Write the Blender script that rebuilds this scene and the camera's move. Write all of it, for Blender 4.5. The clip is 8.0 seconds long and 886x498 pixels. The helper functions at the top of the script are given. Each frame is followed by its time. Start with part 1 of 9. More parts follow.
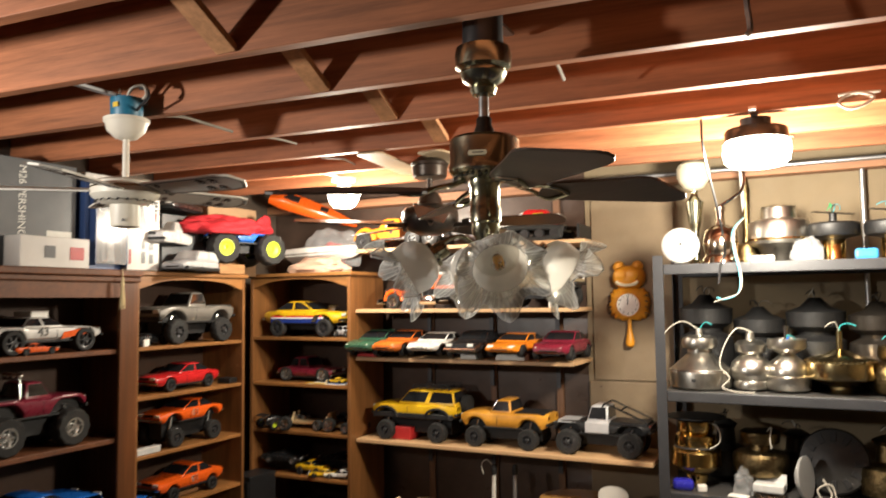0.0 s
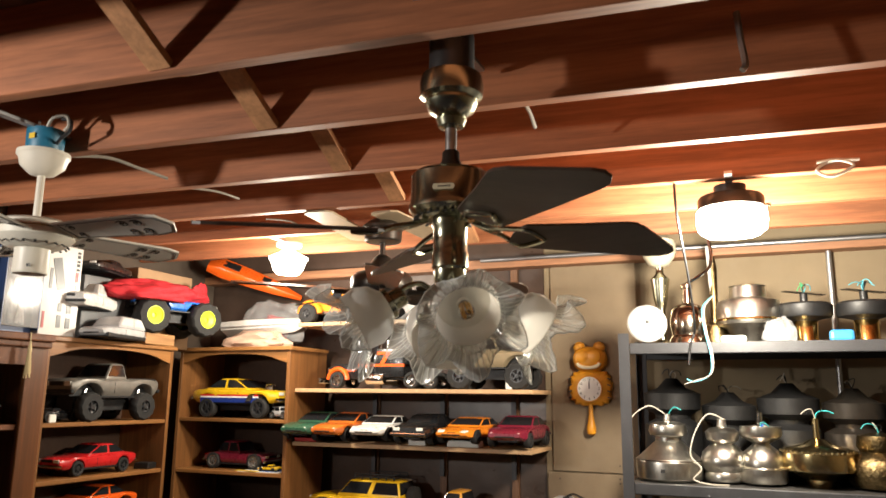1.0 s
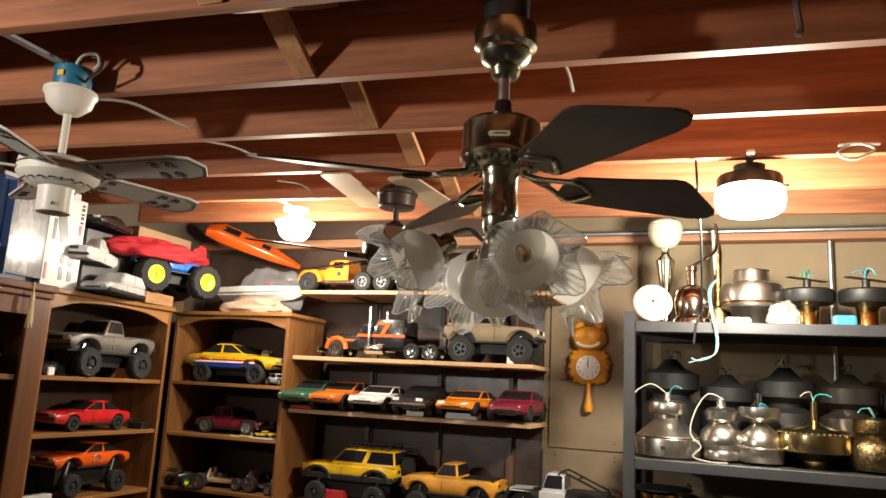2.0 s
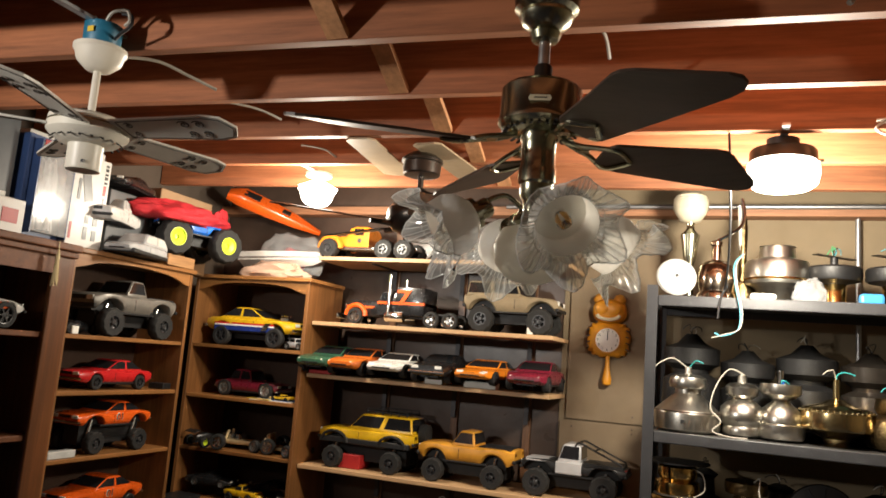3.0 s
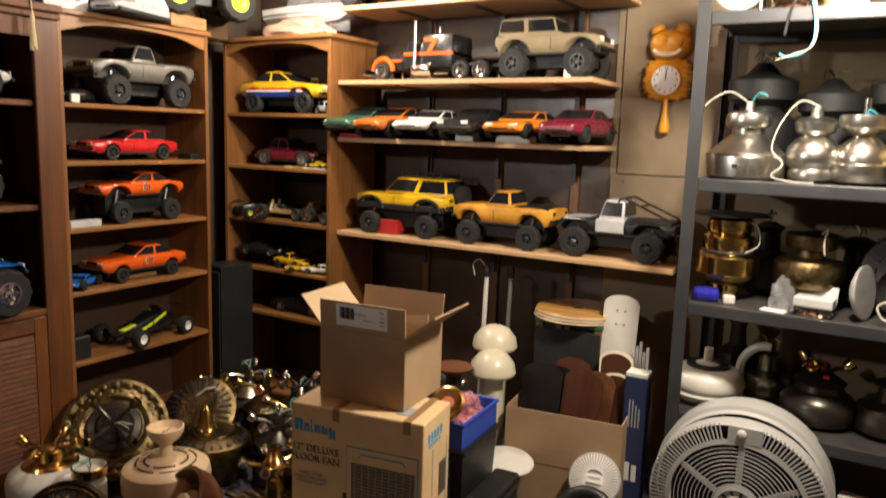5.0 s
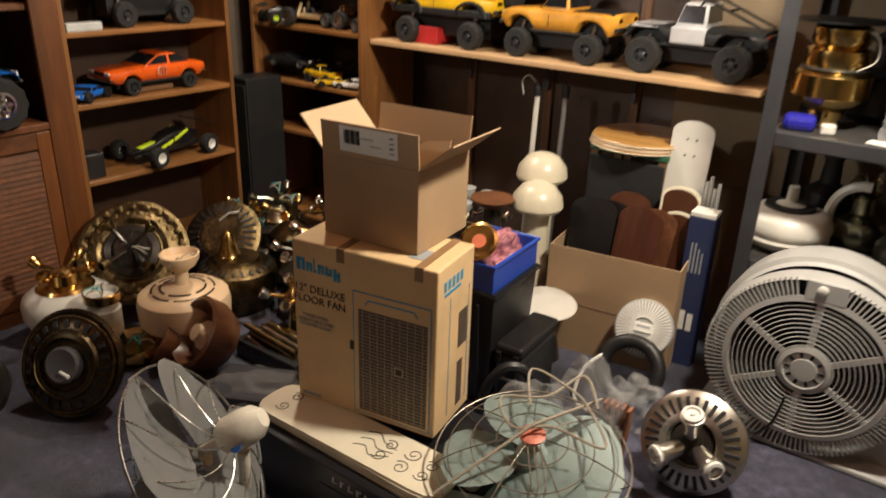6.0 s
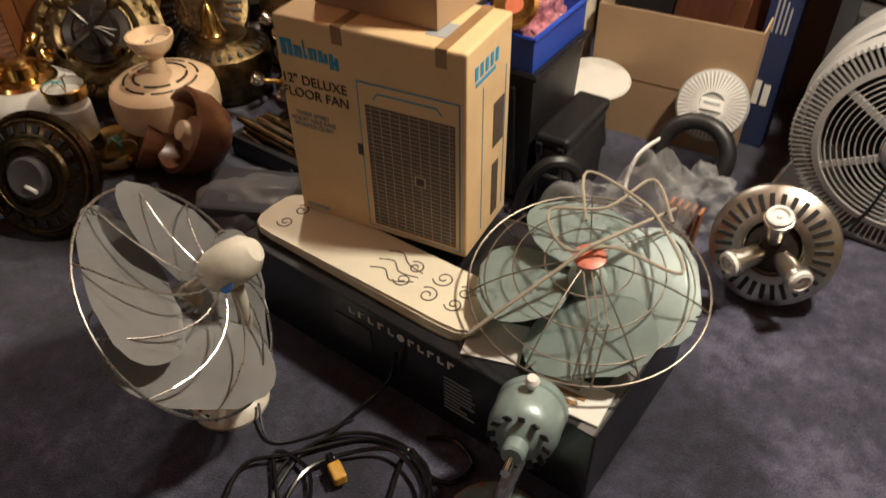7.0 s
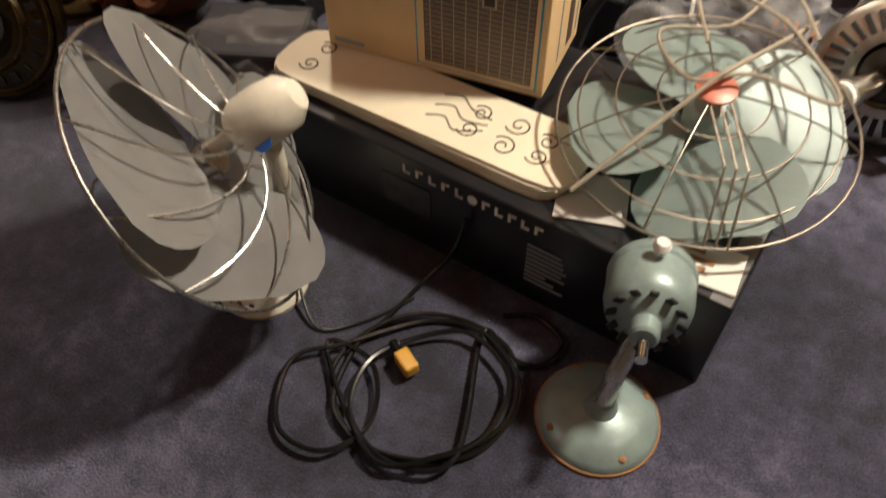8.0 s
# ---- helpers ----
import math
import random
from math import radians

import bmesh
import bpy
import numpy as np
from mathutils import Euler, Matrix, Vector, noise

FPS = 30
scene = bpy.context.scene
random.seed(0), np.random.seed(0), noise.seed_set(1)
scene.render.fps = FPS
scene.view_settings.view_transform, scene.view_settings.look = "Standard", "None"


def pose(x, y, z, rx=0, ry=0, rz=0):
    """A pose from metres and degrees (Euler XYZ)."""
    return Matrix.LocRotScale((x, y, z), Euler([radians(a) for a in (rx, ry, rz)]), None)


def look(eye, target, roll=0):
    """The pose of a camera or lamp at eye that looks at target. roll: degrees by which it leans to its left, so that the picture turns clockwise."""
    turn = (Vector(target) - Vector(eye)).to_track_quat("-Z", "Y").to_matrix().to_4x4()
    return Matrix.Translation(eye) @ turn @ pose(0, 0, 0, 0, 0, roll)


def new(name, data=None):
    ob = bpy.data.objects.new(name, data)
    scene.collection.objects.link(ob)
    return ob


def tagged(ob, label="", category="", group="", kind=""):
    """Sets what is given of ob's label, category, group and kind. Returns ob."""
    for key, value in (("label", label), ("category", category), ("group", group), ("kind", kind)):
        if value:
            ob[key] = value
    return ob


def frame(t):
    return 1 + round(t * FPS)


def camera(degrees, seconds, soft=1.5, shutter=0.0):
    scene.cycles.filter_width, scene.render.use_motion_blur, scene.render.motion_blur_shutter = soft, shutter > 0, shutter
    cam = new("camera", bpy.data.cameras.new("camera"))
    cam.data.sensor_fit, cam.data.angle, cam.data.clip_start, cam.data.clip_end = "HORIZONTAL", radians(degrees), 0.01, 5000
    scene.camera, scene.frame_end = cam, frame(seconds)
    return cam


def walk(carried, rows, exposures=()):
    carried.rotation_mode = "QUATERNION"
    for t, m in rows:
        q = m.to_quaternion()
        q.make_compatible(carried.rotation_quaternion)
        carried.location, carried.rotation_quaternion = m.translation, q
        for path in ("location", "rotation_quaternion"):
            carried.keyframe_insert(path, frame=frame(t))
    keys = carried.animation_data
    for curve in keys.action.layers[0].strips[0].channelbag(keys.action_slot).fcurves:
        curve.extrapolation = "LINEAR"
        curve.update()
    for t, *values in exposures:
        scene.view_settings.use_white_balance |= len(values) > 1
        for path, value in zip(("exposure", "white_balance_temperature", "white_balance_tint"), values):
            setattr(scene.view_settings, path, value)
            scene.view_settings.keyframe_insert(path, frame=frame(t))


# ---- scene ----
cam = camera(61.7, 8.0, 1.5, 0.4)
PATH = [
    (0, (0.507, 0.214, 1.741), (-0.387, 1.998, 1.881), -0.7),
    (0.5, (0.448, 0.341, 1.741), (-0.343, 2.154, 2.037), -0.1),
    (1, (0.374, 0.435, 1.668), (-0.378, 2.247, 2.057), 0.6),
    (2.5, (0.186, 0.38, 1.563), (-0.499, 2.226, 1.913), 4.0),
    (3, (0.175, 0.394, 1.558), (-0.543, 2.238, 1.85), 4.5),
    (3.5, (0.145, 0.408, 1.543), (-0.615, 2.25, 1.727), 4.7),
    (4, (0.118, 0.484, 1.492), (-0.68, 2.317, 1.536), 4.1),
    (4.2, (0.137, 0.532, 1.486), (-0.675, 2.359, 1.478), 3.8),
    (5.3, (0.548, 1.066, 1.417), (-0.527, 2.698, 0.991), 1.5),
    (5.5, (0.531, 1.115, 1.392), (-0.552, 2.716, 0.881), 1.7),
    (6, (0.389, 1.303, 1.388), (-0.698, 2.795, 0.616), 1.9),
    (6.1, (0.344, 1.332, 1.386), (-0.736, 2.801, 0.565), 1.9),
    (6.5, (0.259, 1.437, 1.335), (-0.777, 2.763, 0.254), 0.7),
    (7, (0.161, 1.584, 1.261), (-0.77, 2.78, -0.044), -1.2),
    (7.5, (-0.01, 1.618, 1.196), (-0.806, 2.733, -0.261), -1.6),
    (8, (-0.1, 1.62, 1.066), (-0.804, 2.649, -0.497), -1.1),
]
EXPOSURES = ((0.0, 0.10), (1.0, 0.0), (2.5, -0.24), (4.0, -0.28), (5.5, 0.40), (6.5, 0.42), (8.0, 0.80))
walk(cam, [(t, look(eye, target, roll)) for t, eye, target, roll in PATH], EXPOSURES)

# ---- light ----
world = bpy.data.worlds.new("basement")
scene.world = world
world.use_nodes = True
world.node_tree.nodes["Background"].inputs[0].default_value = (1.0, 0.8, 0.6, 1)
world.node_tree.nodes["Background"].inputs[1].default_value = 0.002
scene.view_settings.exposure = 0.0
WARM = (1.0, 0.90, 0.735)


def bulb_light(name, at, watts, radius, colour=WARM):
    data = bpy.data.lights.new(name, "POINT")
    data.energy, data.color, data.shadow_soft_size = watts, colour, radius
    ob = new(name, data)
    ob.location = at
    return ob


bulb_light("drum_lamp_light", (0.34, 3.04, 2.12), 138, 0.09)
bulb_light("shade_lamp_light", (-1.635, 3.36, 2.19), 50, 0.05)
# lamp of the half of the basement behind the walk; the fans' shadows on the joists fall away from it
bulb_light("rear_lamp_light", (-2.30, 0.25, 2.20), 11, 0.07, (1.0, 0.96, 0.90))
# fill spot added beside it to brighten the joists; no lamp is known there
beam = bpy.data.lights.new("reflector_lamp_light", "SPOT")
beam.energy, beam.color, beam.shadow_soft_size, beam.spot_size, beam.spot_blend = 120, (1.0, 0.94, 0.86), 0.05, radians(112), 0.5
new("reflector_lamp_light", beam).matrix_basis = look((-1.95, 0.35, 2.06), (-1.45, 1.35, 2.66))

# ---- materials ----
def nodes_of(name):
    m = bpy.data.materials.new(name)
    m.use_nodes = True
    nt = m.node_tree
    return m, nt, nt.nodes["Principled BSDF"]


def link(nt, a, b):
    nt.links.new(a, b)


def ramp(nt, fac, stops):
    r = nt.nodes.new("ShaderNodeValToRGB")
    while len(r.color_ramp.elements) < len(stops):
        r.color_ramp.elements.new(0.5)
    for e, (p, c) in zip(r.color_ramp.elements, stops):
        e.position, e.color = p, (*c, 1)
    link(nt, fac, r.inputs[0])
    return r.outputs[0]


def coords(nt, scale, kind="Object"):
    tc = nt.nodes.new("ShaderNodeTexCoord")
    mp = nt.nodes.new("ShaderNodeMapping")
    mp.inputs["Scale"].default_value = scale
    link(nt, tc.outputs[kind], mp.inputs[0])
    return mp.outputs[0]


def noise_tex(nt, vec, scale, detail=4, rough=0.6):
    n = nt.nodes.new("ShaderNodeTexNoise")
    n.inputs["Scale"].default_value, n.inputs["Detail"].default_value, n.inputs["Roughness"].default_value = scale, detail, rough
    link(nt, vec, n.inputs["Vector"])
    return n.outputs["Fac"]


def bump(nt, bsdf, height, strength, dist=0.01):
    b = nt.nodes.new("ShaderNodeBump")
    b.inputs["Strength"].default_value, b.inputs["Distance"].default_value = strength, dist
    link(nt, height, b.inputs["Height"])
    link(nt, b.outputs[0], bsdf.inputs["Normal"])


def shade(c, k):
    return tuple(min(1, v * k) for v in c)


def vary(nt, colour_out, amount):
    """Slight difference of value from object to object."""
    oi = nt.nodes.new("ShaderNodeObjectInfo")
    mr = nt.nodes.new("ShaderNodeMapRange")
    mr.inputs[3].default_value, mr.inputs[4].default_value = 1 - amount, 1 + amount
    link(nt, oi.outputs["Random"], mr.inputs[0])
    hs = nt.nodes.new("ShaderNodeHueSaturation")
    link(nt, mr.outputs[0], hs.inputs["Value"])
    link(nt, colour_out, hs.inputs["Color"])
    return hs.outputs[0]


def wood(name, base, along="x", rough=0.55, grain=9.0, knots=False, contrast=0.35):
    m, nt, b = nodes_of(name)
    s = {"x": (0.06, 1, 1), "y": (1, 0.06, 1), "z": (1, 1, 0.06)}[along]
    vec = coords(nt, s)
    oi = nt.nodes.new("ShaderNodeObjectInfo")
    add = nt.nodes.new("ShaderNodeVectorMath")
    sc = nt.nodes.new("ShaderNodeMath")
    sc.operation = "MULTIPLY"
    sc.inputs[1].default_value = 37.0
    link(nt, oi.outputs["Random"], sc.inputs[0])
    link(nt, vec, add.inputs[0])
    link(nt, sc.outputs[0], add.inputs[1])
    n1 = noise_tex(nt, add.outputs[0], grain * 7, 5, 0.65)
    n2 = noise_tex(nt, add.outputs[0], grain, 3, 0.5)
    mx = nt.nodes.new("ShaderNodeMath")
    mx.operation = "MULTIPLY_ADD"
    mx.inputs[1].default_value = 0.5
    link(nt, n1, mx.inputs[0])
    hf = nt.nodes.new("ShaderNodeMath")
    hf.operation = "MULTIPLY"
    hf.inputs[1].default_value = 0.5
    link(nt, n2, hf.inputs[0])
    link(nt, hf.outputs[0], mx.inputs[2])
    col = ramp(nt, mx.outputs[0], [(0.38, shade(base, 1 - contrast)), (0.5, base), (0.61, shade(base, 1 + contrast))])
    if knots:
        vo = nt.nodes.new("ShaderNodeTexVoronoi")
        vo.inputs["Scale"].default_value = 2.6
        kv = coords(nt, {"x": (0.55, 1, 1), "y": (1, 0.55, 1), "z": (1, 1, 0.55)}[along])
        link(nt, kv, vo.inputs["Vector"])
        km = ramp(nt, vo.outputs["Distance"], [(0.0, (0.25, 0.2, 0.18)), (0.045, (0.45, 0.38, 0.34)), (0.085, (1, 1, 1))])
        mix = nt.nodes.new("ShaderNodeMix")
        mix.data_type, mix.blend_type = "RGBA", "MULTIPLY"
        mix.inputs[0].default_value = 1.0
        link(nt, col, mix.inputs[6])
        link(nt, km, mix.inputs[7])
        col = mix.outputs[2]
    col = vary(nt, col, 0.10)
    link(nt, col, b.inputs["Base Color"])
    b.inputs["Roughness"].default_value = rough
    bump(nt, b, mx.outputs[0], 0.25, 0.002)
    return m


def plain(name, base, rough=0.5, metal=0.0, mottle=0.12, scale=14.0, relief=0.0, coat=0.0, random_value=0.0):
    """A surface of one colour, with faint cloudy dirt and uneven gloss."""
    m, nt, b = nodes_of(name)
    vec = coords(nt, (1, 1, 1))
    n = noise_tex(nt, vec, scale, 5, 0.6)
    col = ramp(nt, n, [(0.3, shade(base, 1 - mottle)), (0.7, shade(base, 1 + mottle))])
    if random_value:
        col = vary(nt, col, random_value)
    link(nt, col, b.inputs["Base Color"])
    b.inputs["Metallic"].default_value = metal
    n2 = noise_tex(nt, vec, scale * 3.7, 4, 0.6)
    mr = nt.nodes.new("ShaderNodeMapRange")
    mr.inputs[3].default_value, mr.inputs[4].default_value = max(0.02, rough * 0.75), min(1, rough * 1.3)
    link(nt, n2, mr.inputs[0])
    link(nt, mr.outputs[0], b.inputs["Roughness"])
    b.inputs["Coat Weight"].default_value = coat
    if relief:
        bump(nt, b, n2, relief, 0.004)
    return m


def glow(name, colour, strength):
    m, nt, b = nodes_of(name)
    b.inputs["Base Color"].default_value = (0.9, 0.9, 0.9, 1)
    b.inputs["Emission Color"].default_value = (*colour, 1)
    b.inputs["Emission Strength"].default_value = strength
    return m


def glassy(name, colour, rough=0.05, alpha=1.0, transmission=1.0):
    m, nt, b = nodes_of(name)
    b.inputs["Base Color"].default_value = (*colour, 1)
    b.inputs["Roughness"].default_value = rough
    b.inputs["Transmission Weight"].default_value = transmission
    b.inputs["IOR"].default_value = 1.45
    b.inputs["Alpha"].default_value = alpha
    return m


JOIST = wood("fir_joist", (0.335, 0.122, 0.052), "x", 0.6, 9, True, 0.36)
BRACE = wood("bridging_wood", (0.45, 0.22, 0.10), "z", 0.65, 9, False, 0.25)
SUBFLOOR = wood("subfloor_board", (0.17, 0.075, 0.036), "y", 0.7, 6, False, 0.3)
CASE = wood("bookcase_oak", (0.185, 0.078, 0.024), "z", 0.42, 10, False, 0.3)
CASE_X = wood("bookcase_oak_rail", (0.235, 0.103, 0.031), "x", 0.42, 10, False, 0.3)
CABINET = wood("cabinet_mahogany", (0.125, 0.042, 0.0105), "z", 0.42, 9, False, 0.3)
CABINET_Y = wood("cabinet_mahogany_rail", (0.118, 0.037, 0.0085), "y", 0.6, 9, False, 0.3)
PINE = wood("pine_board", (0.46, 0.29, 0.15), "x", 0.55, 8, False, 0.2)
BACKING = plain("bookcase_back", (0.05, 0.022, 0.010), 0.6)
DRYWALL = plain("tan_drywall", (0.205, 0.157, 0.096), 0.85, 0, 0.10, 3.0, 0.1)
SHEET = plain("poly_over_insulation", (0.072, 0.047, 0.036), 0.30, 0, 0.40, 3.0, 0.35)
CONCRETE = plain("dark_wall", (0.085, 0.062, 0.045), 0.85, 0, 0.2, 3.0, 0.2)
RACKM = plain("rack_grey_steel", (0.042, 0.043, 0.047), 0.40, 0.25, 0.1, 20)
CARPET, _nt, _b = nodes_of("navy_carpet")
_v = coords(_nt, (1, 1, 1))
_n1 = noise_tex(_nt, _v, 230, 3, 0.7)
_n2 = noise_tex(_nt, _v, 2.2, 5, 0.6)
_m = _nt.nodes.new("ShaderNodeMath")
_m.operation = "MULTIPLY"
_n3 = noise_tex(_nt, _v, 26, 4, 0.65)
_mx = _nt.nodes.new("ShaderNodeMath")
_mx.operation = "MULTIPLY_ADD"
link(_nt, _n3, _mx.inputs[0])
_mx.inputs[1].default_value = 0.9
_mx.inputs[2].default_value = 0.05
_my = _nt.nodes.new("ShaderNodeMath")
_my.operation = "ADD"
link(_nt, _n1, _my.inputs[0])
link(_nt, _mx.outputs[0], _my.inputs[1])
_mz = _nt.nodes.new("ShaderNodeMath")
_mz.operation = "MULTIPLY"
_mz.inputs[1].default_value = 0.5
link(_nt, _my.outputs[0], _mz.inputs[0])
link(_nt, _mz.outputs[0], _m.inputs[0])
link(_nt, _n2, _m.inputs[1])
link(_nt, ramp(_nt, _m.outputs[0], [(0.18, (0.012, 0.013, 0.026)), (0.26, (0.043, 0.044, 0.078)), (0.34, (0.112, 0.113, 0.172))]), _b.inputs["Base Color"])
_b.inputs["Roughness"].default_value = 0.95
_b.inputs["Sheen Weight"].default_value = 0.15
bump(_nt, _b, _n1, 0.9, 0.006)


# ---- shape helpers ----
def thing(name, at=(0, 0, 0), label="", category="", group="", kind="", turn=0.0):
    ob = new(name)
    ob.matrix_basis = pose(*at, 0, 0, turn)
    ob.empty_display_size = 0.05
    return tagged(ob, label, category, group, kind)


def part(name, bm, material, parent=None, label="", smooth=False):
    """One mesh object out of a bmesh, under a thing or a part."""
    me = bpy.data.meshes.new(name)
    bmesh.ops.recalc_face_normals(bm, faces=bm.faces)
    bm.to_mesh(me)
    bm.free()
    me.materials.append(material)
    if smooth:
        for p in me.polygons:
            p.use_smooth = True
        me.set_sharp_from_angle(angle=radians(38))
    ob = new(name, me)
    if parent:
        ob.parent = parent
    if label:
        ob["label"] = label
    return ob


def put_part(name, me, parent, m):
    ob = new(name, me)
    ob.parent = parent
    ob.matrix_basis = m
    return ob


def box(sx, sy, sz, at=(0, 0, 0), bevel=0.0, rot=None, bm=None):
    """A block standing on z = at.z, centred on x and y."""
    bm = bm or bmesh.new()
    m = Matrix.Translation(at) @ (rot or Matrix()) @ Matrix.Translation((0, 0, sz / 2)) @ Matrix.Diagonal((sx, sy, sz, 1))
    r = bmesh.ops.create_cube(bm, size=1, matrix=m)
    if bevel:
        edges = list({e for v in r["verts"] for e in v.link_edges})
        bmesh.ops.bevel(bm, geom=edges, offset=bevel, segments=1 if bevel < 0.004 else 2, profile=0.5, affect="EDGES")
    return bm


def span(x0, x1, y0, y1, z0, z1, bevel=0.0, bm=None):
    return box(x1 - x0, y1 - y0, z1 - z0, ((x0 + x1) / 2, (y0 + y1) / 2, z0), bevel, None, bm)


def lathe(profile, seg=24, m=None, bm=None, cap=True):
    """Turns (radius, z) pairs about the z axis."""
    bm = bm or bmesh.new()
    m = m or Matrix()
    rings = []
    for r, z in profile:
        if r < 1e-5:
            rings.append([bm.verts.new(m @ Vector((0, 0, z)))])
        else:
            rings.append([bm.verts.new(m @ Vector((r * math.cos(2 * math.pi * k / seg), r * math.sin(2 * math.pi * k / seg), z))) for k in range(seg)])
    for a, b in zip(rings, rings[1:]):
        for k in range(seg):
            q = [a[k % len(a)], a[(k + 1) % len(a)], b[(k + 1) % len(b)], b[k % len(b)]]
            q = list(dict.fromkeys(q))
            if len(q) > 2:
                bm.faces.new(q)
    if cap:
        for ring in (rings[0], rings[-1]):
            if len(ring) > 2:
                bm.faces.new(ring)
    return bm


def tube(points, radius, seg=8, closed=False, bm=None, cap=True):
    """A round bar along points."""
    bm = bm or bmesh.new()
    pts = [Vector(p) for p in points]
    n = len(pts)
    rings, up = [], None
    for i, p in enumerate(pts):
        a = pts[i - 1] if (i or closed) else p
        b = pts[(i + 1) % n] if (i < n - 1 or closed) else p
        d = (b - a).normalized()
        if up is None:
            up = d.orthogonal().normalized()
        up = (up - d * up.dot(d)).normalized()
        side = d.cross(up)
        r = radius[i] if isinstance(radius, (list, tuple)) else radius
        rings.append([bm.verts.new(p + r * (math.cos(2 * math.pi * k / seg) * up + math.sin(2 * math.pi * k / seg) * side)) for k in range(seg)])
    for i in range(n if closed else n - 1):
        a, b = rings[i], rings[(i + 1) % n]
        for k in range(seg):
            bm.faces.new((a[k], a[(k + 1) % seg], b[(k + 1) % seg], b[k]))
    if cap and not closed:
        bm.faces.new(rings[0])
        bm.faces.new(rings[-1])
    return bm


def curve_pts(ctrl, n=6, closed=False):
    """A smooth line through control points."""
    c = [Vector(p) for p in ctrl]
    out, k = [], len(c)
    for i in range(k if closed else k - 1):
        p0, p1, p2, p3 = (c[(i + j) % k] if closed else c[min(max(i + j, 0), k - 1)] for j in (-1, 0, 1, 2))
        for s in range(n):
            t = s / n
            out.append(0.5 * (2 * p1 + (p2 - p0) * t + (2 * p0 - 5 * p1 + 4 * p2 - p3) * t * t + (3 * p1 - p0 - 3 * p2 + p3) * t ** 3))
    if not closed:
        out.append(c[-1])
    return out


def prism(outline, thick, m=None, bm=None):
    """A flat outline in x and y, drawn up to thick along z."""
    bm = bm or bmesh.new()
    m = m or Matrix()
    lo = [bm.verts.new(m @ Vector((x, y, 0))) for x, y in outline]
    hi = [bm.verts.new(m @ Vector((x, y, thick))) for x, y in outline]
    bm.faces.new(lo)
    bm.faces.new(hi)
    for i in range(len(lo)):
        j = (i + 1) % len(lo)
        bm.faces.new((lo[i], lo[j], hi[j], hi[i]))
    return bm


def loft(rings, bm=None, cap=True):
    bm = bm or bmesh.new()
    vs = [[bm.verts.new(p) for p in r] for r in rings]
    n = len(vs[0])
    for a, b in zip(vs, vs[1:]):
        for k in range(n):
            bm.faces.new((a[k], a[(k + 1) % n], b[(k + 1) % n], b[k]))
    if cap:
        bm.faces.new(vs[0])
        bm.faces.new(vs[-1])
    return bm


def ring_pts(r, n=24, m=None, z=0.0, wob=0.0):
    m = m or Matrix()
    return [m @ Vector((r * (1 + wob * math.sin(5 * a)) * math.cos(a), r * (1 + wob * math.sin(5 * a)) * math.sin(a), z)) for a in (2 * math.pi * k / n for k in range(n))]


# ---- setting: a basement, floor at z = 0, joists along x ----
XL, XR, YN, YS, ZJ = -2.72, 2.6, 4.15, -2.3, 2.375

part("floor", span(XL - 0.1, XR + 0.1, YS - 0.1, YN + 0.1, -0.1, 0.0), CARPET, None, "")
tagged(bpy.data.objects["floor"], "worn navy blue carpet, lightly soiled", "floor", kind="structure")
w = part("wall_north", span(XL - 0.12, -0.60, YN + 0.012, YN + 0.15, 0, 2.61), SHEET)
tagged(w, "wall with clear plastic sheeting over dark insulation and studs", "wall", kind="structure")
w = part("wall_north_east", span(-0.60, XR + 0.12, YN + 0.004, YN + 0.15, 0, 2.61), DRYWALL)
tagged(w, "tan painted wallboard, scuffed", "wall", kind="structure")
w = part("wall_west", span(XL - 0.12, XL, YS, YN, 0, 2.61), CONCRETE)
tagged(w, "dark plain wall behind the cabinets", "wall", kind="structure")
w = part("wall_east", span(XR, XR + 0.12, YS, YN, 0, 2.61), DRYWALL)
tagged(w, "plain tan wall", "wall", kind="structure")
w = part("wall_south", span(XL - 0.12, XR + 0.12, YS - 0.12, YS, 0, 2.61), DRYWALL)
tagged(w, "plain tan wall behind the walk", "wall", kind="structure")

# studs seen as ridges under the sheeting, and the tan panels nailed over it
for x in (-1.55, -1.15, -0.76):
    s = part("wall_stud", span(x - 0.019, x + 0.019, YN - 0.006, YN + 0.012, 0, 2.37, 0.002), wood("stud_wood", (0.17, 0.085, 0.045), "z", 0.35, 9) if x == -1.55 else bpy.data.materials["stud_wood"])
    tagged(s, "wooden wall stud behind plastic sheeting", "stud", kind="structure")
PANEL = plain("tan_panel", (0.20, 0.148, 0.092), 0.8, 0, 0.12, 4.0, 0.1)
p = part("wall_panel", span(-0.565, -0.135, YN - 0.008, YN + 0.004, 1.315, 2.37, 0.002), PANEL)
tagged(p, "tan hardboard wall panel, scuffed", "panel", kind="structure")
p = part("wall_panel_lower", span(-0.59, -0.12, YN - 0.016, YN - 0.0085, 0.55, 1.31, 0.002), PANEL)
tagged(p, "tan hardboard lower panel with nail marks", "panel", kind="structure")
NAIL = plain("nail_head", (0.05, 0.045, 0.04), 0.5, 0.6)
for x, z in ((-0.24, 1.29), (-0.24, 1.27), (-0.24, 1.35), (-0.53, 1.28)):
    part("nail", lathe([(0.004, 0), (0.004, 0.003), (0, 0.004)], 8, pose(x, YN - 0.016 if z < 1.315 else YN - 0.008, z, 90)), NAIL, p)

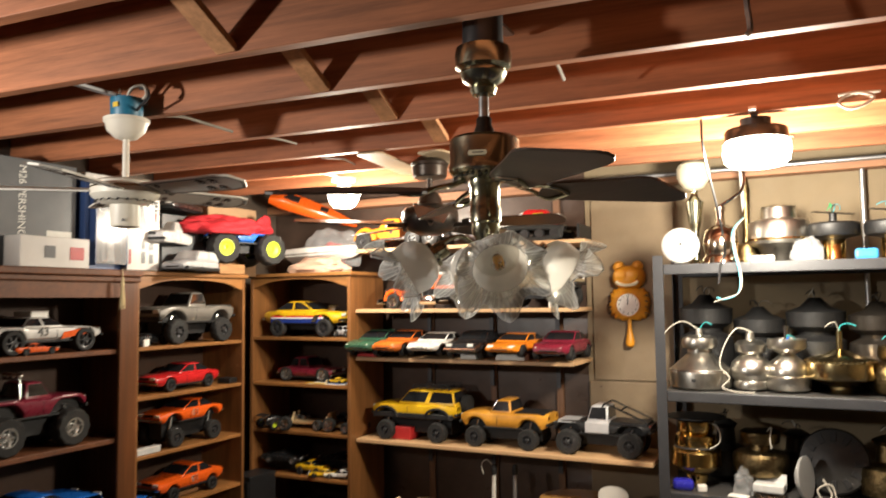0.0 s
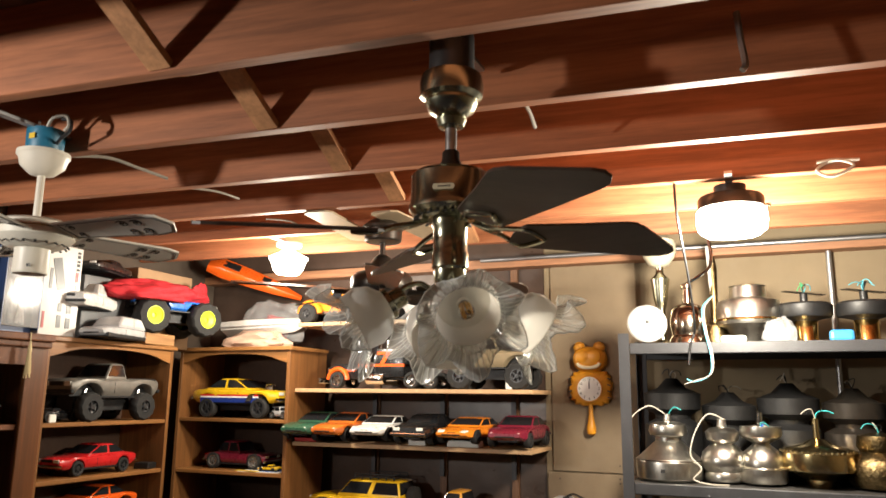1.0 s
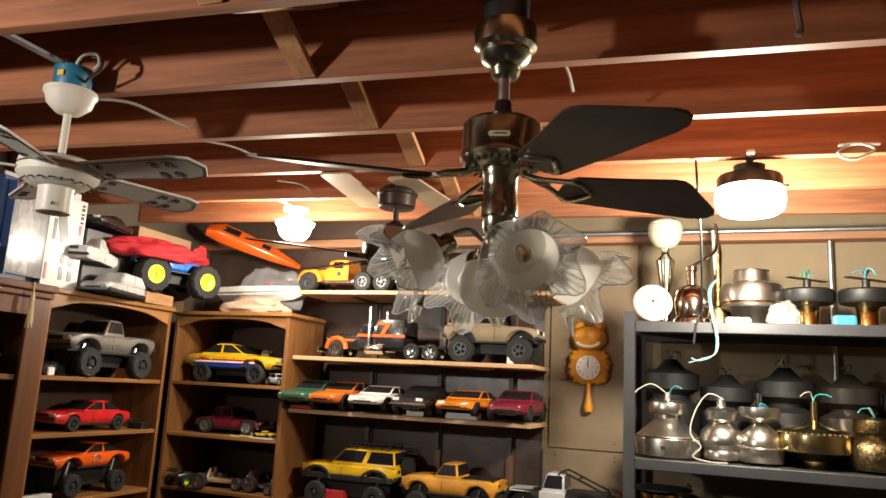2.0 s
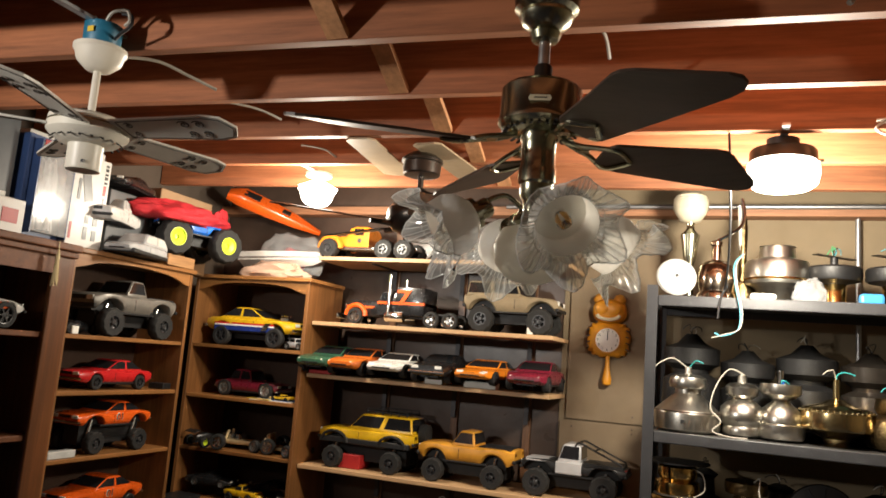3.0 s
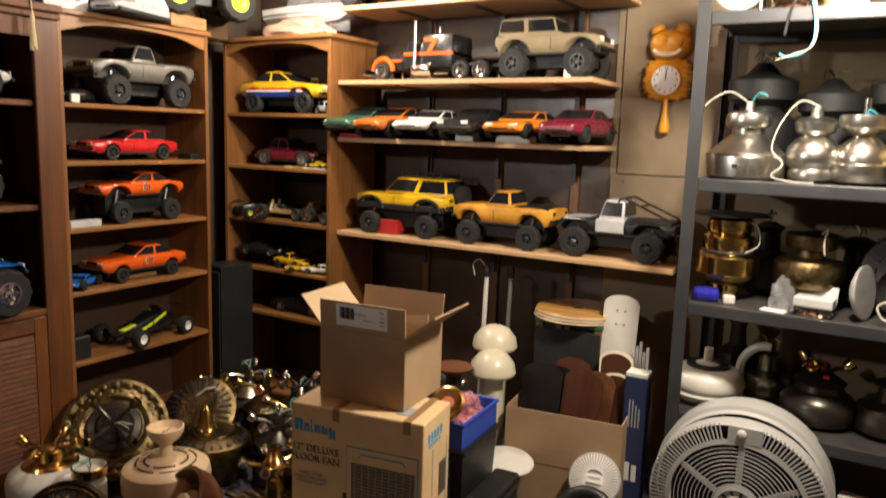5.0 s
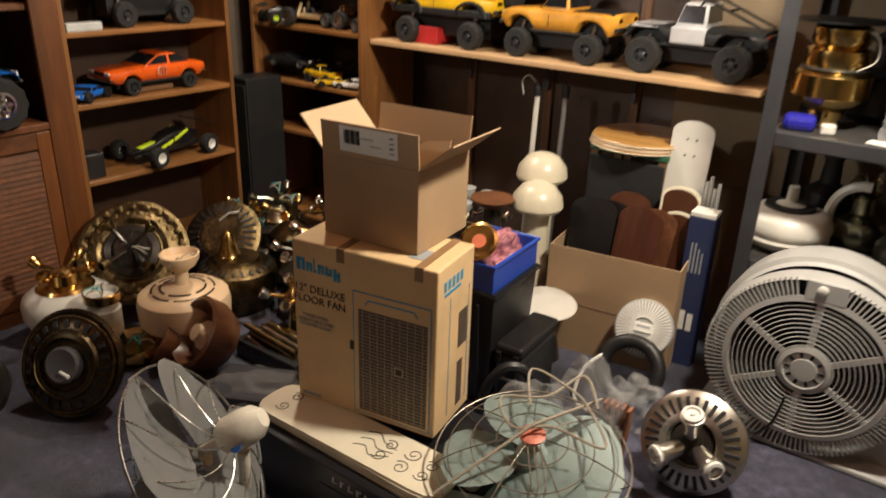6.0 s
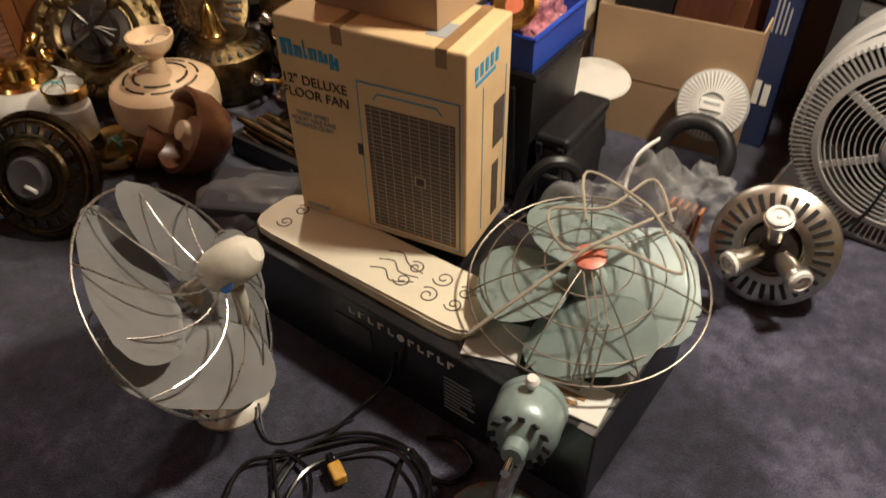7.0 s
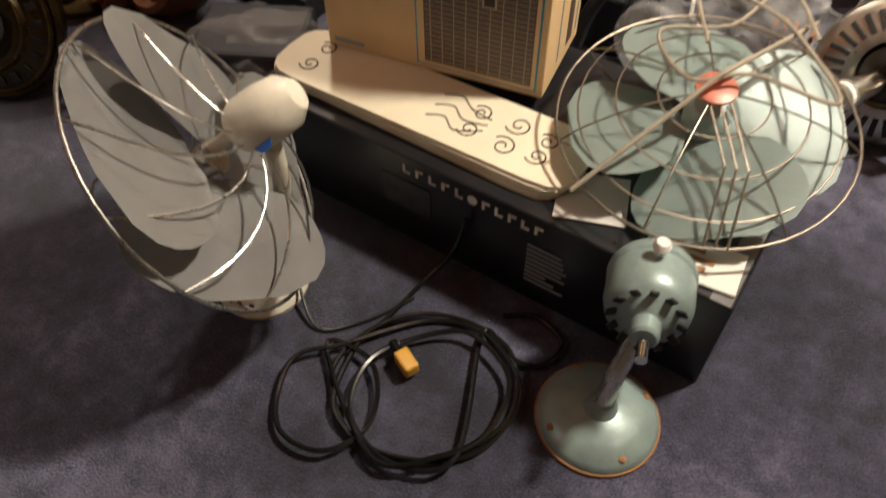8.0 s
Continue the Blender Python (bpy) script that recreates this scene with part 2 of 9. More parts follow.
# ceiling: subfloor boards over the joists
bm = bmesh.new()
x = XL - 0.1
while x < XR + 0.1:
    span(x, x + 0.137, YS - 0.1, YN + 0.15, 2.612, 2.632, 0.0, bm)
    x += 0.14
c = part("ceiling", bm, SUBFLOOR)
tagged(c, "dark rough subfloor boards above open joists", "ceiling", kind="structure")

JY = [2.035 + 0.406 * k for k in range(-10, 5)]
for k, y in enumerate(JY):
    j = part("joist", span(XL + 0.785, XR + 0.785, 0, 0.038, ZJ + random.uniform(-0.003, 0.003), 2.611, 0.002), JOIST)
    j.matrix_basis = pose(-0.785, y, 0, 0, 0, 4.3)
    tagged(j, "exposed reddish fir ceiling joist with knots", "joist", "ceiling joists", kind="structure")
# cross bridging, two crossed sticks in each bay
for y in JY[:-1]:
    for sgn in (1, -1):
        a, b = Vector((-0.785 + 0.025 * sgn, y + 0.040, ZJ + (0.012 if sgn > 0 else 0.215))), Vector((-0.785 + 0.025 * sgn, y + 0.404, ZJ + (0.215 if sgn > 0 else 0.012)))
        d = b - a
        rot = d.to_track_quat("Z", "X").to_matrix().to_4x4()
        br = part("bridging", box(0.02, 0.062, d.length, a, 0.0, rot), BRACE)
        tagged(br, "wooden cross bridging stick between joists", "bridging", "cross bridging", kind="structure")

# plate along the far wall's head
p = part("trim", span(XL, XR, YN - 0.09, YN + 0.003, 2.325, 2.372, 0.002), wood("plate_wood", (0.30, 0.14, 0.07), "x", 0.6, 9))
tagged(p, "wooden plate along the head of the wall", "beam", kind="structure")
STEEL = plain("conduit_steel", (0.42, 0.42, 0.43), 0.4, 0.9, 0.1, 30)
p = part("conduit_pipe", tube([(-0.9, YN - 0.13, 2.36), (XR, YN - 0.13, 2.36)], 0.011, 10), STEEL, None, "", True)
tagged(p, "grey steel conduit under the joists along the wall", "pipe")
p = part("conduit_drop", tube([(0.72, YN - 0.03, 2.36), (0.72, YN - 0.03, 1.4)], 0.012, 10), STEEL, None, "", True)
tagged(p, "grey steel conduit running down the wall", "pipe")


# ---- bookcases ----
def valance(x0, x1, z0, z1, thick, m, rise=0.05):
    """A board whose lower edge is cut to a shallow arch."""
    n = 14
    low = []
    for k in range(n + 1):
        u = k / n
        e = min(1.0, min(u, 1 - u) / 0.16)
        low.append((x0 + (x1 - x0) * u, z0 + rise * (1 - (2 * u - 1) ** 2) ** 0.6 * (0.3 + 0.7 * e)))
    return prism(low + [(x1, z1), (x0, z1)], thick, m)


def bookcase(name, label, at, turn, width, depth, top, shelves, board=0.018, arch=True):
    """A tall open case; its front is at local y = 0, its back at y = depth, its left end at x = 0."""
    ob = thing(name, at, label, "bookcase", turn=turn)
    part("side_panel", span(0, 0.02, 0, depth, 0, top - 0.02, 0.0015), CASE, ob)
    part("side_panel", span(width - 0.02, width, 0, depth, 0, top - 0.02, 0.0015), CASE, ob)
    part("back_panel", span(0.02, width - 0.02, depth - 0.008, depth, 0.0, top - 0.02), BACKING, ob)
    part("top_board", span(-0.012, width + 0.012, -0.014, depth, top - 0.02, top, 0.003), CASE_X, ob)
    if arch:
        part("valance", valance(0.02, width - 0.02, top - 0.085, top - 0.0205, 0.016, pose(0, 0.018, 0, 90)), CASE_X, ob, "arched front rail")
    for z in shelves:
        part("shelf", span(0.0205, width - 0.0205, 0.004, depth - 0.0085, z - board, z, 0.002), CASE_X, ob)
    part("plinth", span(0.0205, width - 0.0205, 0.02, 0.036, 0, 0.07), CASE_X, ob)
    return ob


A_SH = (1.54, 1.305, 1.03, 0.765, 0.466, 0.09)
B_SH = (1.54, 1.272, 0.998, 0.745, 0.51, 0.09)
# against the west wall, facing east: local x runs along world y
bookcase("bookcase", "brown oak bookcase with arched top rail, filled with model cars", (-2.35, 2.69, 0), 90, 0.745, 0.30, 1.90, A_SH)
bookcase("bookcase", "brown oak corner bookcase with arched top rail, filled with model cars", (-2.56, 3.72, 0), 0, 0.72, 0.36, 1.915, B_SH)


def cabinet():
    """A dark stained wall unit: open shelves above, louvred doors below."""
    ob = thing("wall_cabinet", (-2.33, 1.50, 0), "dark mahogany wall unit with open shelves over louvred doors", "cabinet", turn=90)
    W, D, T = 1.185, 0.36, 1.90
    part("side_panel", span(0, 0.022, 0.02, D, 0, T - 0.03, 0.002), CABINET, ob)
    part("side_panel", span(W - 0.022, W, 0.02, D, 0, T - 0.03, 0.002), CABINET, ob)
    part("post", span(0, 0.10, 0, 0.02, 0, T - 0.03, 0.003), CABINET, ob)
    part("post", span(W - 0.10, W, 0, 0.02, 0, T - 0.03, 0.003), CABINET, ob)
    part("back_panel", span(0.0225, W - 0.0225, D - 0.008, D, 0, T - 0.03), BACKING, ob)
    part("cornice", span(-0.02, W + 0.005, -0.03, D, T - 0.03, T, 0.006), CABINET_Y, ob)
    part("moulding", span(-0.01, W + 0.003, -0.015, 0.0, T - 0.055, T - 0.0305, 0.005), CABINET_Y, ob)
    part("top_rail", span(0.1005, W - 0.1005, 0.001, 0.02, T - 0.125, T - 0.0305), CABINET_Y, ob)
    for z in (1.54, 1.14):
        part("shelf", span(0.023, W - 0.023, 0.022, D - 0.009, z - 0.022, z, 0.003), CABINET_Y, ob)
    part("counter_shelf", span(0.1005, W - 0.1005, -0.004, D - 0.009, 0.705, 0.73, 0.004), CABINET_Y, ob)
    mid = W / 2
    for x0, x1 in ((0.103, mid - 0.003), (mid + 0.003, W - 0.103)):
        d = part("door", span(x0, x0 + 0.05, -0.002, 0.017, 0.06, 0.70, 0.002), CABINET, ob, "louvred door")
        part("stile", span(x1 - 0.05, x1, -0.002, 0.017, 0.06, 0.70, 0.002), CABINET, d)
        part("rail", span(x0 + 0.05, x1 - 0.05, -0.001, 0.016, 0.06, 0.12, 0.002), CABINET_Y, d)
        part("rail", span(x0 + 0.05, x1 - 0.05, -0.001, 0.016, 0.64, 0.70, 0.002), CABINET_Y, d)
        slat = box(x1 - x0 - 0.1, 0.030, 0.006, (0, 0, 0), 0.0015)
        first = part("slat", slat, CABINET_Y, d)
        me = first.data
        for k in range(25):
            m = pose((x0 + x1) / 2, 0.008, 0.126 + k * 0.0205, 76)
            if k == 0:
                first.matrix_basis = m
            else:
                put_part("slat", me, d, m)
    part("plinth", span(0.1005, W - 0.1005, 0.002, 0.02, 0, 0.058), CABINET_Y, ob)
    return ob


cabinet()

# ---- long pine shelves on the north wall ----
IRON = plain("bracket_iron", (0.06, 0.06, 0.065), 0.5, 0.5)
for z, x0, x1, lab in ((2.04, -1.835, -0.50, "top"), (1.70, -1.835, -0.565, "second"), (1.432, -1.835, -0.57, "third"), (0.978, -1.835, -0.20, "long")):
    s = thing("wall_shelf", (0, 0, z), "long pine board shelf with model trucks on it" if lab != "third" else "pine board shelf with a row of model car bodies", "shelf", "pine wall shelves")
    part("board", span(x0, x1, 3.768, 4.128, -0.02, 0, 0.002), PINE, s)
    for bx in (-1.55, -1.15, -0.76):
        part("bracket", span(bx - 0.012, bx + 0.012, 4.122, 4.128, -0.17, -0.0265, 0, span(bx - 0.012, bx + 0.012, 3.85, 4.128, -0.026, -0.0205)), IRON, s)


# ---- steel rack ----
def rack():
    ob = thing("steel_rack", (0, 0, 0), "dark grey steel shelving rack loaded with fan motors", "shelving rack")
    for x, y in ((-0.115, 3.578), (-0.115, 4.10), (1.30, 3.578), (1.30, 4.10)):
        bm = span(x - 0.022, x + 0.022, y - 0.003, y + 0.001, 0, 1.93)
        s = 1 if y < 3.8 else -1
        span(x - 0.022 if x < 0 else x + 0.018, x - 0.018 if x < 0 else x + 0.022, min(y, y + s * 0.045), max(y, y + s * 0.045), 0, 1.93, 0, bm)
        part("post", bm, RACKM, ob)
    for z in (1.890, 1.338, 0.905, 0.50, 0.12):
        f = part("shelf_beam", span(-0.092, 1.277, 3.574, 3.588, z - 0.045, z, 0.004), RACKM, ob)
        part("shelf_beam", span(-0.092, 1.277, 4.088, 4.102, z - 0.045, z, 0.003), RACKM, ob)
        part("shelf_deck", span(-0.11, 1.295, 3.5885, 4.0875, z - 0.012, z - 0.002), plain("rack_deck", (0.035, 0.033, 0.032), 0.5, 0.1, 0.3, 8) if z == 1.890 else bpy.data.materials["rack_deck"], ob)
    return ob


rack()

# ---- ceiling fans and lamps ----
NICKEL = plain("dark_polished_nickel", (0.40, 0.39, 0.29), 0.22, 1.0, 0.12, 9)
NICKEL_D = plain("dark_bronze", (0.055, 0.047, 0.04), 0.3, 0.7, 0.15, 20)
ZINC = plain("zinc_rod", (0.42, 0.43, 0.43), 0.35, 0.95, 0.2, 30)
BLADE_BR = wood("dark_walnut_blade", (0.060, 0.038, 0.026), "x", 0.5, 12, False, 0.25)
WHITE_P = plain("cream_white_paint", (0.66, 0.62, 0.53), 0.4, 0, 0.06, 10)
BLADE_W = plain("white_blade", (0.60, 0.58, 0.52), 0.42, 0, 0.06, 10)
INK = plain("brown_black_print", (0.05, 0.035, 0.025), 0.5)
FROST = plain("frosted_glass", (0.82, 0.80, 0.75), 0.45, 0, 0.03, 8)
# frosted glass lets part of the light through, scattered
_ft = FROST.node_tree
_tr = _ft.nodes.new("ShaderNodeBsdfTranslucent")
_tr.inputs[0].default_value = (0.86, 0.84, 0.78, 1)
_ms = _ft.nodes.new("ShaderNodeMixShader")
_ms.inputs[0].default_value = 0.45
_ft.links.new(_ft.nodes["Principled BSDF"].outputs[0], _ms.inputs[1])
_ft.links.new(_tr.outputs[0], _ms.inputs[2])
_ft.links.new(_ms.outputs[0], _ft.nodes["Material Output"].inputs[0])
# clear pressed glass: mostly see-through, with bright glossy ribs
CLEAR, _ct, _cb = nodes_of("clear_ribbed_glass")
_cb.inputs["Base Color"].default_value = (0.86, 0.86, 0.83, 1)
_cb.inputs["Roughness"].default_value = 0.09
_tp = _ct.nodes.new("ShaderNodeBsdfTransparent")
_tp.inputs[0].default_value = (0.93, 0.93, 0.91, 1)
_cm = _ct.nodes.new("ShaderNodeMixShader")
_cm.inputs[0].default_value = 0.38
link(_ct, _tp.outputs[0], _cm.inputs[1])
link(_ct, _cb.outputs[0], _cm.inputs[2])
link(_ct, _cm.outputs[0], _ct.nodes["Material Output"].inputs[0])
RIB_GLASS = glassy("bright_glass_rib", (0.92, 0.92, 0.89), 0.08, 0.60, 0.0)
BULB_GLASS = glassy("clear_bulb_glass", (1.0, 0.98, 0.95), 0.02)
BLACKP = plain("black_plastic", (0.013, 0.013, 0.014), 0.42, 0, 0.2, 20)
BLUE_BOX = plain("blue_outlet_box", (0.012, 0.13, 0.22), 0.45, 0, 0.15, 15)
WIREW = plain("white_cable", (0.40, 0.375, 0.32), 0.5, 0, 0.15, 20)
YELLOW_L = plain("yellow_label", (0.60, 0.40, 0.03), 0.5)
LAMP_GLOW = glow("lit_lamp_glass", (1.0, 0.90, 0.74), 16.0)
FILAMENT = plain("amber_bulb", (0.75, 0.42, 0.10), 0.25)


def blade_outline(length, root, tip, style="round"):
    pts = []
    n = 10
    if style == "round":
        for k in range(n + 1):
            a = -math.pi / 2 + math.pi * k / n
            pts.append((length - tip * 0.55 + tip * 0.55 * math.cos(a), tip * math.sin(a)))
        pts += [(0.02, root), (0, root * 0.6), (0, -root * 0.6), (0.02, -root)]
    elif style == "clipped":
        pts = [(0, -root * 0.55), (0.02, -root * 0.9), (length * 0.35, -root * 1.22), (length * 0.58, -tip * 1.12), (length * 0.64, -tip * 1.10), (length * 0.70, -tip * 0.94), (length * 0.975, tip * 0.25), (length, tip * 0.48), (length * 0.985, tip * 0.70), (length * 0.94, tip * 0.84), (length * 0.86, tip * 0.88), (length * 0.5, root * 1.08), (0.02, root * 0.9), (0, root * 0.55)]
    else:
        pts = [(0, -root), (length * 0.80, -tip), (length * 0.93, -tip * 0.80), (length * 0.97, -tip * 0.35), (length, 0), (length * 0.97, tip * 0.35), (length * 0.93, tip * 0.80), (length * 0.80, tip), (0, root)]
    return pts


def scroll(m, s, flip=1):
    """A curled line of print."""
    pts = []
    for k in range(22):
        a = k * 0.42
        r = s * (0.12 + 0.05 * k / 2)
        pts.append(m @ Vector((r * math.cos(a), flip * r * math.sin(a), 0)))
    return pts


def ruffled_shade(parent, m, bulb=True):
    """A frosted tulip with a clear crimped rim; opens along local +z."""
    s = part("glass_shade", lathe([(0.028, 0), (0.034, 0.008), (0.054, 0.024), (0.064, 0.048), (0.061, 0.074), (0.060, 0.084)], 28, m, None, False), FROST, parent, "frosted white glass shade", True)
    bm = bmesh.new()
    n, rings = 144, []
    for i, (r, z, w) in enumerate(((0.059, 0.082, 0.0), (0.066, 0.094, 0.10), (0.075, 0.101, 0.22), (0.083, 0.106, 0.38), (0.092, 0.109, 0.56), (0.098, 0.109, 0.68))):
        ring = []
        for k in range(n):
            a = 2 * math.pi * k / n
            rib = 0.0016 * (i > 0) * math.sin(36 * a)
            rr = r + 0.012 * w * math.sin(6 * a + 0.6)
            zz = z + 0.034 * w * math.sin(6 * a) + rib
            ring.append(bm.verts.new(m @ Vector((rr * math.cos(a), rr * math.sin(a), zz))))
        rings.append(ring)
    for a, b in zip(rings, rings[1:]):
        for k in range(n):
            bm.faces.new((a[k], a[(k + 1) % n], b[(k + 1) % n], b[k]))
    ribs = bmesh.new()
    for k in range(0, n, 3):
        tube([ring[k].co.copy() for ring in rings], 0.0011, 4, False, ribs)
    tube([v.co.copy() for v in rings[-1]], 0.0016, 5, True, ribs)
    tube([v.co.copy() for v in rings[1]], 0.0010, 4, True, ribs)
    bmesh.ops.solidify(bm, geom=bm.faces[:], thickness=0.0025)
    part("ruffled_rim", bm, CLEAR, s, "clear crimped glass rim", True)
    part("rim_ribs", ribs, RIB_GLASS, s, "pressed ribs and lip of the glass")
    part("socket", lathe([(0.018, -0.035), (0.021, -0.03), (0.021, -0.008), (0.033, -0.004), (0.033, 0.006), (0.0285, 0.006)], 18, m), NICKEL, s, "polished metal socket cup", True)
    # frosted cone added over the socket to brighten the shade's dark bottom
    part("shade_neck", lathe([(0.052, 0.026), (0.030, 0.024), (0.013, 0.026), (0.012, 0.034), (0, 0.034)], 18, m, None, False), FROST, s, "", True)
    if bulb:
        part("bulb", lathe([(0.011, 0.0345), (0.012, 0.04), (0.016, 0.054), (0.014, 0.068), (0.007, 0.080), (0, 0.085)], 16, m), BULB_GLASS, s, "unlit clear candle bulb", True)
        fil = bmesh.new()
        for k in range(4):
            a = math.pi * k / 2
            tube([m @ Vector((0.003 * math.cos(a), 0.003 * math.sin(a), 0.038)), m @ Vector((0.006 * math.cos(a), 0.006 * math.sin(a), 0.066))], 0.0016, 5, False, fil)
        part("filament", fil, FILAMENT, s, "amber filaments")
    return s


def main_fan():
    ax, ay = -0.197, 1.85
    ob = thing("ceiling_fan", (ax, ay, 2.375), "polished dark nickel ceiling fan with walnut blades and frosted ruffled shades", "ceiling fan")
    z = lambda v: v - 2.375
    part("hanger_bar", span(-0.012, 0.012, -0.182, 0.184, z(2.447), z(2.456)), STEEL, ob)
    part("outlet_box", lathe([(0.05, z(2.362)), (0.05, z(2.45))], 16), BLACKP, ob, "", True)
    part("canopy", lathe([(0.012, z(2.235)), (0.028, z(2.24)), (0.034, z(2.255)), (0.030, z(2.262)), (0.050, z(2.275)), (0.058, z(2.292)), (0.056, z(2.30)), (0.068, z(2.308)), (0.070, z(2.335)), (0.066, z(2.355)), (0.05, z(2.362))], 36), NICKEL, ob, "", True)
    part("downrod", lathe([(0.0125, z(2.15)), (0.0125, z(2.24))], 16), ZINC, ob, "grey zinc rod", True)
    part("coupling", lathe([(0.016, z(2.185)), (0.019, z(2.18)), (0.019, z(2.165)), (0.024, z(2.155)), (0.026, z(2.142)), (0.04, z(2.132))], 24), NICKEL_D, ob, "", True)
    mo = part("motor_housing", lathe([(0.03, z(2.137)), (0.078, z(2.133)), (0.084, z(2.126)), (0.085, z(2.068)), (0.088, z(2.062)), (0.088, z(2.052)), (0.080, z(2.043)), (0.060, z(2.034)), (0.045, z(2.032))], 48), NICKEL, ob, "", True)
    for k in range(28):
        a = 2 * math.pi * k / 28
        m = pose(0.068 * math.cos(a), 0.068 * math.sin(a), z(2.0365), 0, 22, math.degrees(a))
        if k == 0:
            first = part("vent_slot", box(0.022, 0.006, 0.003), BLACKP, mo)
            first.matrix_basis = m
        else:
            put_part("vent_slot", first.data, mo, m)
    pl = part("badge", prism([(-0.02, -0.006), (0.02, -0.006), (0.023, 0), (0.02, 0.006), (-0.02, 0.006), (-0.023, 0)], 0.002, pose(0.018, -0.0835, z(2.083), 90, 0, 12)), plain("cream_badge", (0.62, 0.55, 0.38), 0.4), mo, "small cream maker's plate")
    part("print_bar", box(0.026, 0.0012, 0.0025, (0.02, -0.0855, z(2.082)), 0, pose(0, 0, 0, 0, 0, 12)), INK, pl)
    part("switch_housing", lathe([(0.038, z(2.036)), (0.039, z(2.02)), (0.036, z(2.015)), (0.036, z(1.965)), (0.0385, z(1.96)), (0.0385, z(1.93)), (0.034, z(1.925)), (0.033, z(1.90)), (0.026, z(1.89)), (0.024, z(1.868)), (0.03, z(1.862))], 32), NICKEL, ob, "", True)
    for ang in (32, 130, 211, 314):
        c, s = math.cos(radians(ang)), math.sin(radians(ang))
        blade = part("blade", prism(blade_outline(0.385, 0.056, 0.076, "clipped"), 0.006, pose(0.135 * c, 0.135 * s, z(2.003), -14, 0, ang)), BLADE_BR, ob, "dark walnut fan blade")
        iron = bmesh.new()
        for w in (-1, 1):
            ctrl = [(0.05 * c, 0.05 * s, z(2.03)), (0.085 * c - w * 0.012 * s, 0.085 * s + w * 0.012 * c, z(2.018)), (0.12 * c - w * 0.022 * s, 0.12 * s + w * 0.022 * c, z(2.012) - w * 0.003), (0.16 * c - w * 0.036 * s, 0.16 * s + w * 0.036 * c, z(2.001) - w * 0.009), (0.19 * c - w * 0.015 * s, 0.19 * s + w * 0.015 * c, z(1.999) - w * 0.004), (0.205 * c, 0.205 * s, z(2.0))]
            tube(curve_pts(ctrl, 5), 0.0058, 8, False, iron)
        lathe([(0.012, 0), (0.012, 0.008), (0, 0.010)], 12, pose(0.10 * c, 0.10 * s, z(2.010)), iron)
        part("blade_iron", iron, NICKEL, blade, "scrolled metal blade bracket", True)
    kit = part("light_kit", lathe([(0.03, z(1.866)), (0.042, z(1.858)), (0.045, z(1.846)), (0.036, z(1.838)), (0.034, z(1.83))], 28), NICKEL, ob, "", True)
    part("bowl", lathe([(0.034, z(1.838)), (0.064, z(1.83)), (0.080, z(1.795)), (0.074, z(1.758)), (0.052, z(1.732)), (0.022, z(1.722)), (0, z(1.721))], 32), FROST, kit, "frosted white glass bowl", True)
    for ang in (213, 302, 35, 124):
        c, s = math.cos(radians(ang)), math.sin(radians(ang))
        arm = part("lamp_arm", tube(curve_pts([(0.03 * c, 0.03 * s, z(1.875)), (0.06 * c, 0.06 * s, z(1.895)), (0.09 * c, 0.09 * s, z(1.888)), (0.112 * c, 0.112 * s, z(1.870))], 6), 0.0055, 10), NICKEL, ob, "", True)
        m = Matrix.Translation((0.126 * c, 0.126 * s, z(1.852))) @ Matrix.Rotation(radians(ang), 4, "Z") @ Matrix.Rotation(radians(180 - 58), 4, "Y")
        ruffled_shade(arm, m)
    return ob


main_fan()


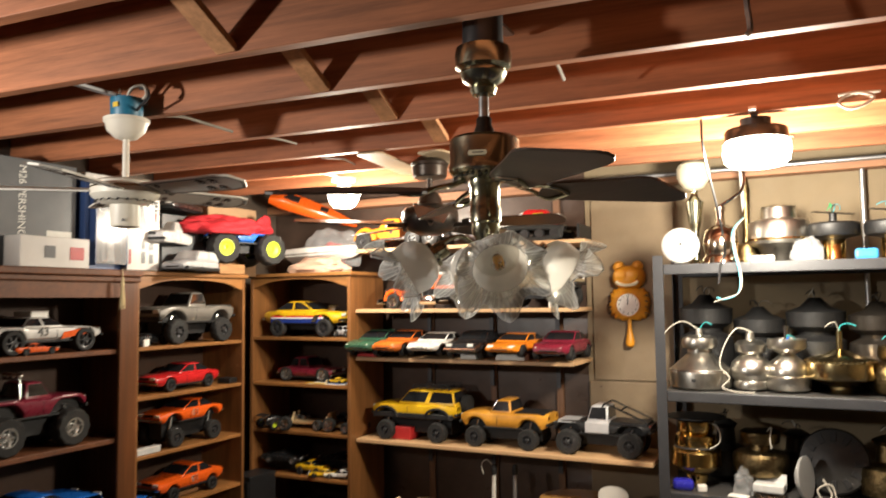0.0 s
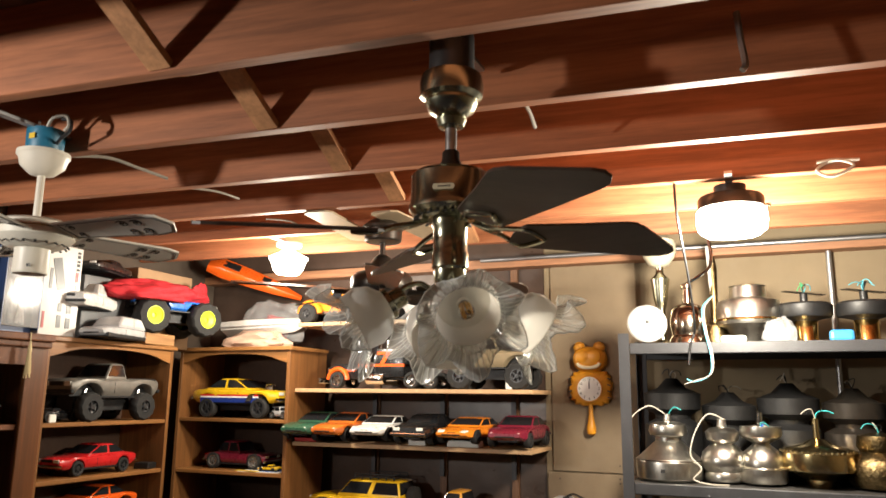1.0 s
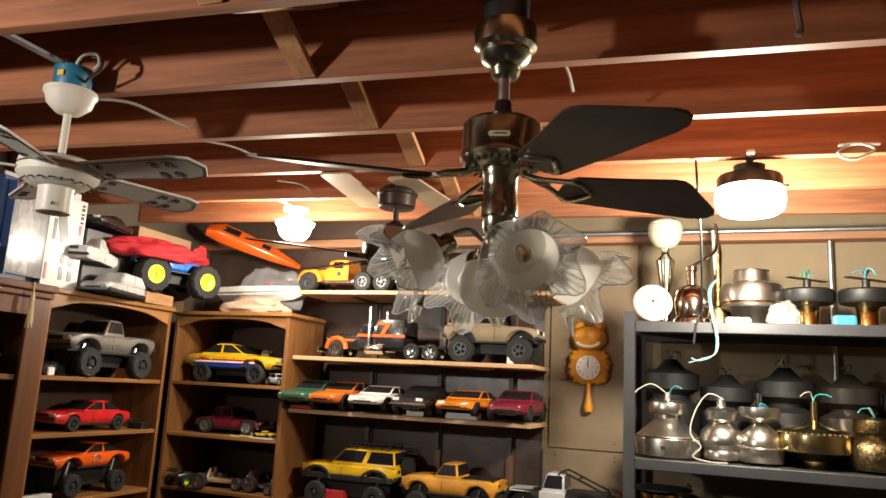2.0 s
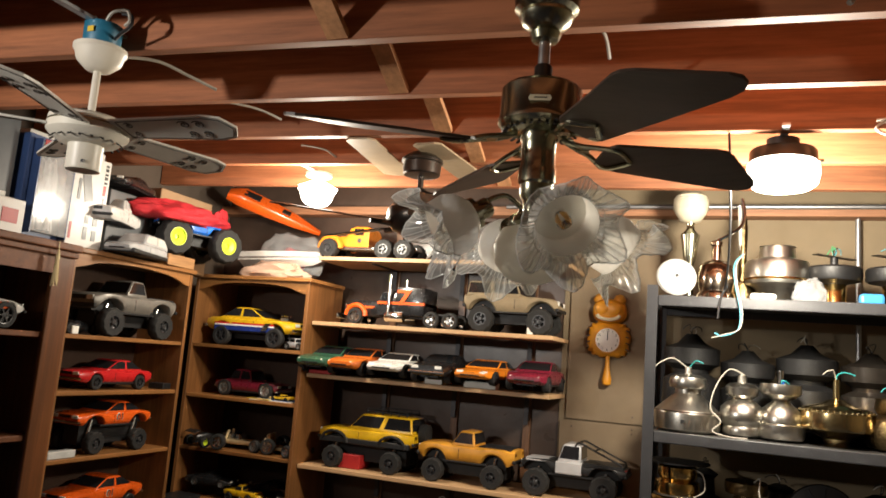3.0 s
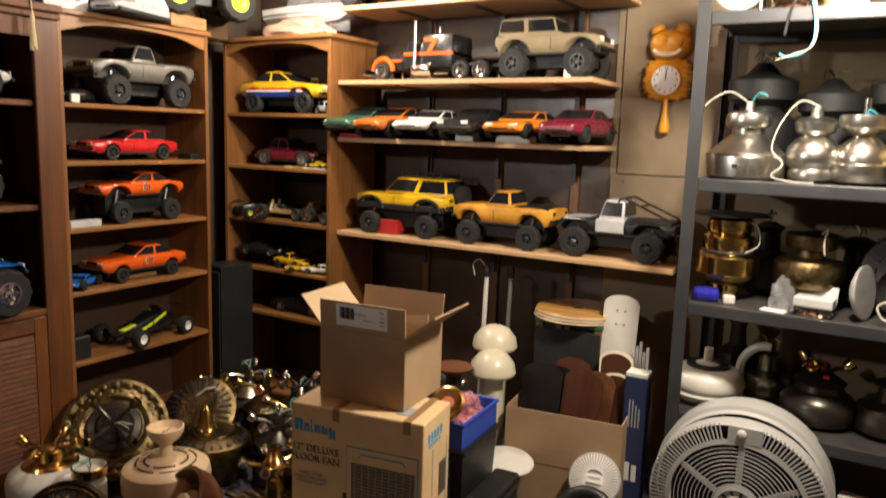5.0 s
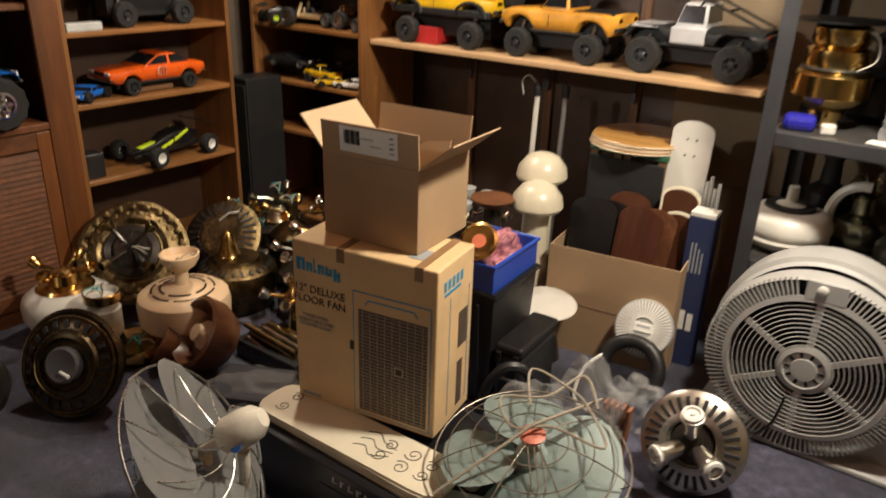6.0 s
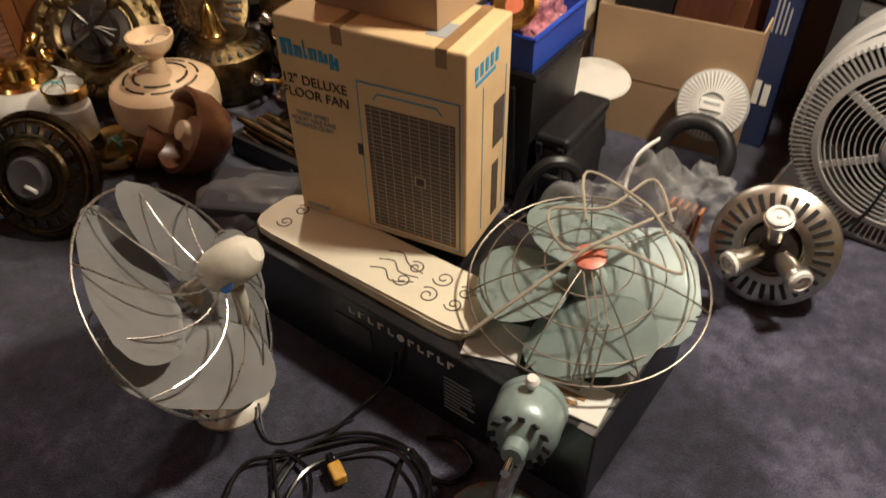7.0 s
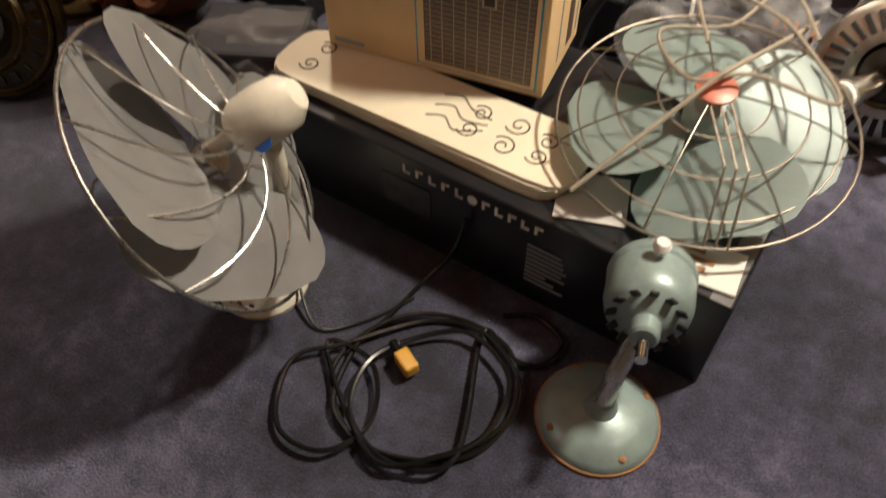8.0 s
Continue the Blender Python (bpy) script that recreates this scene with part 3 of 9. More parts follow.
def white_fan():
    ob = thing("ceiling_fan", (-1.503, 1.905, 2.375), "small white ceiling fan with scroll-printed blades", "ceiling fan")
    z = lambda v: v - 2.375
    bx = part("outlet_box", lathe([(0.047, z(2.345)), (0.050, z(2.35)), (0.052, z(2.42))], 20), BLUE_BOX, ob, "teal blue plastic outlet box", True)
    part("hanger_bar", span(-0.012, 0.012, -0.237, 0.129, z(2.417), z(2.426)), STEEL, ob)
    part("sticker", box(0.022, 0.002, 0.016, (0.008, -0.0515, z(2.382))), YELLOW_L, bx, "yellow label")
    part("canopy", lathe([(0.016, z(2.283)), (0.035, z(2.288)), (0.060, z(2.312)), (0.066, z(2.335)), (0.072, z(2.342)), (0.072, z(2.352)), (0.04, z(2.354))], 32), WHITE_P, ob, "", True)
    part("downrod", lathe([(0.0105, z(2.14)), (0.0105, z(2.29))], 14), WHITE_P, ob, "", True)
    mo = part("motor_housing", lathe([(0.02, z(2.152)), (0.085, z(2.147)), (0.104, z(2.138)), (0.106, z(2.124)), (0.101, z(2.121)), (0.107, z(2.117)), (0.107, z(2.098)), (0.098, z(2.088)), (0.075, z(2.072)), (0.048, z(2.066))], 40), WHITE_P, ob, "", True)
    part("trim_band", lathe([(0.1025, z(2.1215)), (0.1065, z(2.1225)), (0.1065, z(2.1195)), (0.1025, z(2.1185))], 40, None, None, False), NICKEL, mo, "dark metal band", True)
    first = None
    for k in range(20):
        a = 2 * math.pi * k / 20
        m = pose(0.086 * math.cos(a), 0.086 * math.sin(a), z(2.0785), 0, 35, math.degrees(a))
        if first is None:
            first = part("vent_slot", box(0.02, 0.007, 0.003), BLACKP, mo)
            first.matrix_basis = m
        else:
            put_part("vent_slot", first.data, mo, m)
    sw = part("switch_cup", lathe([(0.048, z(2.068)), (0.046, z(2.062)), (0.046, z(2.0)), (0.044, z(1.995)), (0.03, z(1.993)), (0, z(1.993))], 30), WHITE_P, ob, "", True)
    part("knob", box(0.008, 0.008, 0.008, (0.034, -0.034, z(2.01))), BLACKP, sw)
    for ang in (5, 77, 149, 221, 293):
        c, s = math.cos(radians(ang)), math.sin(radians(ang))
        m = pose(0.10 * c, 0.10 * s, z(2.112), -12, 0, ang)
        b = part("blade", prism(blade_outline(0.37, 0.048, 0.062, "shaped"), 0.006, m), BLADE_W, ob, "white fan blade with dark scroll print")
        for u, fl in ((0.05, 1), (0.05, -1)):
            part("scroll_print", tube([m @ Vector((u + p.x, 0.022 * fl + p.y, -0.0012)) for p in scroll(Matrix(), 0.022, fl)], 0.0014, 4), INK, b)
        for u, fl in ((0.27, 1), (0.27, -1), (0.225, 1), (0.225, -1)):
            part("scroll_print", tube([m @ Vector((u + p.x, 0.024 * fl + p.y, -0.0012)) for p in scroll(Matrix(), 0.028, fl)], 0.0017, 4), INK, b)
        part("border_print", tube([m @ Vector((0.02 + x * 0.92, y * 0.86, -0.001)) for x, y in blade_outline(0.37, 0.048, 0.062, "shaped")], 0.0011, 4, True), INK, b)
    return ob


white_fan()


def black_fan():
    ob = thing("ceiling_fan", (-0.99, 3.08, 2.375), "dark bronze ceiling fan, one white and several dark blades", "ceiling fan")
    z = lambda v: v - 2.375
    part("canopy", lathe([(0.03, z(2.277)), (0.070, z(2.281)), (0.076, z(2.287)), (0.079, z(2.33)), (0.084, z(2.334)), (0.084, z(2.345)), (0.05, z(2.372))], 32), NICKEL_D, ob, "", True)
    part("downrod", lathe([(0.012, z(2.15)), (0.012, z(2.28))], 14), NICKEL_D, ob, "", True)
    part("motor_housing", lathe([(0.018, z(2.228)), (0.035, z(2.215)), (0.050, z(2.19)), (0.056, z(2.165)), (0.11, z(2.150)), (0.125, z(2.13)), (0.125, z(2.09)), (0.10, z(2.05)), (0.05, z(2.03))], 36), NICKEL_D, ob, "", True)
    for ang in (10, 82, 154, 226, 298):
        c, s = math.cos(radians(ang)), math.sin(radians(ang))
        b = part("blade", prism(blade_outline(0.44, 0.055, 0.068), 0.006, pose(0.15 * c, 0.15 * s, z(2.075), -12, 0, ang)), NICKEL_D, ob)
        part("blade_iron", tube([(0.09 * c, 0.09 * s, z(2.07)), (0.2 * c, 0.2 * s, z(2.071))], 0.012, 6), NICKEL_D, b)
    return ob


black_fan()

# two pale blades lying up between the joists over the dark fan
for x, y, tz, ang in ((-1.155, 2.83, 2.363, 97), (-0.915, 2.92, 2.363, 88)):
    b = part("fan_paddle", prism(blade_outline(0.55, 0.060, 0.068), 0.007, pose(x, y, tz, 0, 0, ang)), plain("tan_blade", (0.36, 0.27, 0.17), 0.5, 0, 0.1, 8) if ang == 97 else bpy.data.materials["tan_blade"])
    tagged(b, "loose tan fan blade fixed under the joists", "fan blade", "loose blades overhead")


def drum_lamp():
    ob = thing("drum_ceiling_lamp", (0.34, 3.04, 2.375), "lit round flush ceiling lamp with white drum glass", "ceiling lamp")
    z = lambda v: v - 2.375
    part("hanger_bar", span(-0.012, 0.012, -0.154, 0.212, z(2.374), z(2.384)), STEEL, ob)
    part("mount_plate", lathe([(0.05, z(2.34)), (0.052, z(2.374))], 20), BLACKP, ob, "", True)
    part("pan", lathe([(0.05, z(2.342)), (0.10, z(2.336)), (0.106, z(2.328)), (0.107, z(2.295)), (0.104, z(2.293))], 40), NICKEL_D, ob, "dark metal pan", True)
    g = part("glass_drum", lathe([(0.104, z(2.294)), (0.112, z(2.285)), (0.114, z(2.25)), (0.108, z(2.222)), (0.09, z(2.207)), (0.05, z(2.20)), (0, z(2.199))], 40), LAMP_GLOW, ob, "glowing white glass", True)
    g.visible_shadow = False
    part("thumb_screw", lathe([(0.006, 0), (0.006, 0.016), (0.003, 0.017)], 10, pose(0.107, 0, z(2.30), 0, 90)), NICKEL, ob, "", True)
    return ob


drum_lamp()


def shade_lamp():
    ob = thing("ceiling_lamp", (-1.635, 3.36, 2.375), "lit small ceiling lamp with white scalloped glass shade", "ceiling lamp")
    z = lambda v: v - 2.375
    part("hanger_bar", span(-0.012, 0.012, -0.16, 0.03, z(2.3745), z(2.384)), STEEL, ob)
    part("canopy", lathe([(0.02, z(2.325)), (0.03, z(2.35)), (0.06, z(2.36)), (0.063, z(2.374))], 24), WHITE_P, ob, "", True)
    bm = bmesh.new()
    rings = []
    for r, zz, w in ((0.032, 2.335, 0), (0.05, 2.325, 0.01), (0.075, 2.312, 0.03), (0.090, 2.302, 0.10), (0.083, 2.288, 0.04), (0.072, 2.25, 0.02), (0.052, 2.228, 0.01), (0.0, 2.224, 0)):
        rings.append([bm.verts.new((r * (1 + w * math.sin(8 * a)) * math.cos(a), r * (1 + w * math.sin(8 * a)) * math.sin(a), z(zz))) for a in (2 * math.pi * k / 48 for k in range(48))])
    for a, b in zip(rings, rings[1:]):
        for k in range(48):
            bm.faces.new((a[k], a[(k + 1) % 48], b[(k + 1) % 48], b[k]))
    bmesh.ops.remove_doubles(bm, verts=bm.verts[:], dist=0.0002)
    g = part("glass_shade", bm, LAMP_GLOW, ob, "glowing scalloped glass", True)
    g.visible_shadow = False
    return ob


shade_lamp()


def cable(name, ctrl, r, mat, label, cat="cable"):
    ob = part(name, tube(curve_pts(ctrl, 6), r, 6), mat, None, "", True)
    return tagged(ob, label, cat)


LW = "loose white electric cable hanging from the joists"
cable("wire", [(-1.60, 2.05, 2.40), (-1.53, 2.15, 2.42), (-1.48, 2.25, 2.405), (-1.44, 2.335, 2.39)], 0.0055, WIREW, LW)
cable("wire", [(-1.56, 2.46, 2.41), (-1.47, 2.60, 2.42), (-1.43, 2.71, 2.412)], 0.0045, WIREW, LW)
cable("wire", [(-1.55, 3.05, 2.42), (-1.49, 3.14, 2.425), (-1.46, 3.2, 2.405)], 0.0045, WIREW, LW)
cable("wire", [(-0.19, 2.10, 2.46), (-0.14, 2.22, 2.43), (-0.133, 2.306, 2.39)], 0.005, WIREW, LW)
cable("wire", [(-1.57, 1.93, 2.47), (-1.60, 1.96, 2.43), (-1.56, 1.92, 2.385)], 0.004, WIREW, "white wire from the outlet box")
cable("wire", [(-1.475, 1.88, 2.41), (-1.44, 1.87, 2.44), (-1.40, 1.88, 2.445), (-1.385, 1.88, 2.415), (-1.40, 1.88, 2.40)], 0.005, WIREW, "looped white and black wire from the outlet box")
cable("wire", [(-1.42, 1.885, 2.44), (-1.385, 1.885, 2.43), (-1.385, 1.885, 2.40), (-1.42, 1.89, 2.385), (-1.45, 1.90, 2.375)], 0.005, BLACKP, "looped black wire from the outlet box")
cable("wire", [(-1.60, 1.625, 2.50), (-1.52, 1.625, 2.44), (-1.50, 1.620, 2.40), (-1.45, 1.625, 2.44), (-1.43, 1.625, 2.53)], 0.004, WIREW, "wire stapled across the joist")
cable("wire", [(0.60, 2.945, 2.40), (0.66, 2.935, 2.40), (0.70, 2.93, 2.375), (0.64, 2.94, 2.35), (0.60, 2.945, 2.375), (0.64, 2.945, 2.40), (0.72, 2.952, 2.40)], 0.005, WIREW, "coil of white cable tied under the joists")
cable("wire", [(0.39, 2.00, 2.47), (0.395, 1.99, 2.40), (0.40, 1.985, 2.345), (0.393, 1.98, 2.33)], 0.007, ZINC, "steel hook hanging from a joist", "hook")
cable("wire", [(0.10, 1.61, 2.44), (0.10, 1.60, 2.40)], 0.003, ZINC, "steel screw eye in a joist", "hook")
part("hook_ring", tube(ring_pts(0.014, 16, pose(0.10, 1.60, 2.386, 90, 0, 30)), 0.003, 6, True), ZINC, bpy.data.objects["wire.009"] if "wire.009" in bpy.data.objects else None, "", True)
cable("wire", [(0.17, 2.93, 2.37), (0.175, 2.93, 2.25), (0.18, 3.2, 2.1), (0.17, 3.55, 1.95), (0.15, 3.565, 1.88), (0.14, 3.55, 1.80)], 0.0045, BLACKP, "thin black lamp cord with a plug end")

# ---- model cars ----
TYRE = plain("rubber_tyre", (0.010, 0.0098, 0.0095), 0.8, 0, 0.25, 60, 0.4)
CHROME = plain("chrome", (0.72, 0.72, 0.70), 0.12, 1.0, 0.06, 12)
GLASSD = plain("dark_tinted_window", (0.012, 0.013, 0.015), 0.08, 0, 0.2, 5)
LIGHTC = plain("clear_headlamp", (0.75, 0.75, 0.70), 0.15)
LIGHTR = plain("red_tail_lamp", (0.35, 0.012, 0.01), 0.2)
CHASSIS = plain("black_chassis", (0.009, 0.009, 0.0095), 0.5, 0.1, 0.3, 25)
RIM_S = plain("silver_rim", (0.55, 0.55, 0.54), 0.25, 0.9, 0.1, 20)
RIM_K = plain("black_rim", (0.03, 0.03, 0.032), 0.35, 0.2, 0.2, 20)
RIM_W = plain("white_rim", (0.75, 0.74, 0.70), 0.4)
LIME = plain("fluorescent_lime", (0.62, 0.80, 0.03), 0.45)
GOLD = plain("gold_anodised", (0.78, 0.62, 0.36), 0.35, 0.55)
PAINTS = {}


def paint(name, rgb, rough=0.28):
    if name not in PAINTS:
        PAINTS[name] = plain(name + "_car_paint", rgb, rough, 0, 0.10, 18, 0.0, 0.4)
    return PAINTS[name]


# each shape: body outline from tail to nose as (x, top) in lengths and heights, then the cabin
SHAPES = {
    "muscle": dict(L=0.43, W=0.185, low=0.028, belt=0.084, roof=0.128, body=((-0.50, 0.85), (-0.46, 0.97), (-0.30, 1.03), (-0.12, 1.0), (0.12, 0.98), (0.34, 0.93), (0.47, 0.86), (0.50, 0.72)), cab=(-0.36, 0.18, -0.19, -0.02), wheel=(-0.30, 0.30), r=0.033, tw=0.030),
    "sport": dict(L=0.42, W=0.190, low=0.022, belt=0.072, roof=0.108, body=((-0.50, 0.95), (-0.46, 1.12), (-0.28, 1.10), (-0.05, 1.02), (0.15, 0.95), (0.34, 0.78), (0.46, 0.60), (0.50, 0.45)), cab=(-0.30, 0.22, -0.16, 0.03), wheel=(-0.29, 0.31), r=0.032, tw=0.030),
    "pickup": dict(L=0.46, W=0.195, low=0.040, belt=0.114, roof=0.176, body=((-0.50, 0.96), (-0.48, 1.0), (-0.12, 1.0), (-0.11, 1.0), (0.13, 1.0), (0.36, 0.97), (0.47, 0.92), (0.50, 0.74)), cab=(-0.10, 0.16, -0.07, 0.07), wheel=(-0.29, 0.32), r=0.050, tw=0.045, bed=(-0.46, -0.13)),
    "suv": dict(L=0.46, W=0.200, low=0.045, belt=0.112, roof=0.178, body=((-0.50, 0.96), (-0.48, 1.0), (-0.12, 1.0), (0.0, 1.0), (0.16, 0.99), (0.38, 0.95), (0.47, 0.90), (0.50, 0.72)), cab=(-0.485, 0.20, -0.45, 0.06), wheel=(-0.29, 0.32), r=0.050, tw=0.045),
    "jeep": dict(L=0.44, W=0.190, low=0.036, belt=0.112, roof=0.176, body=((-0.50, 0.96), (-0.48, 1.0), (-0.12, 1.0), (0.0, 1.02), (0.10, 1.02), (0.30, 0.96), (0.46, 0.90), (0.50, 0.74)), cab=(-0.47, 0.12, -0.46, 0.06), wheel=(-0.29, 0.33), r=0.055, tw=0.045),
    "crawler": dict(L=0.44, W=0.180, low=0.045, belt=0.100, roof=0.172, body=((-0.50, 0.80), (-0.48, 0.84), (-0.12, 0.84), (-0.08, 1.02), (0.14, 1.02), (0.30, 0.96), (0.46, 0.92), (0.50, 0.78)), cab=(-0.08, 0.15, -0.07, 0.10), wheel=(-0.30, 0.34), r=0.055, tw=0.045, bed=(-0.47, -0.10)),
    "truck": dict(L=0.50, W=0.250, low=0.035, belt=0.092, roof=0.130, body=((-0.50, 1.05), (-0.46, 1.1), (-0.20, 0.98), (-0.05, 1.0), (0.15, 1.02), (0.34, 0.94), (0.46, 0.80), (0.50, 0.55)), cab=(-0.22, 0.16, -0.14, 0.03), wheel=(-0.31, 0.31), r=0.052, tw=0.06),
    "coupe": dict(L=0.40, W=0.17, low=0.03, belt=0.085, roof=0.145, body=((-0.50, 0.55), (-0.46, 0.85), (-0.30, 1.05), (-0.12, 1.08), (0.10, 1.02), (0.34, 0.98), (0.46, 0.92), (0.50, 0.75)), cab=(-0.28, 0.10, -0.20, 0.02), wheel=(-0.32, 0.34), r=0.042, tw=0.035),
}


def wheel_parts(parent, x, y, z, r, tw, rim, lugs, side):
    m = pose(x, y, z, 90 if side > 0 else -90)
    h = tw / 2
    dish = rim in (LIME, RIM_W)
    ri = r * (0.52 if lugs else 0.66)
    n = 48 if lugs else 24
    bm = lathe([(ri, -h), (r * 0.90, -h), (r * 0.98, -h * 0.75), (r, -h * 0.4), (r, h * 0.4), (r * 0.98, h * 0.75), (r * 0.90, h), (ri, h)], n, m, None, False)
    if lugs:
        bm.verts.ensure_lookup_table()
        for ring in (1, 2, 3, 4, 5, 6):
            for k in range(n):
                if (k + 2 * (ring // 4)) % 4 < 2:
                    v = bm.verts[ring * n + k]
                    v.co = m @ (Matrix.Diagonal((1.045, 1.045, 1, 1)) @ (m.inverted() @ v.co))
    t = part("tyre", bm, TYRE, parent, "", True)
    if dish:
        bm = lathe([(ri, -h * 0.7), (ri, -h * 1.0), (ri * 0.93, -h * 1.0), (ri * 0.86, -h * 0.78), (ri * 0.40, -h * 0.55), (ri * 0.30, -h * 0.62), (ri * 0.26, -h * 0.35), (0, -h * 0.35)], 24, m, None, False)
    elif lugs:
        bm = lathe([(ri, -h * 0.7), (ri, -h * 1.02), (ri * 0.84, -h * 1.02), (ri * 0.80, -h * 0.62), (ri * 0.46, -h * 0.42), (ri * 0.42, -h * 0.80), (ri * 0.30, -h * 0.95), (0, -h * 0.98)], 20, m, None, False)
        for k in range(5):
            box(ri * 0.42, ri * 0.26, h * 0.22, (0, 0, 0), 0, m @ pose(0, 0, 0, 0, 0, 72 * k) @ pose(ri * 0.60, 0, -h * 0.80), bm)
    else:
        bm = lathe([(ri, -h * 0.7), (ri, -h * 0.95), (ri * 0.9, -h * 0.9), (ri * 0.82, -h * 0.35), (ri * 0.3, -h * 0.25), (ri * 0.28, -h * 0.75), (0, -h * 0.8)], 20, m, None, False)
        for k in range(6):
            box(ri * 0.62, ri * 0.17, h * 0.3, (0, 0, 0), 0, m @ pose(0, 0, 0, 0, 0, 60 * k) @ pose(ri * 0.55, 0, -h * 0.8), bm)
    part("rim", bm, rim, t, "", True)


def section(x, w, z0, z1, tuck=0.86):
    """One cross-section of a car body, with rounded shoulders and tucked-in sills."""
    h = z1 - z0
    return [Vector((x, s * w * k, z0 + h * f)) for s, k, f in ((-1, tuck, 0), (-1, 0.98, 0.22), (-1, 1.0, 0.55), (-1, 0.97, 0.82), (-1, 0.84, 0.97), (0, 0.8, 1.02), (1, 0.84, 0.97), (1, 0.97, 0.82), (1, 1.0, 0.55), (1, 0.98, 0.22), (1, tuck, 0))]


def model_car(shape, colour, at, turn, label, size=1.0, lift=0.0, r=None, tw=None, rim=None, lugs=False, extra=None, wheels=True, glass=None, roof_colour=None, group="model cars", nose=None):
    """A scale model car standing on its wheels; nose along local +x."""
    S = SHAPES[shape]
    k = size
    L, W = S["L"] * k, S["W"] * k / 2
    r = (r or S["r"] * k)
    tw = tw or S["tw"] * k
    up = lift + max(0.0, r - S["r"] * k)
    low, belt, roof = S["low"] * k + up, S["belt"] * k + up, S["roof"] * k + up
    ob = thing("model_" + ("truck" if shape in ("pickup", "suv", "jeep", "truck", "crawler") else "car"), at, label, "model car", group, turn=turn)
    H = belt - low
    rings = []
    outline = S["body"]
    if nose:
        outline = outline[:-3] + ((0.28, outline[-3][1] * 0.99), (0.40, outline[-3][1] * 0.90), (0.47, outline[-3][1] * 0.74), (0.50, outline[-3][1] * 0.52))
    us = [p[0] for p in outline]
    fs = [p[1] for p in outline]
    ra = r * (1.16 if lugs else 1.10)
    za = max(r, low - 0.25 * ra)
    for i in range(53):
        u = -0.5 + i / 52
        f = sum(float(np.interp(u + d, us, fs)) for d in (-0.02, 0.0, 0.02)) / 3
        e = abs(2 * u)
        w = W * (1 - (0.24 * e ** 6 if nose and u > 0 else 0.16 * e ** 7) + (0.015 if any(abs(u - v) < 0.11 for v in S["wheel"]) else 0.0))
        z0 = low + 0.26 * H * max(0.0, (e - 0.86) / 0.14) ** 1.5
        if wheels:
            for v in S["wheel"]:
                dx = (u - v) * L
                if abs(dx) < ra:
                    z0 = max(z0, min(za + math.sqrt(ra * ra - dx * dx), low + 0.74 * H))
        rings.append(section(u * L, w, z0, low + H * f))
    body = part("body", loft(rings), colour, ob, "", True)
    x0, x1, x2, x3 = (v * L for v in S["cab"])
    wb, wr = W * 0.90, W * 0.74
    base, top = belt - 0.10 * H, roof
    q = [[Vector((x0, -wb, base)), Vector((x1, -wb, base)), Vector((x1, wb, base)), Vector((x0, wb, base))], [Vector((x2, -wr, top - 0.004)), Vector((x3, -wr, top - 0.004)), Vector((x3, wr, top - 0.004)), Vector((x2, wr, top - 0.004))],
         [Vector((x2 + 0.02 * k, -wr * 0.86, top)), Vector((x3 - 0.012 * k, -wr * 0.86, top)), Vector((x3 - 0.012 * k, wr * 0.86, top)), Vector((x2 + 0.02 * k, wr * 0.86, top))]]
    bm = loft(q)
    bmesh.ops.bevel(bm, geom=bm.edges[:], offset=0.0065 * k, segments=3, profile=0.5, affect="EDGES")
    cabin = part("cabin", bm, roof_colour or colour, ob, "", True)

    def pane(a, b, c, d, out):
        bm = bmesh.new()
        cen = (a + b + c + d) / 4
        lo = [cen + (p - cen) * 0.89 + out * 0.0016 for p in (a, b, c, d)]
        hi = [p - out * 0.006 for p in lo]
        vs = [bm.verts.new(p) for p in lo] + [bm.verts.new(p) for p in hi]
        bm.faces.new(vs[:4])
        bm.faces.new(vs[4:])
        for i in range(4):
            bm.faces.new((vs[i], vs[(i + 1) % 4], vs[4 + (i + 1) % 4], vs[4 + i]))
        return bm

    def lerp(a, b, t):
        return a + (b - a) * t

    g = glass or GLASSD
    b0, t0 = q[0], q[1]
    rise = 0.18
    for s, (i, j) in ((-1, (0, 1)), (1, (3, 2))):
        A, B, C, D = lerp(b0[i], t0[i], rise), lerp(b0[j], t0[j], rise), lerp(b0[j], t0[j], 0.96), lerp(b0[i], t0[i], 0.96)
        out = Vector((0, s, 0.2)).normalized()
        for u0, u1 in ((0.0, 0.47), (0.50, 1.0)) if shape not in ("pickup", "crawler") else ((0.05, 0.98),):
            part("window", pane(lerp(A, B, u0), lerp(A, B, u1), lerp(D, C, u1), lerp(D, C, u0), out), g, cabin)
    part("windscreen", pane(lerp(b0[1], t0[1], rise), lerp(b0[2], t0[2], rise), lerp(b0[2], t0[2], 0.97), lerp(b0[1], t0[1], 0.97), Vector((1, 0, 0.4)).normalized()), g, cabin)
    part("rear_window", pane(lerp(b0[0], t0[0], rise), lerp(b0[3], t0[3], rise), lerp(b0[3], t0[3], 0.97), lerp(b0[0], t0[0], 0.97), Vector((-1, 0, 0.4)).normalized()), g, cabin)
    if "bed" in S:
        part("cargo_bed", span(S["bed"][0] * L, S["bed"][1] * L, -W * 0.82, W * 0.82, belt - 0.012 * k, belt + 0.002), CHASSIS, ob, "dark open bed")
    # lamps, grille, bumpers
    f = L * 0.5
    zf = low + H * 0.62
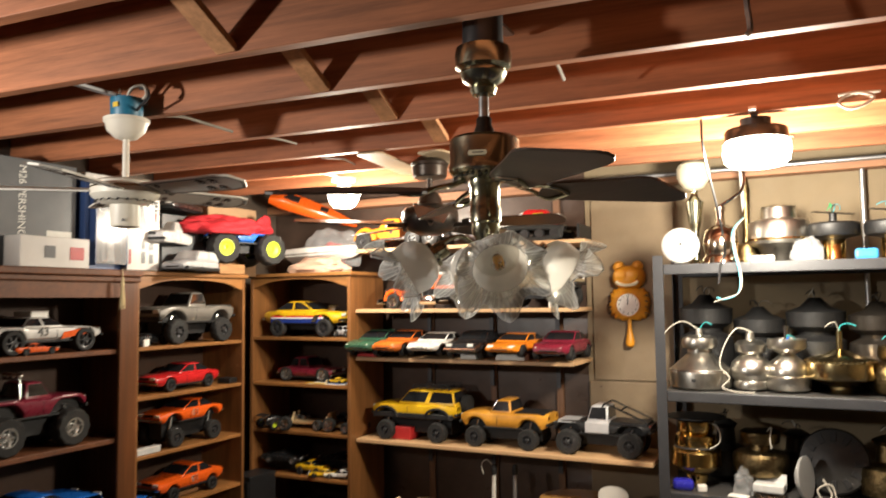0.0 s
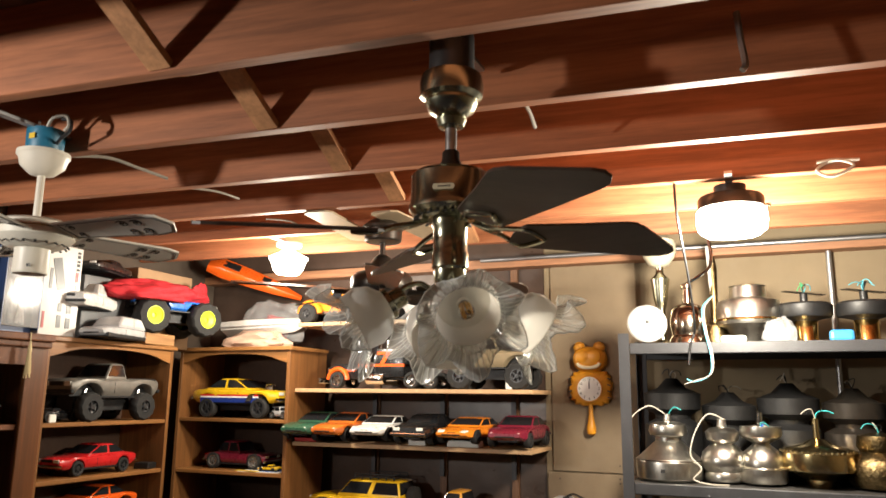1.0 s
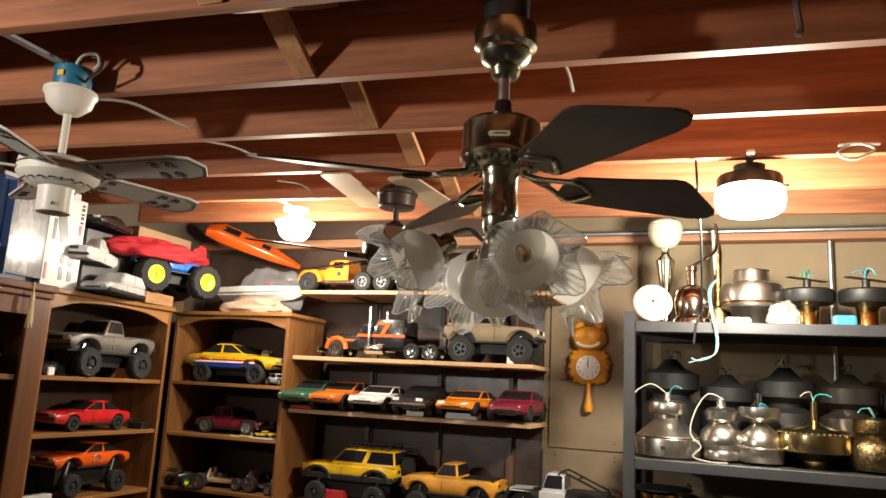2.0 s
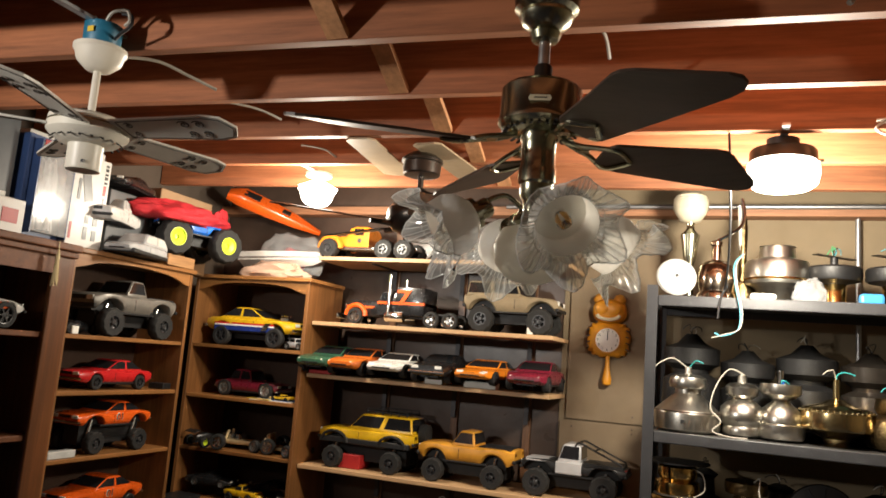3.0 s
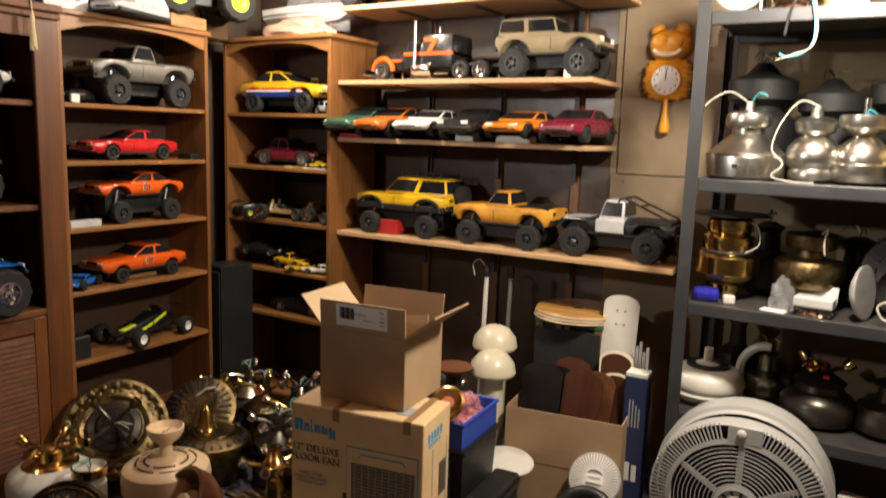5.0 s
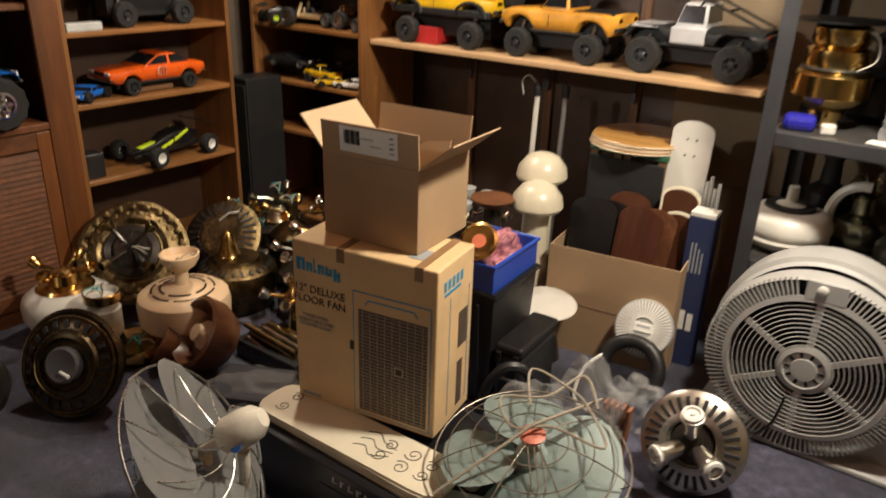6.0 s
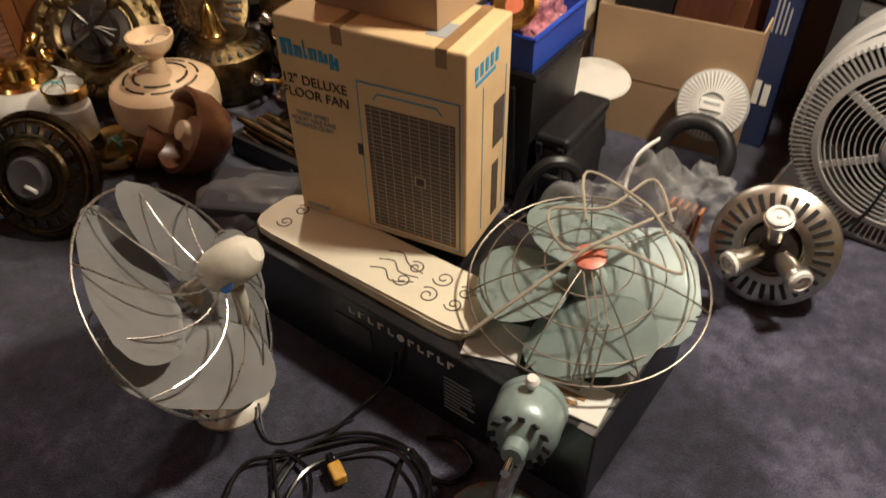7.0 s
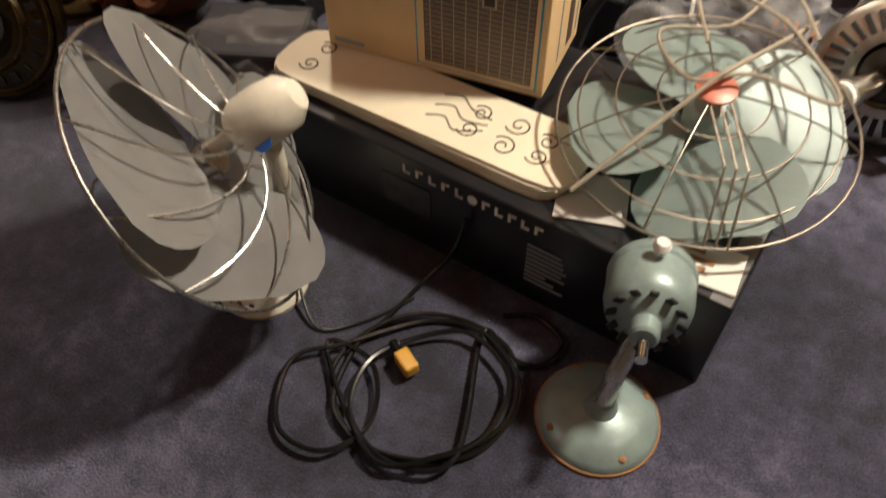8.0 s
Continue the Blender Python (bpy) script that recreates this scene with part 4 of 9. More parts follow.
    for s in (-1, 1):
        if nose:
            part("headlight", box(0.030 * k, W * 0.36, H * 0.14, (f - 0.022 * k, s * W * 0.58, low + H * 0.50), 0.003, pose(0, 0, 0, 0, 14, -22 * s)), LIGHTC, ob)
        else:
            part("headlight", box(0.006, W * 0.34, H * 0.24, (f - 0.001, s * W * 0.60, zf - H * 0.08), 0.001), LIGHTC, ob)
        part("tail_light", box(0.006, W * 0.30, H * 0.20, (-f + 0.003, s * W * 0.62, zf), 0.001), LIGHTR, ob)
    part("grille", box(0.006, W * (0.42 if nose else 0.70), H * (0.09 if nose else 0.22), (f - (0.006 if nose else 0.002), 0, zf - H * (0.20 if nose else 0.07))), CHASSIS, ob)
    bump_mat = nose or (CHROME if shape in ("muscle", "coupe") else CHASSIS)
    if nose:
        part("air_intake", box(0.010, W * 1.0, H * 0.16, (f - 0.004, 0, low + H * 0.22), 0.003), CHASSIS, ob, "black lower intake")
    if not nose:
        part("bumper", box(0.014 * k, W * 1.84, H * 0.20, (f - 0.001, 0, low + H * 0.16), 0.003), bump_mat, ob)
    part("bumper", box(0.014 * k, W * 1.84, H * 0.20, (-f + 0.001, 0, low + H * 0.22), 0.003), bump_mat, ob)
    part("door_line", box(0.0022, W * 2 * 0.999, H * 0.55, (L * 0.06, 0, low + H * 0.20)), CHASSIS, body)
    part("sill", box(L * 0.46, W * 1.86, 0.008 * k, (0, 0, low - 0.006 * k), 0.001), CHASSIS, ob)
    if shape == "suv":
        part("cladding", box(L * 0.93, W * 2.012, H * 0.36, (0, 0, low - 0.002), 0.003), CHASSIS, ob, "black lower body cladding")
    if wheels and lugs:
        for u in S["wheel"]:
            for s in (-1, 1):
                part("shock", tube([(u * L + 0.012 * k, s * W * 0.60, r * 1.1), (u * L - 0.006 * k, s * W * 0.62, low + 0.4 * H)], 0.007 * k, 8), RIM_S, ob, "", True)
    if wheels:
        part("chassis", span(-L * 0.40, L * 0.40, -W * 0.45, W * 0.45, r * 0.75, low + 0.01), CHASSIS, ob)
        wy = W * (0.86 if not lugs else 0.95)
        for u in S["wheel"]:
            part("wheel_well", span(u * L - r * 1.15, u * L + r * 1.15, -W * 0.55, W * 0.55, low, low + 0.70 * H), CHASSIS, body)
            part("axle", tube([(u * L, -wy, r), (u * L, wy, r)], 0.007 * k, 8), CHASSIS, ob)
            for s in (-1, 1):
                wheel_parts(ob, u * L, s * wy, r, r, tw, rim or RIM_S, lugs, s)
    if extra:
        extra(ob, L, W, low, belt, roof, H)
    return ob


def text_part(name, body, size, m, material, parent, label=""):
    """Letters with the built-in font, as a mesh of its own."""
    cu = bpy.data.curves.new(name, "FONT")
    cu.body, cu.size, cu.extrude, cu.align_x, cu.align_y = body, size, 0.0006, "CENTER", "CENTER"
    tmp = bpy.data.objects.new(name, cu)
    me = bpy.data.meshes.new_from_object(tmp)
    bpy.data.objects.remove(tmp)
    me.materials.clear()
    me.materials.append(material)
    ob = new(name, me)
    ob.matrix_basis = m
    if parent:
        ob.parent = parent
    if label:
        ob["label"] = label
    return ob


INKB = plain("black_ink", (0.012, 0.012, 0.013), 0.5)
WHITE = plain("white_print", (0.78, 0.77, 0.73), 0.5)


def number(txt, h=0.042, bg=True):
    def fn(ob, L, W, low, belt, roof, H):
        for s in (-1, 1):
            m = pose(-L * 0.015, s * (W * 1.004 + 0.001), low + H * 0.60, 90, 0, 0 if s < 0 else 180)
            text_part("number", txt, h * 1.12, m @ pose(0, 0, -0.0008), WHITE, ob)
            text_part("number", txt, h, m, INKB, ob, "door number " + txt)
    return fn


def stripes(ob, L, W, low, belt, roof, H):
    for z0, z1, mt in ((0.02, 0.36, paint("blue", (0.015, 0.035, 0.20))), (0.36, 0.47, WHITE), (0.47, 0.60, paint("red", (0.50, 0.016, 0.018)))):
        part("side_stripe", box(L * 0.66, W * 2.012, H * (z1 - z0), (L * -0.05, 0, low + H * z0)), mt, ob)
    for s in (-1, 1):
        for k in range(4):
            part("exhaust_pipe", tube([(L * 0.22 + 0.008 * k, s * W * 0.95, low + H * 0.7), (L * 0.20 + 0.008 * k, s * W * 1.08, low + H * 0.5), (L * 0.17 + 0.008 * k, s * W * 1.08, low + H * 0.1)], 0.0035, 6), CHROME, ob, "", True)
    eng = part("engine", box(0.055, 0.05, 0.022, (L * 0.29, 0, belt - 0.006), 0.003), CHROME, ob, "chrome engine blower")
    for k in range(4):
        for s in (-1, 1):
            part("intake_stack", lathe([(0.004, 0), (0.006, 0.014)], 8, pose(L * 0.25 + 0.012 * k, s * 0.014, belt + 0.014)), CHROME, eng)


def roof_rack(ob, L, W, low, belt, roof, H):
    bm = bmesh.new()
    for s in (-1, 1):
        tube([(-L * 0.40, s * W * 0.7, roof + 0.012), (L * 0.02, s * W * 0.7, roof + 0.012)], 0.003, 6, False, bm)
        tube([(-L * 0.40, s * W * 0.7, roof + 0.026), (L * 0.02, s * W * 0.7, roof + 0.026)], 0.003, 6, False, bm)
    for k in range(6):
        x = -L * 0.40 + k * L * 0.084
        tube([(x, -W * 0.7, roof + 0.026), (x, -W * 0.7, roof), (x, -W * 0.66, roof + 0.01), (x, W * 0.66, roof + 0.01), (x, W * 0.7, roof), (x, W * 0.7, roof + 0.026)], 0.003, 6, False, bm)
    part("roof_rack", bm, CHASSIS, ob, "black roof basket")
    part("spare_wheel", lathe([(0.02, -0.02), (0.05, -0.02), (0.053, 0), (0.05, 0.02), (0.02, 0.02)], 20, pose(-L * 0.535, 0, belt - 0.005, 0, 90)), TYRE, ob, "", True)
    for s in (-1, 1):
        for u in (-0.29, 0.32):
            n = 9
            pts = [(u * L + 0.074 * math.cos(math.pi * k / n), s * W * 1.02, low + 0.0 + 0.055 * math.sin(math.pi * k / n)) for k in range(n + 1)]
            part("fender_flare", tube(pts, 0.007, 6), CHASSIS, ob, "", True)
    part("side_skirt", box(L * 0.40, W * 2.02, H * 0.30, (0, 0, low), 0.003), CHASSIS, ob)


def roll_cage(ob, L, W, low, belt, roof, H):
    bm = bmesh.new()
    for s in (-1, 1):
        tube(curve_pts([(-L * 0.02, s * W * 0.75, belt), (-L * 0.03, s * W * 0.72, roof + 0.005), (-L * 0.20, s * W * 0.7, roof - 0.02), (-L * 0.46, s * W * 0.7, belt + 0.006)], 5), 0.0045, 6, False, bm)
    for u, zz in ((-0.03, roof + 0.005), (-0.20, roof - 0.02)):
        tube([(u * L, -W * 0.72, zz), (u * L, W * 0.72, zz)], 0.0045, 6, False, bm)
    part("roll_cage", bm, CHASSIS, ob, "black tube roll cage", True)
    part("door_shell", box(L * 0.25, W * 2.03, H * 0.92, (L * 0.035, 0, low + H * 0.06), 0.005), GREYS, ob, "silver cab sides")
    part("bonnet", box(L * 0.30, W * 1.30, H * 0.30, (L * 0.32, 0, low + H * 0.68), 0.006), GREYS, ob, "silver bonnet")
    for s in (-1, 1):
        part("front_wing", box(L * 0.20, W * 0.46, 0.006, (L * 0.35, s * W * 0.78, low + H * 0.80), 0.002), GREYS, ob)


def lamp_bar(ob, L, W, low, belt, roof, H):
    bm = tube([(-L * 0.13, -W * 0.8, belt), (-L * 0.12, -W * 0.7, roof + 0.012), (-L * 0.12, W * 0.7, roof + 0.012), (-L * 0.13, W * 0.8, belt)], 0.005, 8)
    bar = part("roll_bar", bm, CHROME, ob, "chrome roll bar with lamps", True)
    for k in range(4):
        part("roof_lamp", lathe([(0.006, 0), (0.012, 0.008), (0.012, 0.018)], 12, pose(-L * 0.12, -W * 0.5 + k * W * 0.33, roof + 0.026, 0, 90)), CHROME, bar, "", True)


def race_print(ob, L, W, low, belt, roof, H):
    for s in (-1, 1):
        m = pose(-L * 0.06, s * (W * 1.004 + 0.001), low + H * 0.62, 90, 0, 0 if s < 0 else 180)
        text_part("number", "43", 0.05, m, INKB, ob, "door number 43")
        part("side_flash", prism([(0.05, -0.028), (0.17, -0.010), (0.17, 0.016), (0.06, 0.0)], 0.0015, pose(0, s * (W * 1.003), low + H * 0.55, 90, 0, 0 if s < 0 else 180) @ pose(0.0 if s < 0 else -0.22, 0, 0)), paint("orange", (0.72, 0.105, 0.010)), ob, "orange side print")
    part("roof_box", box(0.08, W * 0.9, 0.03, (0, 0, roof - 0.006), 0.004), WHITE, ob)


ORANGE, YELLOW, RED = paint("orange", (0.72, 0.105, 0.010)), paint("yellow", (0.66, 0.40, 0.012)), paint("red", (0.50, 0.016, 0.018))
SILVER = plain("weathered_silver", (0.175, 0.163, 0.145), 0.42, 0.35, 0.2, 16)
MAROON = paint("maroon", (0.16, 0.012, 0.028))
BLUE = paint("bright_blue", (0.010, 0.12, 0.50))
BLACKC = paint("black", (0.012, 0.012, 0.013))
GREEN = paint("dark_green", (0.025, 0.085, 0.05))
WHITEC = paint("white", (0.72, 0.71, 0.68))
BURNT = paint("burnt_orange", (0.55, 0.13, 0.018))
MUSTARD = plain("faded_yellow_orange", (0.58, 0.27, 0.030), 0.4, 0, 0.28, 10)
TAN = plain("military_tan", (0.22, 0.17, 0.10), 0.7, 0, 0.15, 14)
GREYS = paint("silver_grey", (0.42, 0.42, 0.43), 0.35)

# oak bookcase on the west wall: noses point south
XA = -2.475
model_car("pickup", SILVER, (XA, 3.12, 1.541), -90, "weathered silver lifted model pickup with muddy tyres", 1.12, 0.058, 0.063, 0.052, RIM_K, True)
model_car("muscle", RED, (XA, 3.07, 1.306), -90, "glossy red fastback model car on a bookcase shelf", 1.0, 0.004, rim=RIM_K)
model_car("muscle", ORANGE, (XA, 3.10, 1.031), -90, "orange lifted model muscle car numbered 01 on big tyres", 1.0, 0.078, 0.048, 0.040, RIM_K, True, number("01"))
model_car("muscle", ORANGE, (XA, 3.10, 0.766), -90, "orange model muscle car numbered 01", 1.02, 0.022, rim=RIM_K, extra=number("01"))
model_car("truck", BLUE, (-2.45, 2.80, 0.766), -60, "small blue model car at the shelf end", 0.42, 0, rim=RIM_K, lugs=True)

# oak corner bookcase: noses point east
model_car("muscle", YELLOW, (-2.215, 3.87, 1.541), 0, "yellow model muscle car with red, white and blue side stripes", 1.30, 0.034, 0.053, 0.04, RIM_K, False, stripes)
model_car("jeep", GREYS, (-1.94, 3.82, 1.541), -20, "small silver model jeep with chrome grille", 0.36, 0, rim=RIM_S)
model_car("coupe", MAROON, (-2.24, 3.90, 1.273), 0, "dark maroon classic model coupe with whitewall wheels", 1.0, 0, rim=RIM_S)
model_car("sport", YELLOW, (-1.985, 3.80, 1.276), 180, "tiny yellow toy car in a clear display box", 0.30, 0, rim=RIM_K)
model_car("pickup", YELLOW, (-2.16, 3.80, 0.746), 180, "small yellow model pickup", 0.42, 0.01, rim=RIM_K)
model_car("sport", YELLOW, (-2.06, 3.78, 0.746), -150, "small yellow model racing car", 0.42, 0, rim=RIM_K)
model_car("sport", WHITEC, (-1.945, 3.79, 0.746), -165, "small white model racing car with yellow tail", 0.46, 0, rim=RIM_S)
model_car("sport", BLACKC, (-2.12, 3.86, 0.511), 0, "black model sports car with chrome wheels", 0.85, 0, rim=RIM_S)
model_car("sport", YELLOW, (-1.93, 3.80, 0.511), 170, "tiny yellow and black toy car", 0.30, 0, rim=RIM_K)

model_car("sport", BLACKC, (-2.36, 3.80, 0.801), 8, "black and blue model racing car on a carton", 0.62, 0, rim=RIM_S)
model_car("muscle", paint("dark_blue", (0.012, 0.03, 0.12)), (-2.02, 3.97, 1.541), 0, "dark blue model car behind a yellow one", 0.80, 0, rim=RIM_S)
model_car("sport", BLACKC, (-2.10, 3.97, 0.746), 180, "black model sports car at the back of a shelf", 0.80, 0.01, rim=RIM_S)
model_car("truck", BLACKC, (-2.48, 2.86, 1.541), 90, "black model truck chassis at the shelf end", 0.45, 0, rim=RIM_K, lugs=True)

# mahogany wall unit: noses point north
XC = -2.50
model_car("truck", plain("race_silver", (0.50, 0.49, 0.47), 0.35, 0.2, 0.15, 14), (XC, 2.27, 1.541), 90, "silver and orange model race truck numbered 43", 1.05, 0.018, 0.052, 0.055, RIM_K, False, race_print)
model_car("sport", ORANGE, (-2.395, 2.21, 1.541), 90, "small orange toy car before a larger truck", 0.45, 0, rim=RIM_K)
model_car("pickup", MAROON, (XC, 2.24, 1.141), 90, "maroon monster model truck with lamp bar and huge tyres", 1.05, 0.075, 0.078, 0.070, RIM_S, True, lamp_bar)
model_car("truck", BLUE, (XC + 0.05, 2.27, 0.731), 90, "blue monster model truck with huge chrome wheels", 1.0, 0.070, 0.088, 0.085, CHROME, True)

# pine shelves on the north wall
model_car("suv", YELLOW, (-1.50, 3.93, 0.979), 180, "bright yellow lifted model off-roader with black roof basket", 1.14, 0.074, 0.053, 0.046, RIM_K, True, roof_rack)
model_car("pickup", MUSTARD, (-0.97, 3.92, 0.979), 180, "faded yellow-orange lifted model pickup", 1.05, 0.062, 0.053, 0.046, RIM_K, True)
model_car("crawler", CHASSIS, (-0.46, 3.92, 0.979), 180, "silver and black model crawler truck with roll cage", 1.08, 0.056, 0.060, 0.048, RIM_K, True, roll_cage, roof_colour=GREYS)
for x, mt, shp, lab in ((-1.755, GREEN, "muscle", "dark green model car body facing out on a pine shelf"), (-1.585, BURNT, "muscle", "metallic orange model car body facing out"), (-1.375, WHITEC, "sport", "white wedge model sports car facing out"), (-1.145, BLACKC, "muscle", "black model car with chrome bumper facing out"), (-0.905, paint("amber_orange", (0.68, 0.21, 0.015)), "sport", "amber orange model coupe facing out"), (-0.665, MAROON, "muscle", "dark red and black model car with lit grille facing out")):
    model_car(shp, mt, (x, 3.905 - 0.02 * (mt is GREEN), 1.433 + (0.018 if shp == "sport" else 0.008)), -92 + 4 * math.sin(9 * x), lab, 1.06, 0.004, wheels=True, rim=RIM_K, roof_colour=BLACKC if mt is BLACKC else None, nose=None if mt is BLACKC else CHASSIS if mt is MAROON else mt)
model_car("jeep", TAN, (-0.80, 3.92, 1.701), 0, "tan military style model truck with big tyres and winch", 1.06, 0.060, 0.062, 0.05, RIM_K, True)

# ---- special models ----
def tractor_unit():
    ob = thing("model_truck", (-1.40, 3.92, 1.701), "black and orange model semi truck with chrome stacks", "model car", "model cars", turn=180)
    part("frame_rail", span(-0.33, 0.30, -0.045, 0.045, 0.045, 0.062, 0.003), CHASSIS, ob)
    hood = part("hood", loft([section(x, w, 0.05, t, 0.9) for x, w, t in ((0.10, 0.062, 0.125), (0.20, 0.058, 0.122), (0.29, 0.052, 0.115), (0.305, 0.048, 0.10))]), BLACKC, ob, "black hood", True)
    part("hood_stripe", box(0.19, 0.121, 0.012, (0.195, 0, 0.086), 0.001), ORANGE, ob)
    part("hood_top", box(0.17, 0.07, 0.004, (0.195, 0, 0.1225)), BLACKC, hood)
    part("grille", box(0.008, 0.075, 0.055, (0.309, 0, 0.052), 0.002), CHROME, ob, "chrome grille")
    part("bumper", box(0.012, 0.19, 0.028, (0.325, 0, 0.026), 0.003), CHROME, ob)
    bm = box(0.16, 0.18, 0.145, (-0.08, 0, 0.055), 0.008)
    loft([section(x, 0.085, 0.055, t, 0.98) for x, t in ((0.0, 0.185), (0.04, 0.185), (0.082, 0.178), (0.10, 0.128))], bm)
    cab = part("cab", bm, BLACKC, ob, "black sleeper cab", True)
    part("stripe", box(0.26, 0.183, 0.014, (-0.03, 0, 0.110)), ORANGE, cab)
    for s in (-1, 1):
        m = pose(-0.06, s * 0.0925, 0.15, 90, 0, 0 if s < 0 else 180)
        part("zigzag", prism([(-0.05, 0.035), (0.03, 0.035), (-0.012, -0.028), (-0.035, -0.028), (-0.005, 0.02), (-0.05, 0.02)], 0.002, m), ORANGE, cab, "orange zigzag print")
        part("window", box(0.045, 0.003, 0.035, (0.055, s * 0.0895, 0.132)), GLASSD, cab)
        part("exhaust_stack", tube([(0.03, s * 0.105, 0.05), (0.03, s * 0.105, 0.26)], 0.008, 10), CHROME, ob, "tall chrome exhaust stack", True)
        part("fuel_tank", lathe([(0.024, -0.05), (0.027, -0.045), (0.027, 0.045), (0.024, 0.05)], 16, pose(0.0, s * 0.082, 0.048, 0, 90)), CHROME, ob, "chrome tank", True)
        part("fender", tube([(0.225 + 0.055 * math.cos(math.pi * k / 8), s * 0.075, 0.045 + 0.055 * math.sin(math.pi * k / 8)) for k in range(9)], 0.013, 8), ORANGE, ob, "", True)
        for x in (0.225, -0.20, -0.30):
            wheel_parts(ob, x, s * 0.078, 0.042, 0.042, 0.035, CHROME, False, s)
    part("windscreen", box(0.003, 0.14, 0.035, (0.088, 0, 0.145), 0, pose(0, 0, 0, 0, -28)), GLASSD, cab)
    part("fifth_wheel", box(0.09, 0.08, 0.012, (-0.24, 0, 0.064), 0.004), CHASSIS, ob)
    return ob


tractor_unit()


def old_truck():
    ob = thing("model_truck", (-1.65, 3.92, 2.041), "orange vintage model truck with bare silver frame", "model car", "model cars", turn=180)
    c = paint("amber_orange", (0.68, 0.21, 0.015))
    part("hood", loft([section(x, w, 0.07, t, 0.9) for x, w, t in ((0.06, 0.06, 0.128), (0.15, 0.055, 0.122), (0.22, 0.045, 0.112), (0.23, 0.04, 0.10))]), c, ob, "", True)
    cab = part("cab", loft([section(x, 0.075, 0.065, t, 0.95) for x, t in ((-0.06, 0.16), (-0.05, 0.175), (0.02, 0.178), (0.055, 0.168), (0.075, 0.125))]), c, ob, "", True)
    for s in (-1, 1):
        part("window", box(0.055, 0.003, 0.035, (0.0, s * 0.0745, 0.127), 0.001), GLASSD, cab)
        part("door_badge", lathe([(0.012, 0), (0.012, 0.002)], 14, pose(-0.005, s * 0.0755, 0.098, 90)), INKB, cab)
        part("fender", tube([(0.165 + 0.062 * math.cos(math.pi * k / 8), s * 0.075, 0.055 + 0.06 * math.sin(math.pi * k / 8)) for k in range(9)], 0.016, 8), c, ob, "", True)
        for x in (0.165, -0.16, -0.27):
            wheel_parts(ob, x, s * 0.085, 0.052, 0.052, 0.045, RIM_K, True, s)
    part("windscreen", box(0.003, 0.11, 0.036, (0.062, 0, 0.135), 0, pose(0, 0, 0, 0, -14)), GLASSD, cab)
    part("frame_rail", span(-0.32, 0.2, -0.04, 0.04, 0.055, 0.072, 0.003), RIM_S, ob, "bare silver frame")
    return ob


old_truck()


def snow_groomer():
    ob = thing("model_truck", (-0.83, 3.93, 2.041), "white, red and black tracked model snow groomer with plough", "model car", "model cars")
    part("deck", span(-0.2, 0.2, -0.07, 0.07, 0.05, 0.085, 0.006), BLACKC, ob)
    cab = part("cab", loft([section(x, 0.065, 0.085, t, 0.98) for x, t in ((-0.02, 0.165), (0.0, 0.175), (0.09, 0.17), (0.13, 0.12))]), RED, ob, "red cab", True)
    part("window", box(0.06, 0.134, 0.04, (0.06, 0, 0.112), 0.004), paint("smoked_yellow", (0.40, 0.32, 0.02)), cab, "yellow tinted window")
    part("cowl", loft([section(x, 0.06, 0.085, t, 0.98) for x, t in ((-0.19, 0.10), (-0.17, 0.125), (-0.06, 0.15), (-0.025, 0.165))]), WHITEC, ob, "white engine cover", True)
    for s in (-1, 1):
        n = 34
        pts = []
        for k in range(n):
            a = 2 * math.pi * k / n
            pts.append((0.19 * max(-1, min(1, 1.25 * math.cos(a))), s * 0.10, 0.042 + 0.034 * math.sin(a)))
        part("track", tube(pts, 0.016, 8, True), TYRE, ob, "black rubber track")
        for x in (-0.16, -0.08, 0.0, 0.08, 0.16):
            part("road_wheel", lathe([(0.024, -0.012), (0.024, 0.012)], 14, pose(x, s * 0.10, 0.04, 90)), RIM_K, ob)
    part("plough_arm", tube([(0.2, 0, 0.07), (0.27, 0, 0.06)], 0.012, 8), CHASSIS, ob)
    part("plough", prism([(-0.11, -0.035), (0.11, -0.035), (0.11, 0.03), (-0.11, 0.03)], 0.012, pose(0.28, 0, 0.05, 90, 0, 90)), CHASSIS, ob, "black plough blade")
    return ob


snow_groomer()


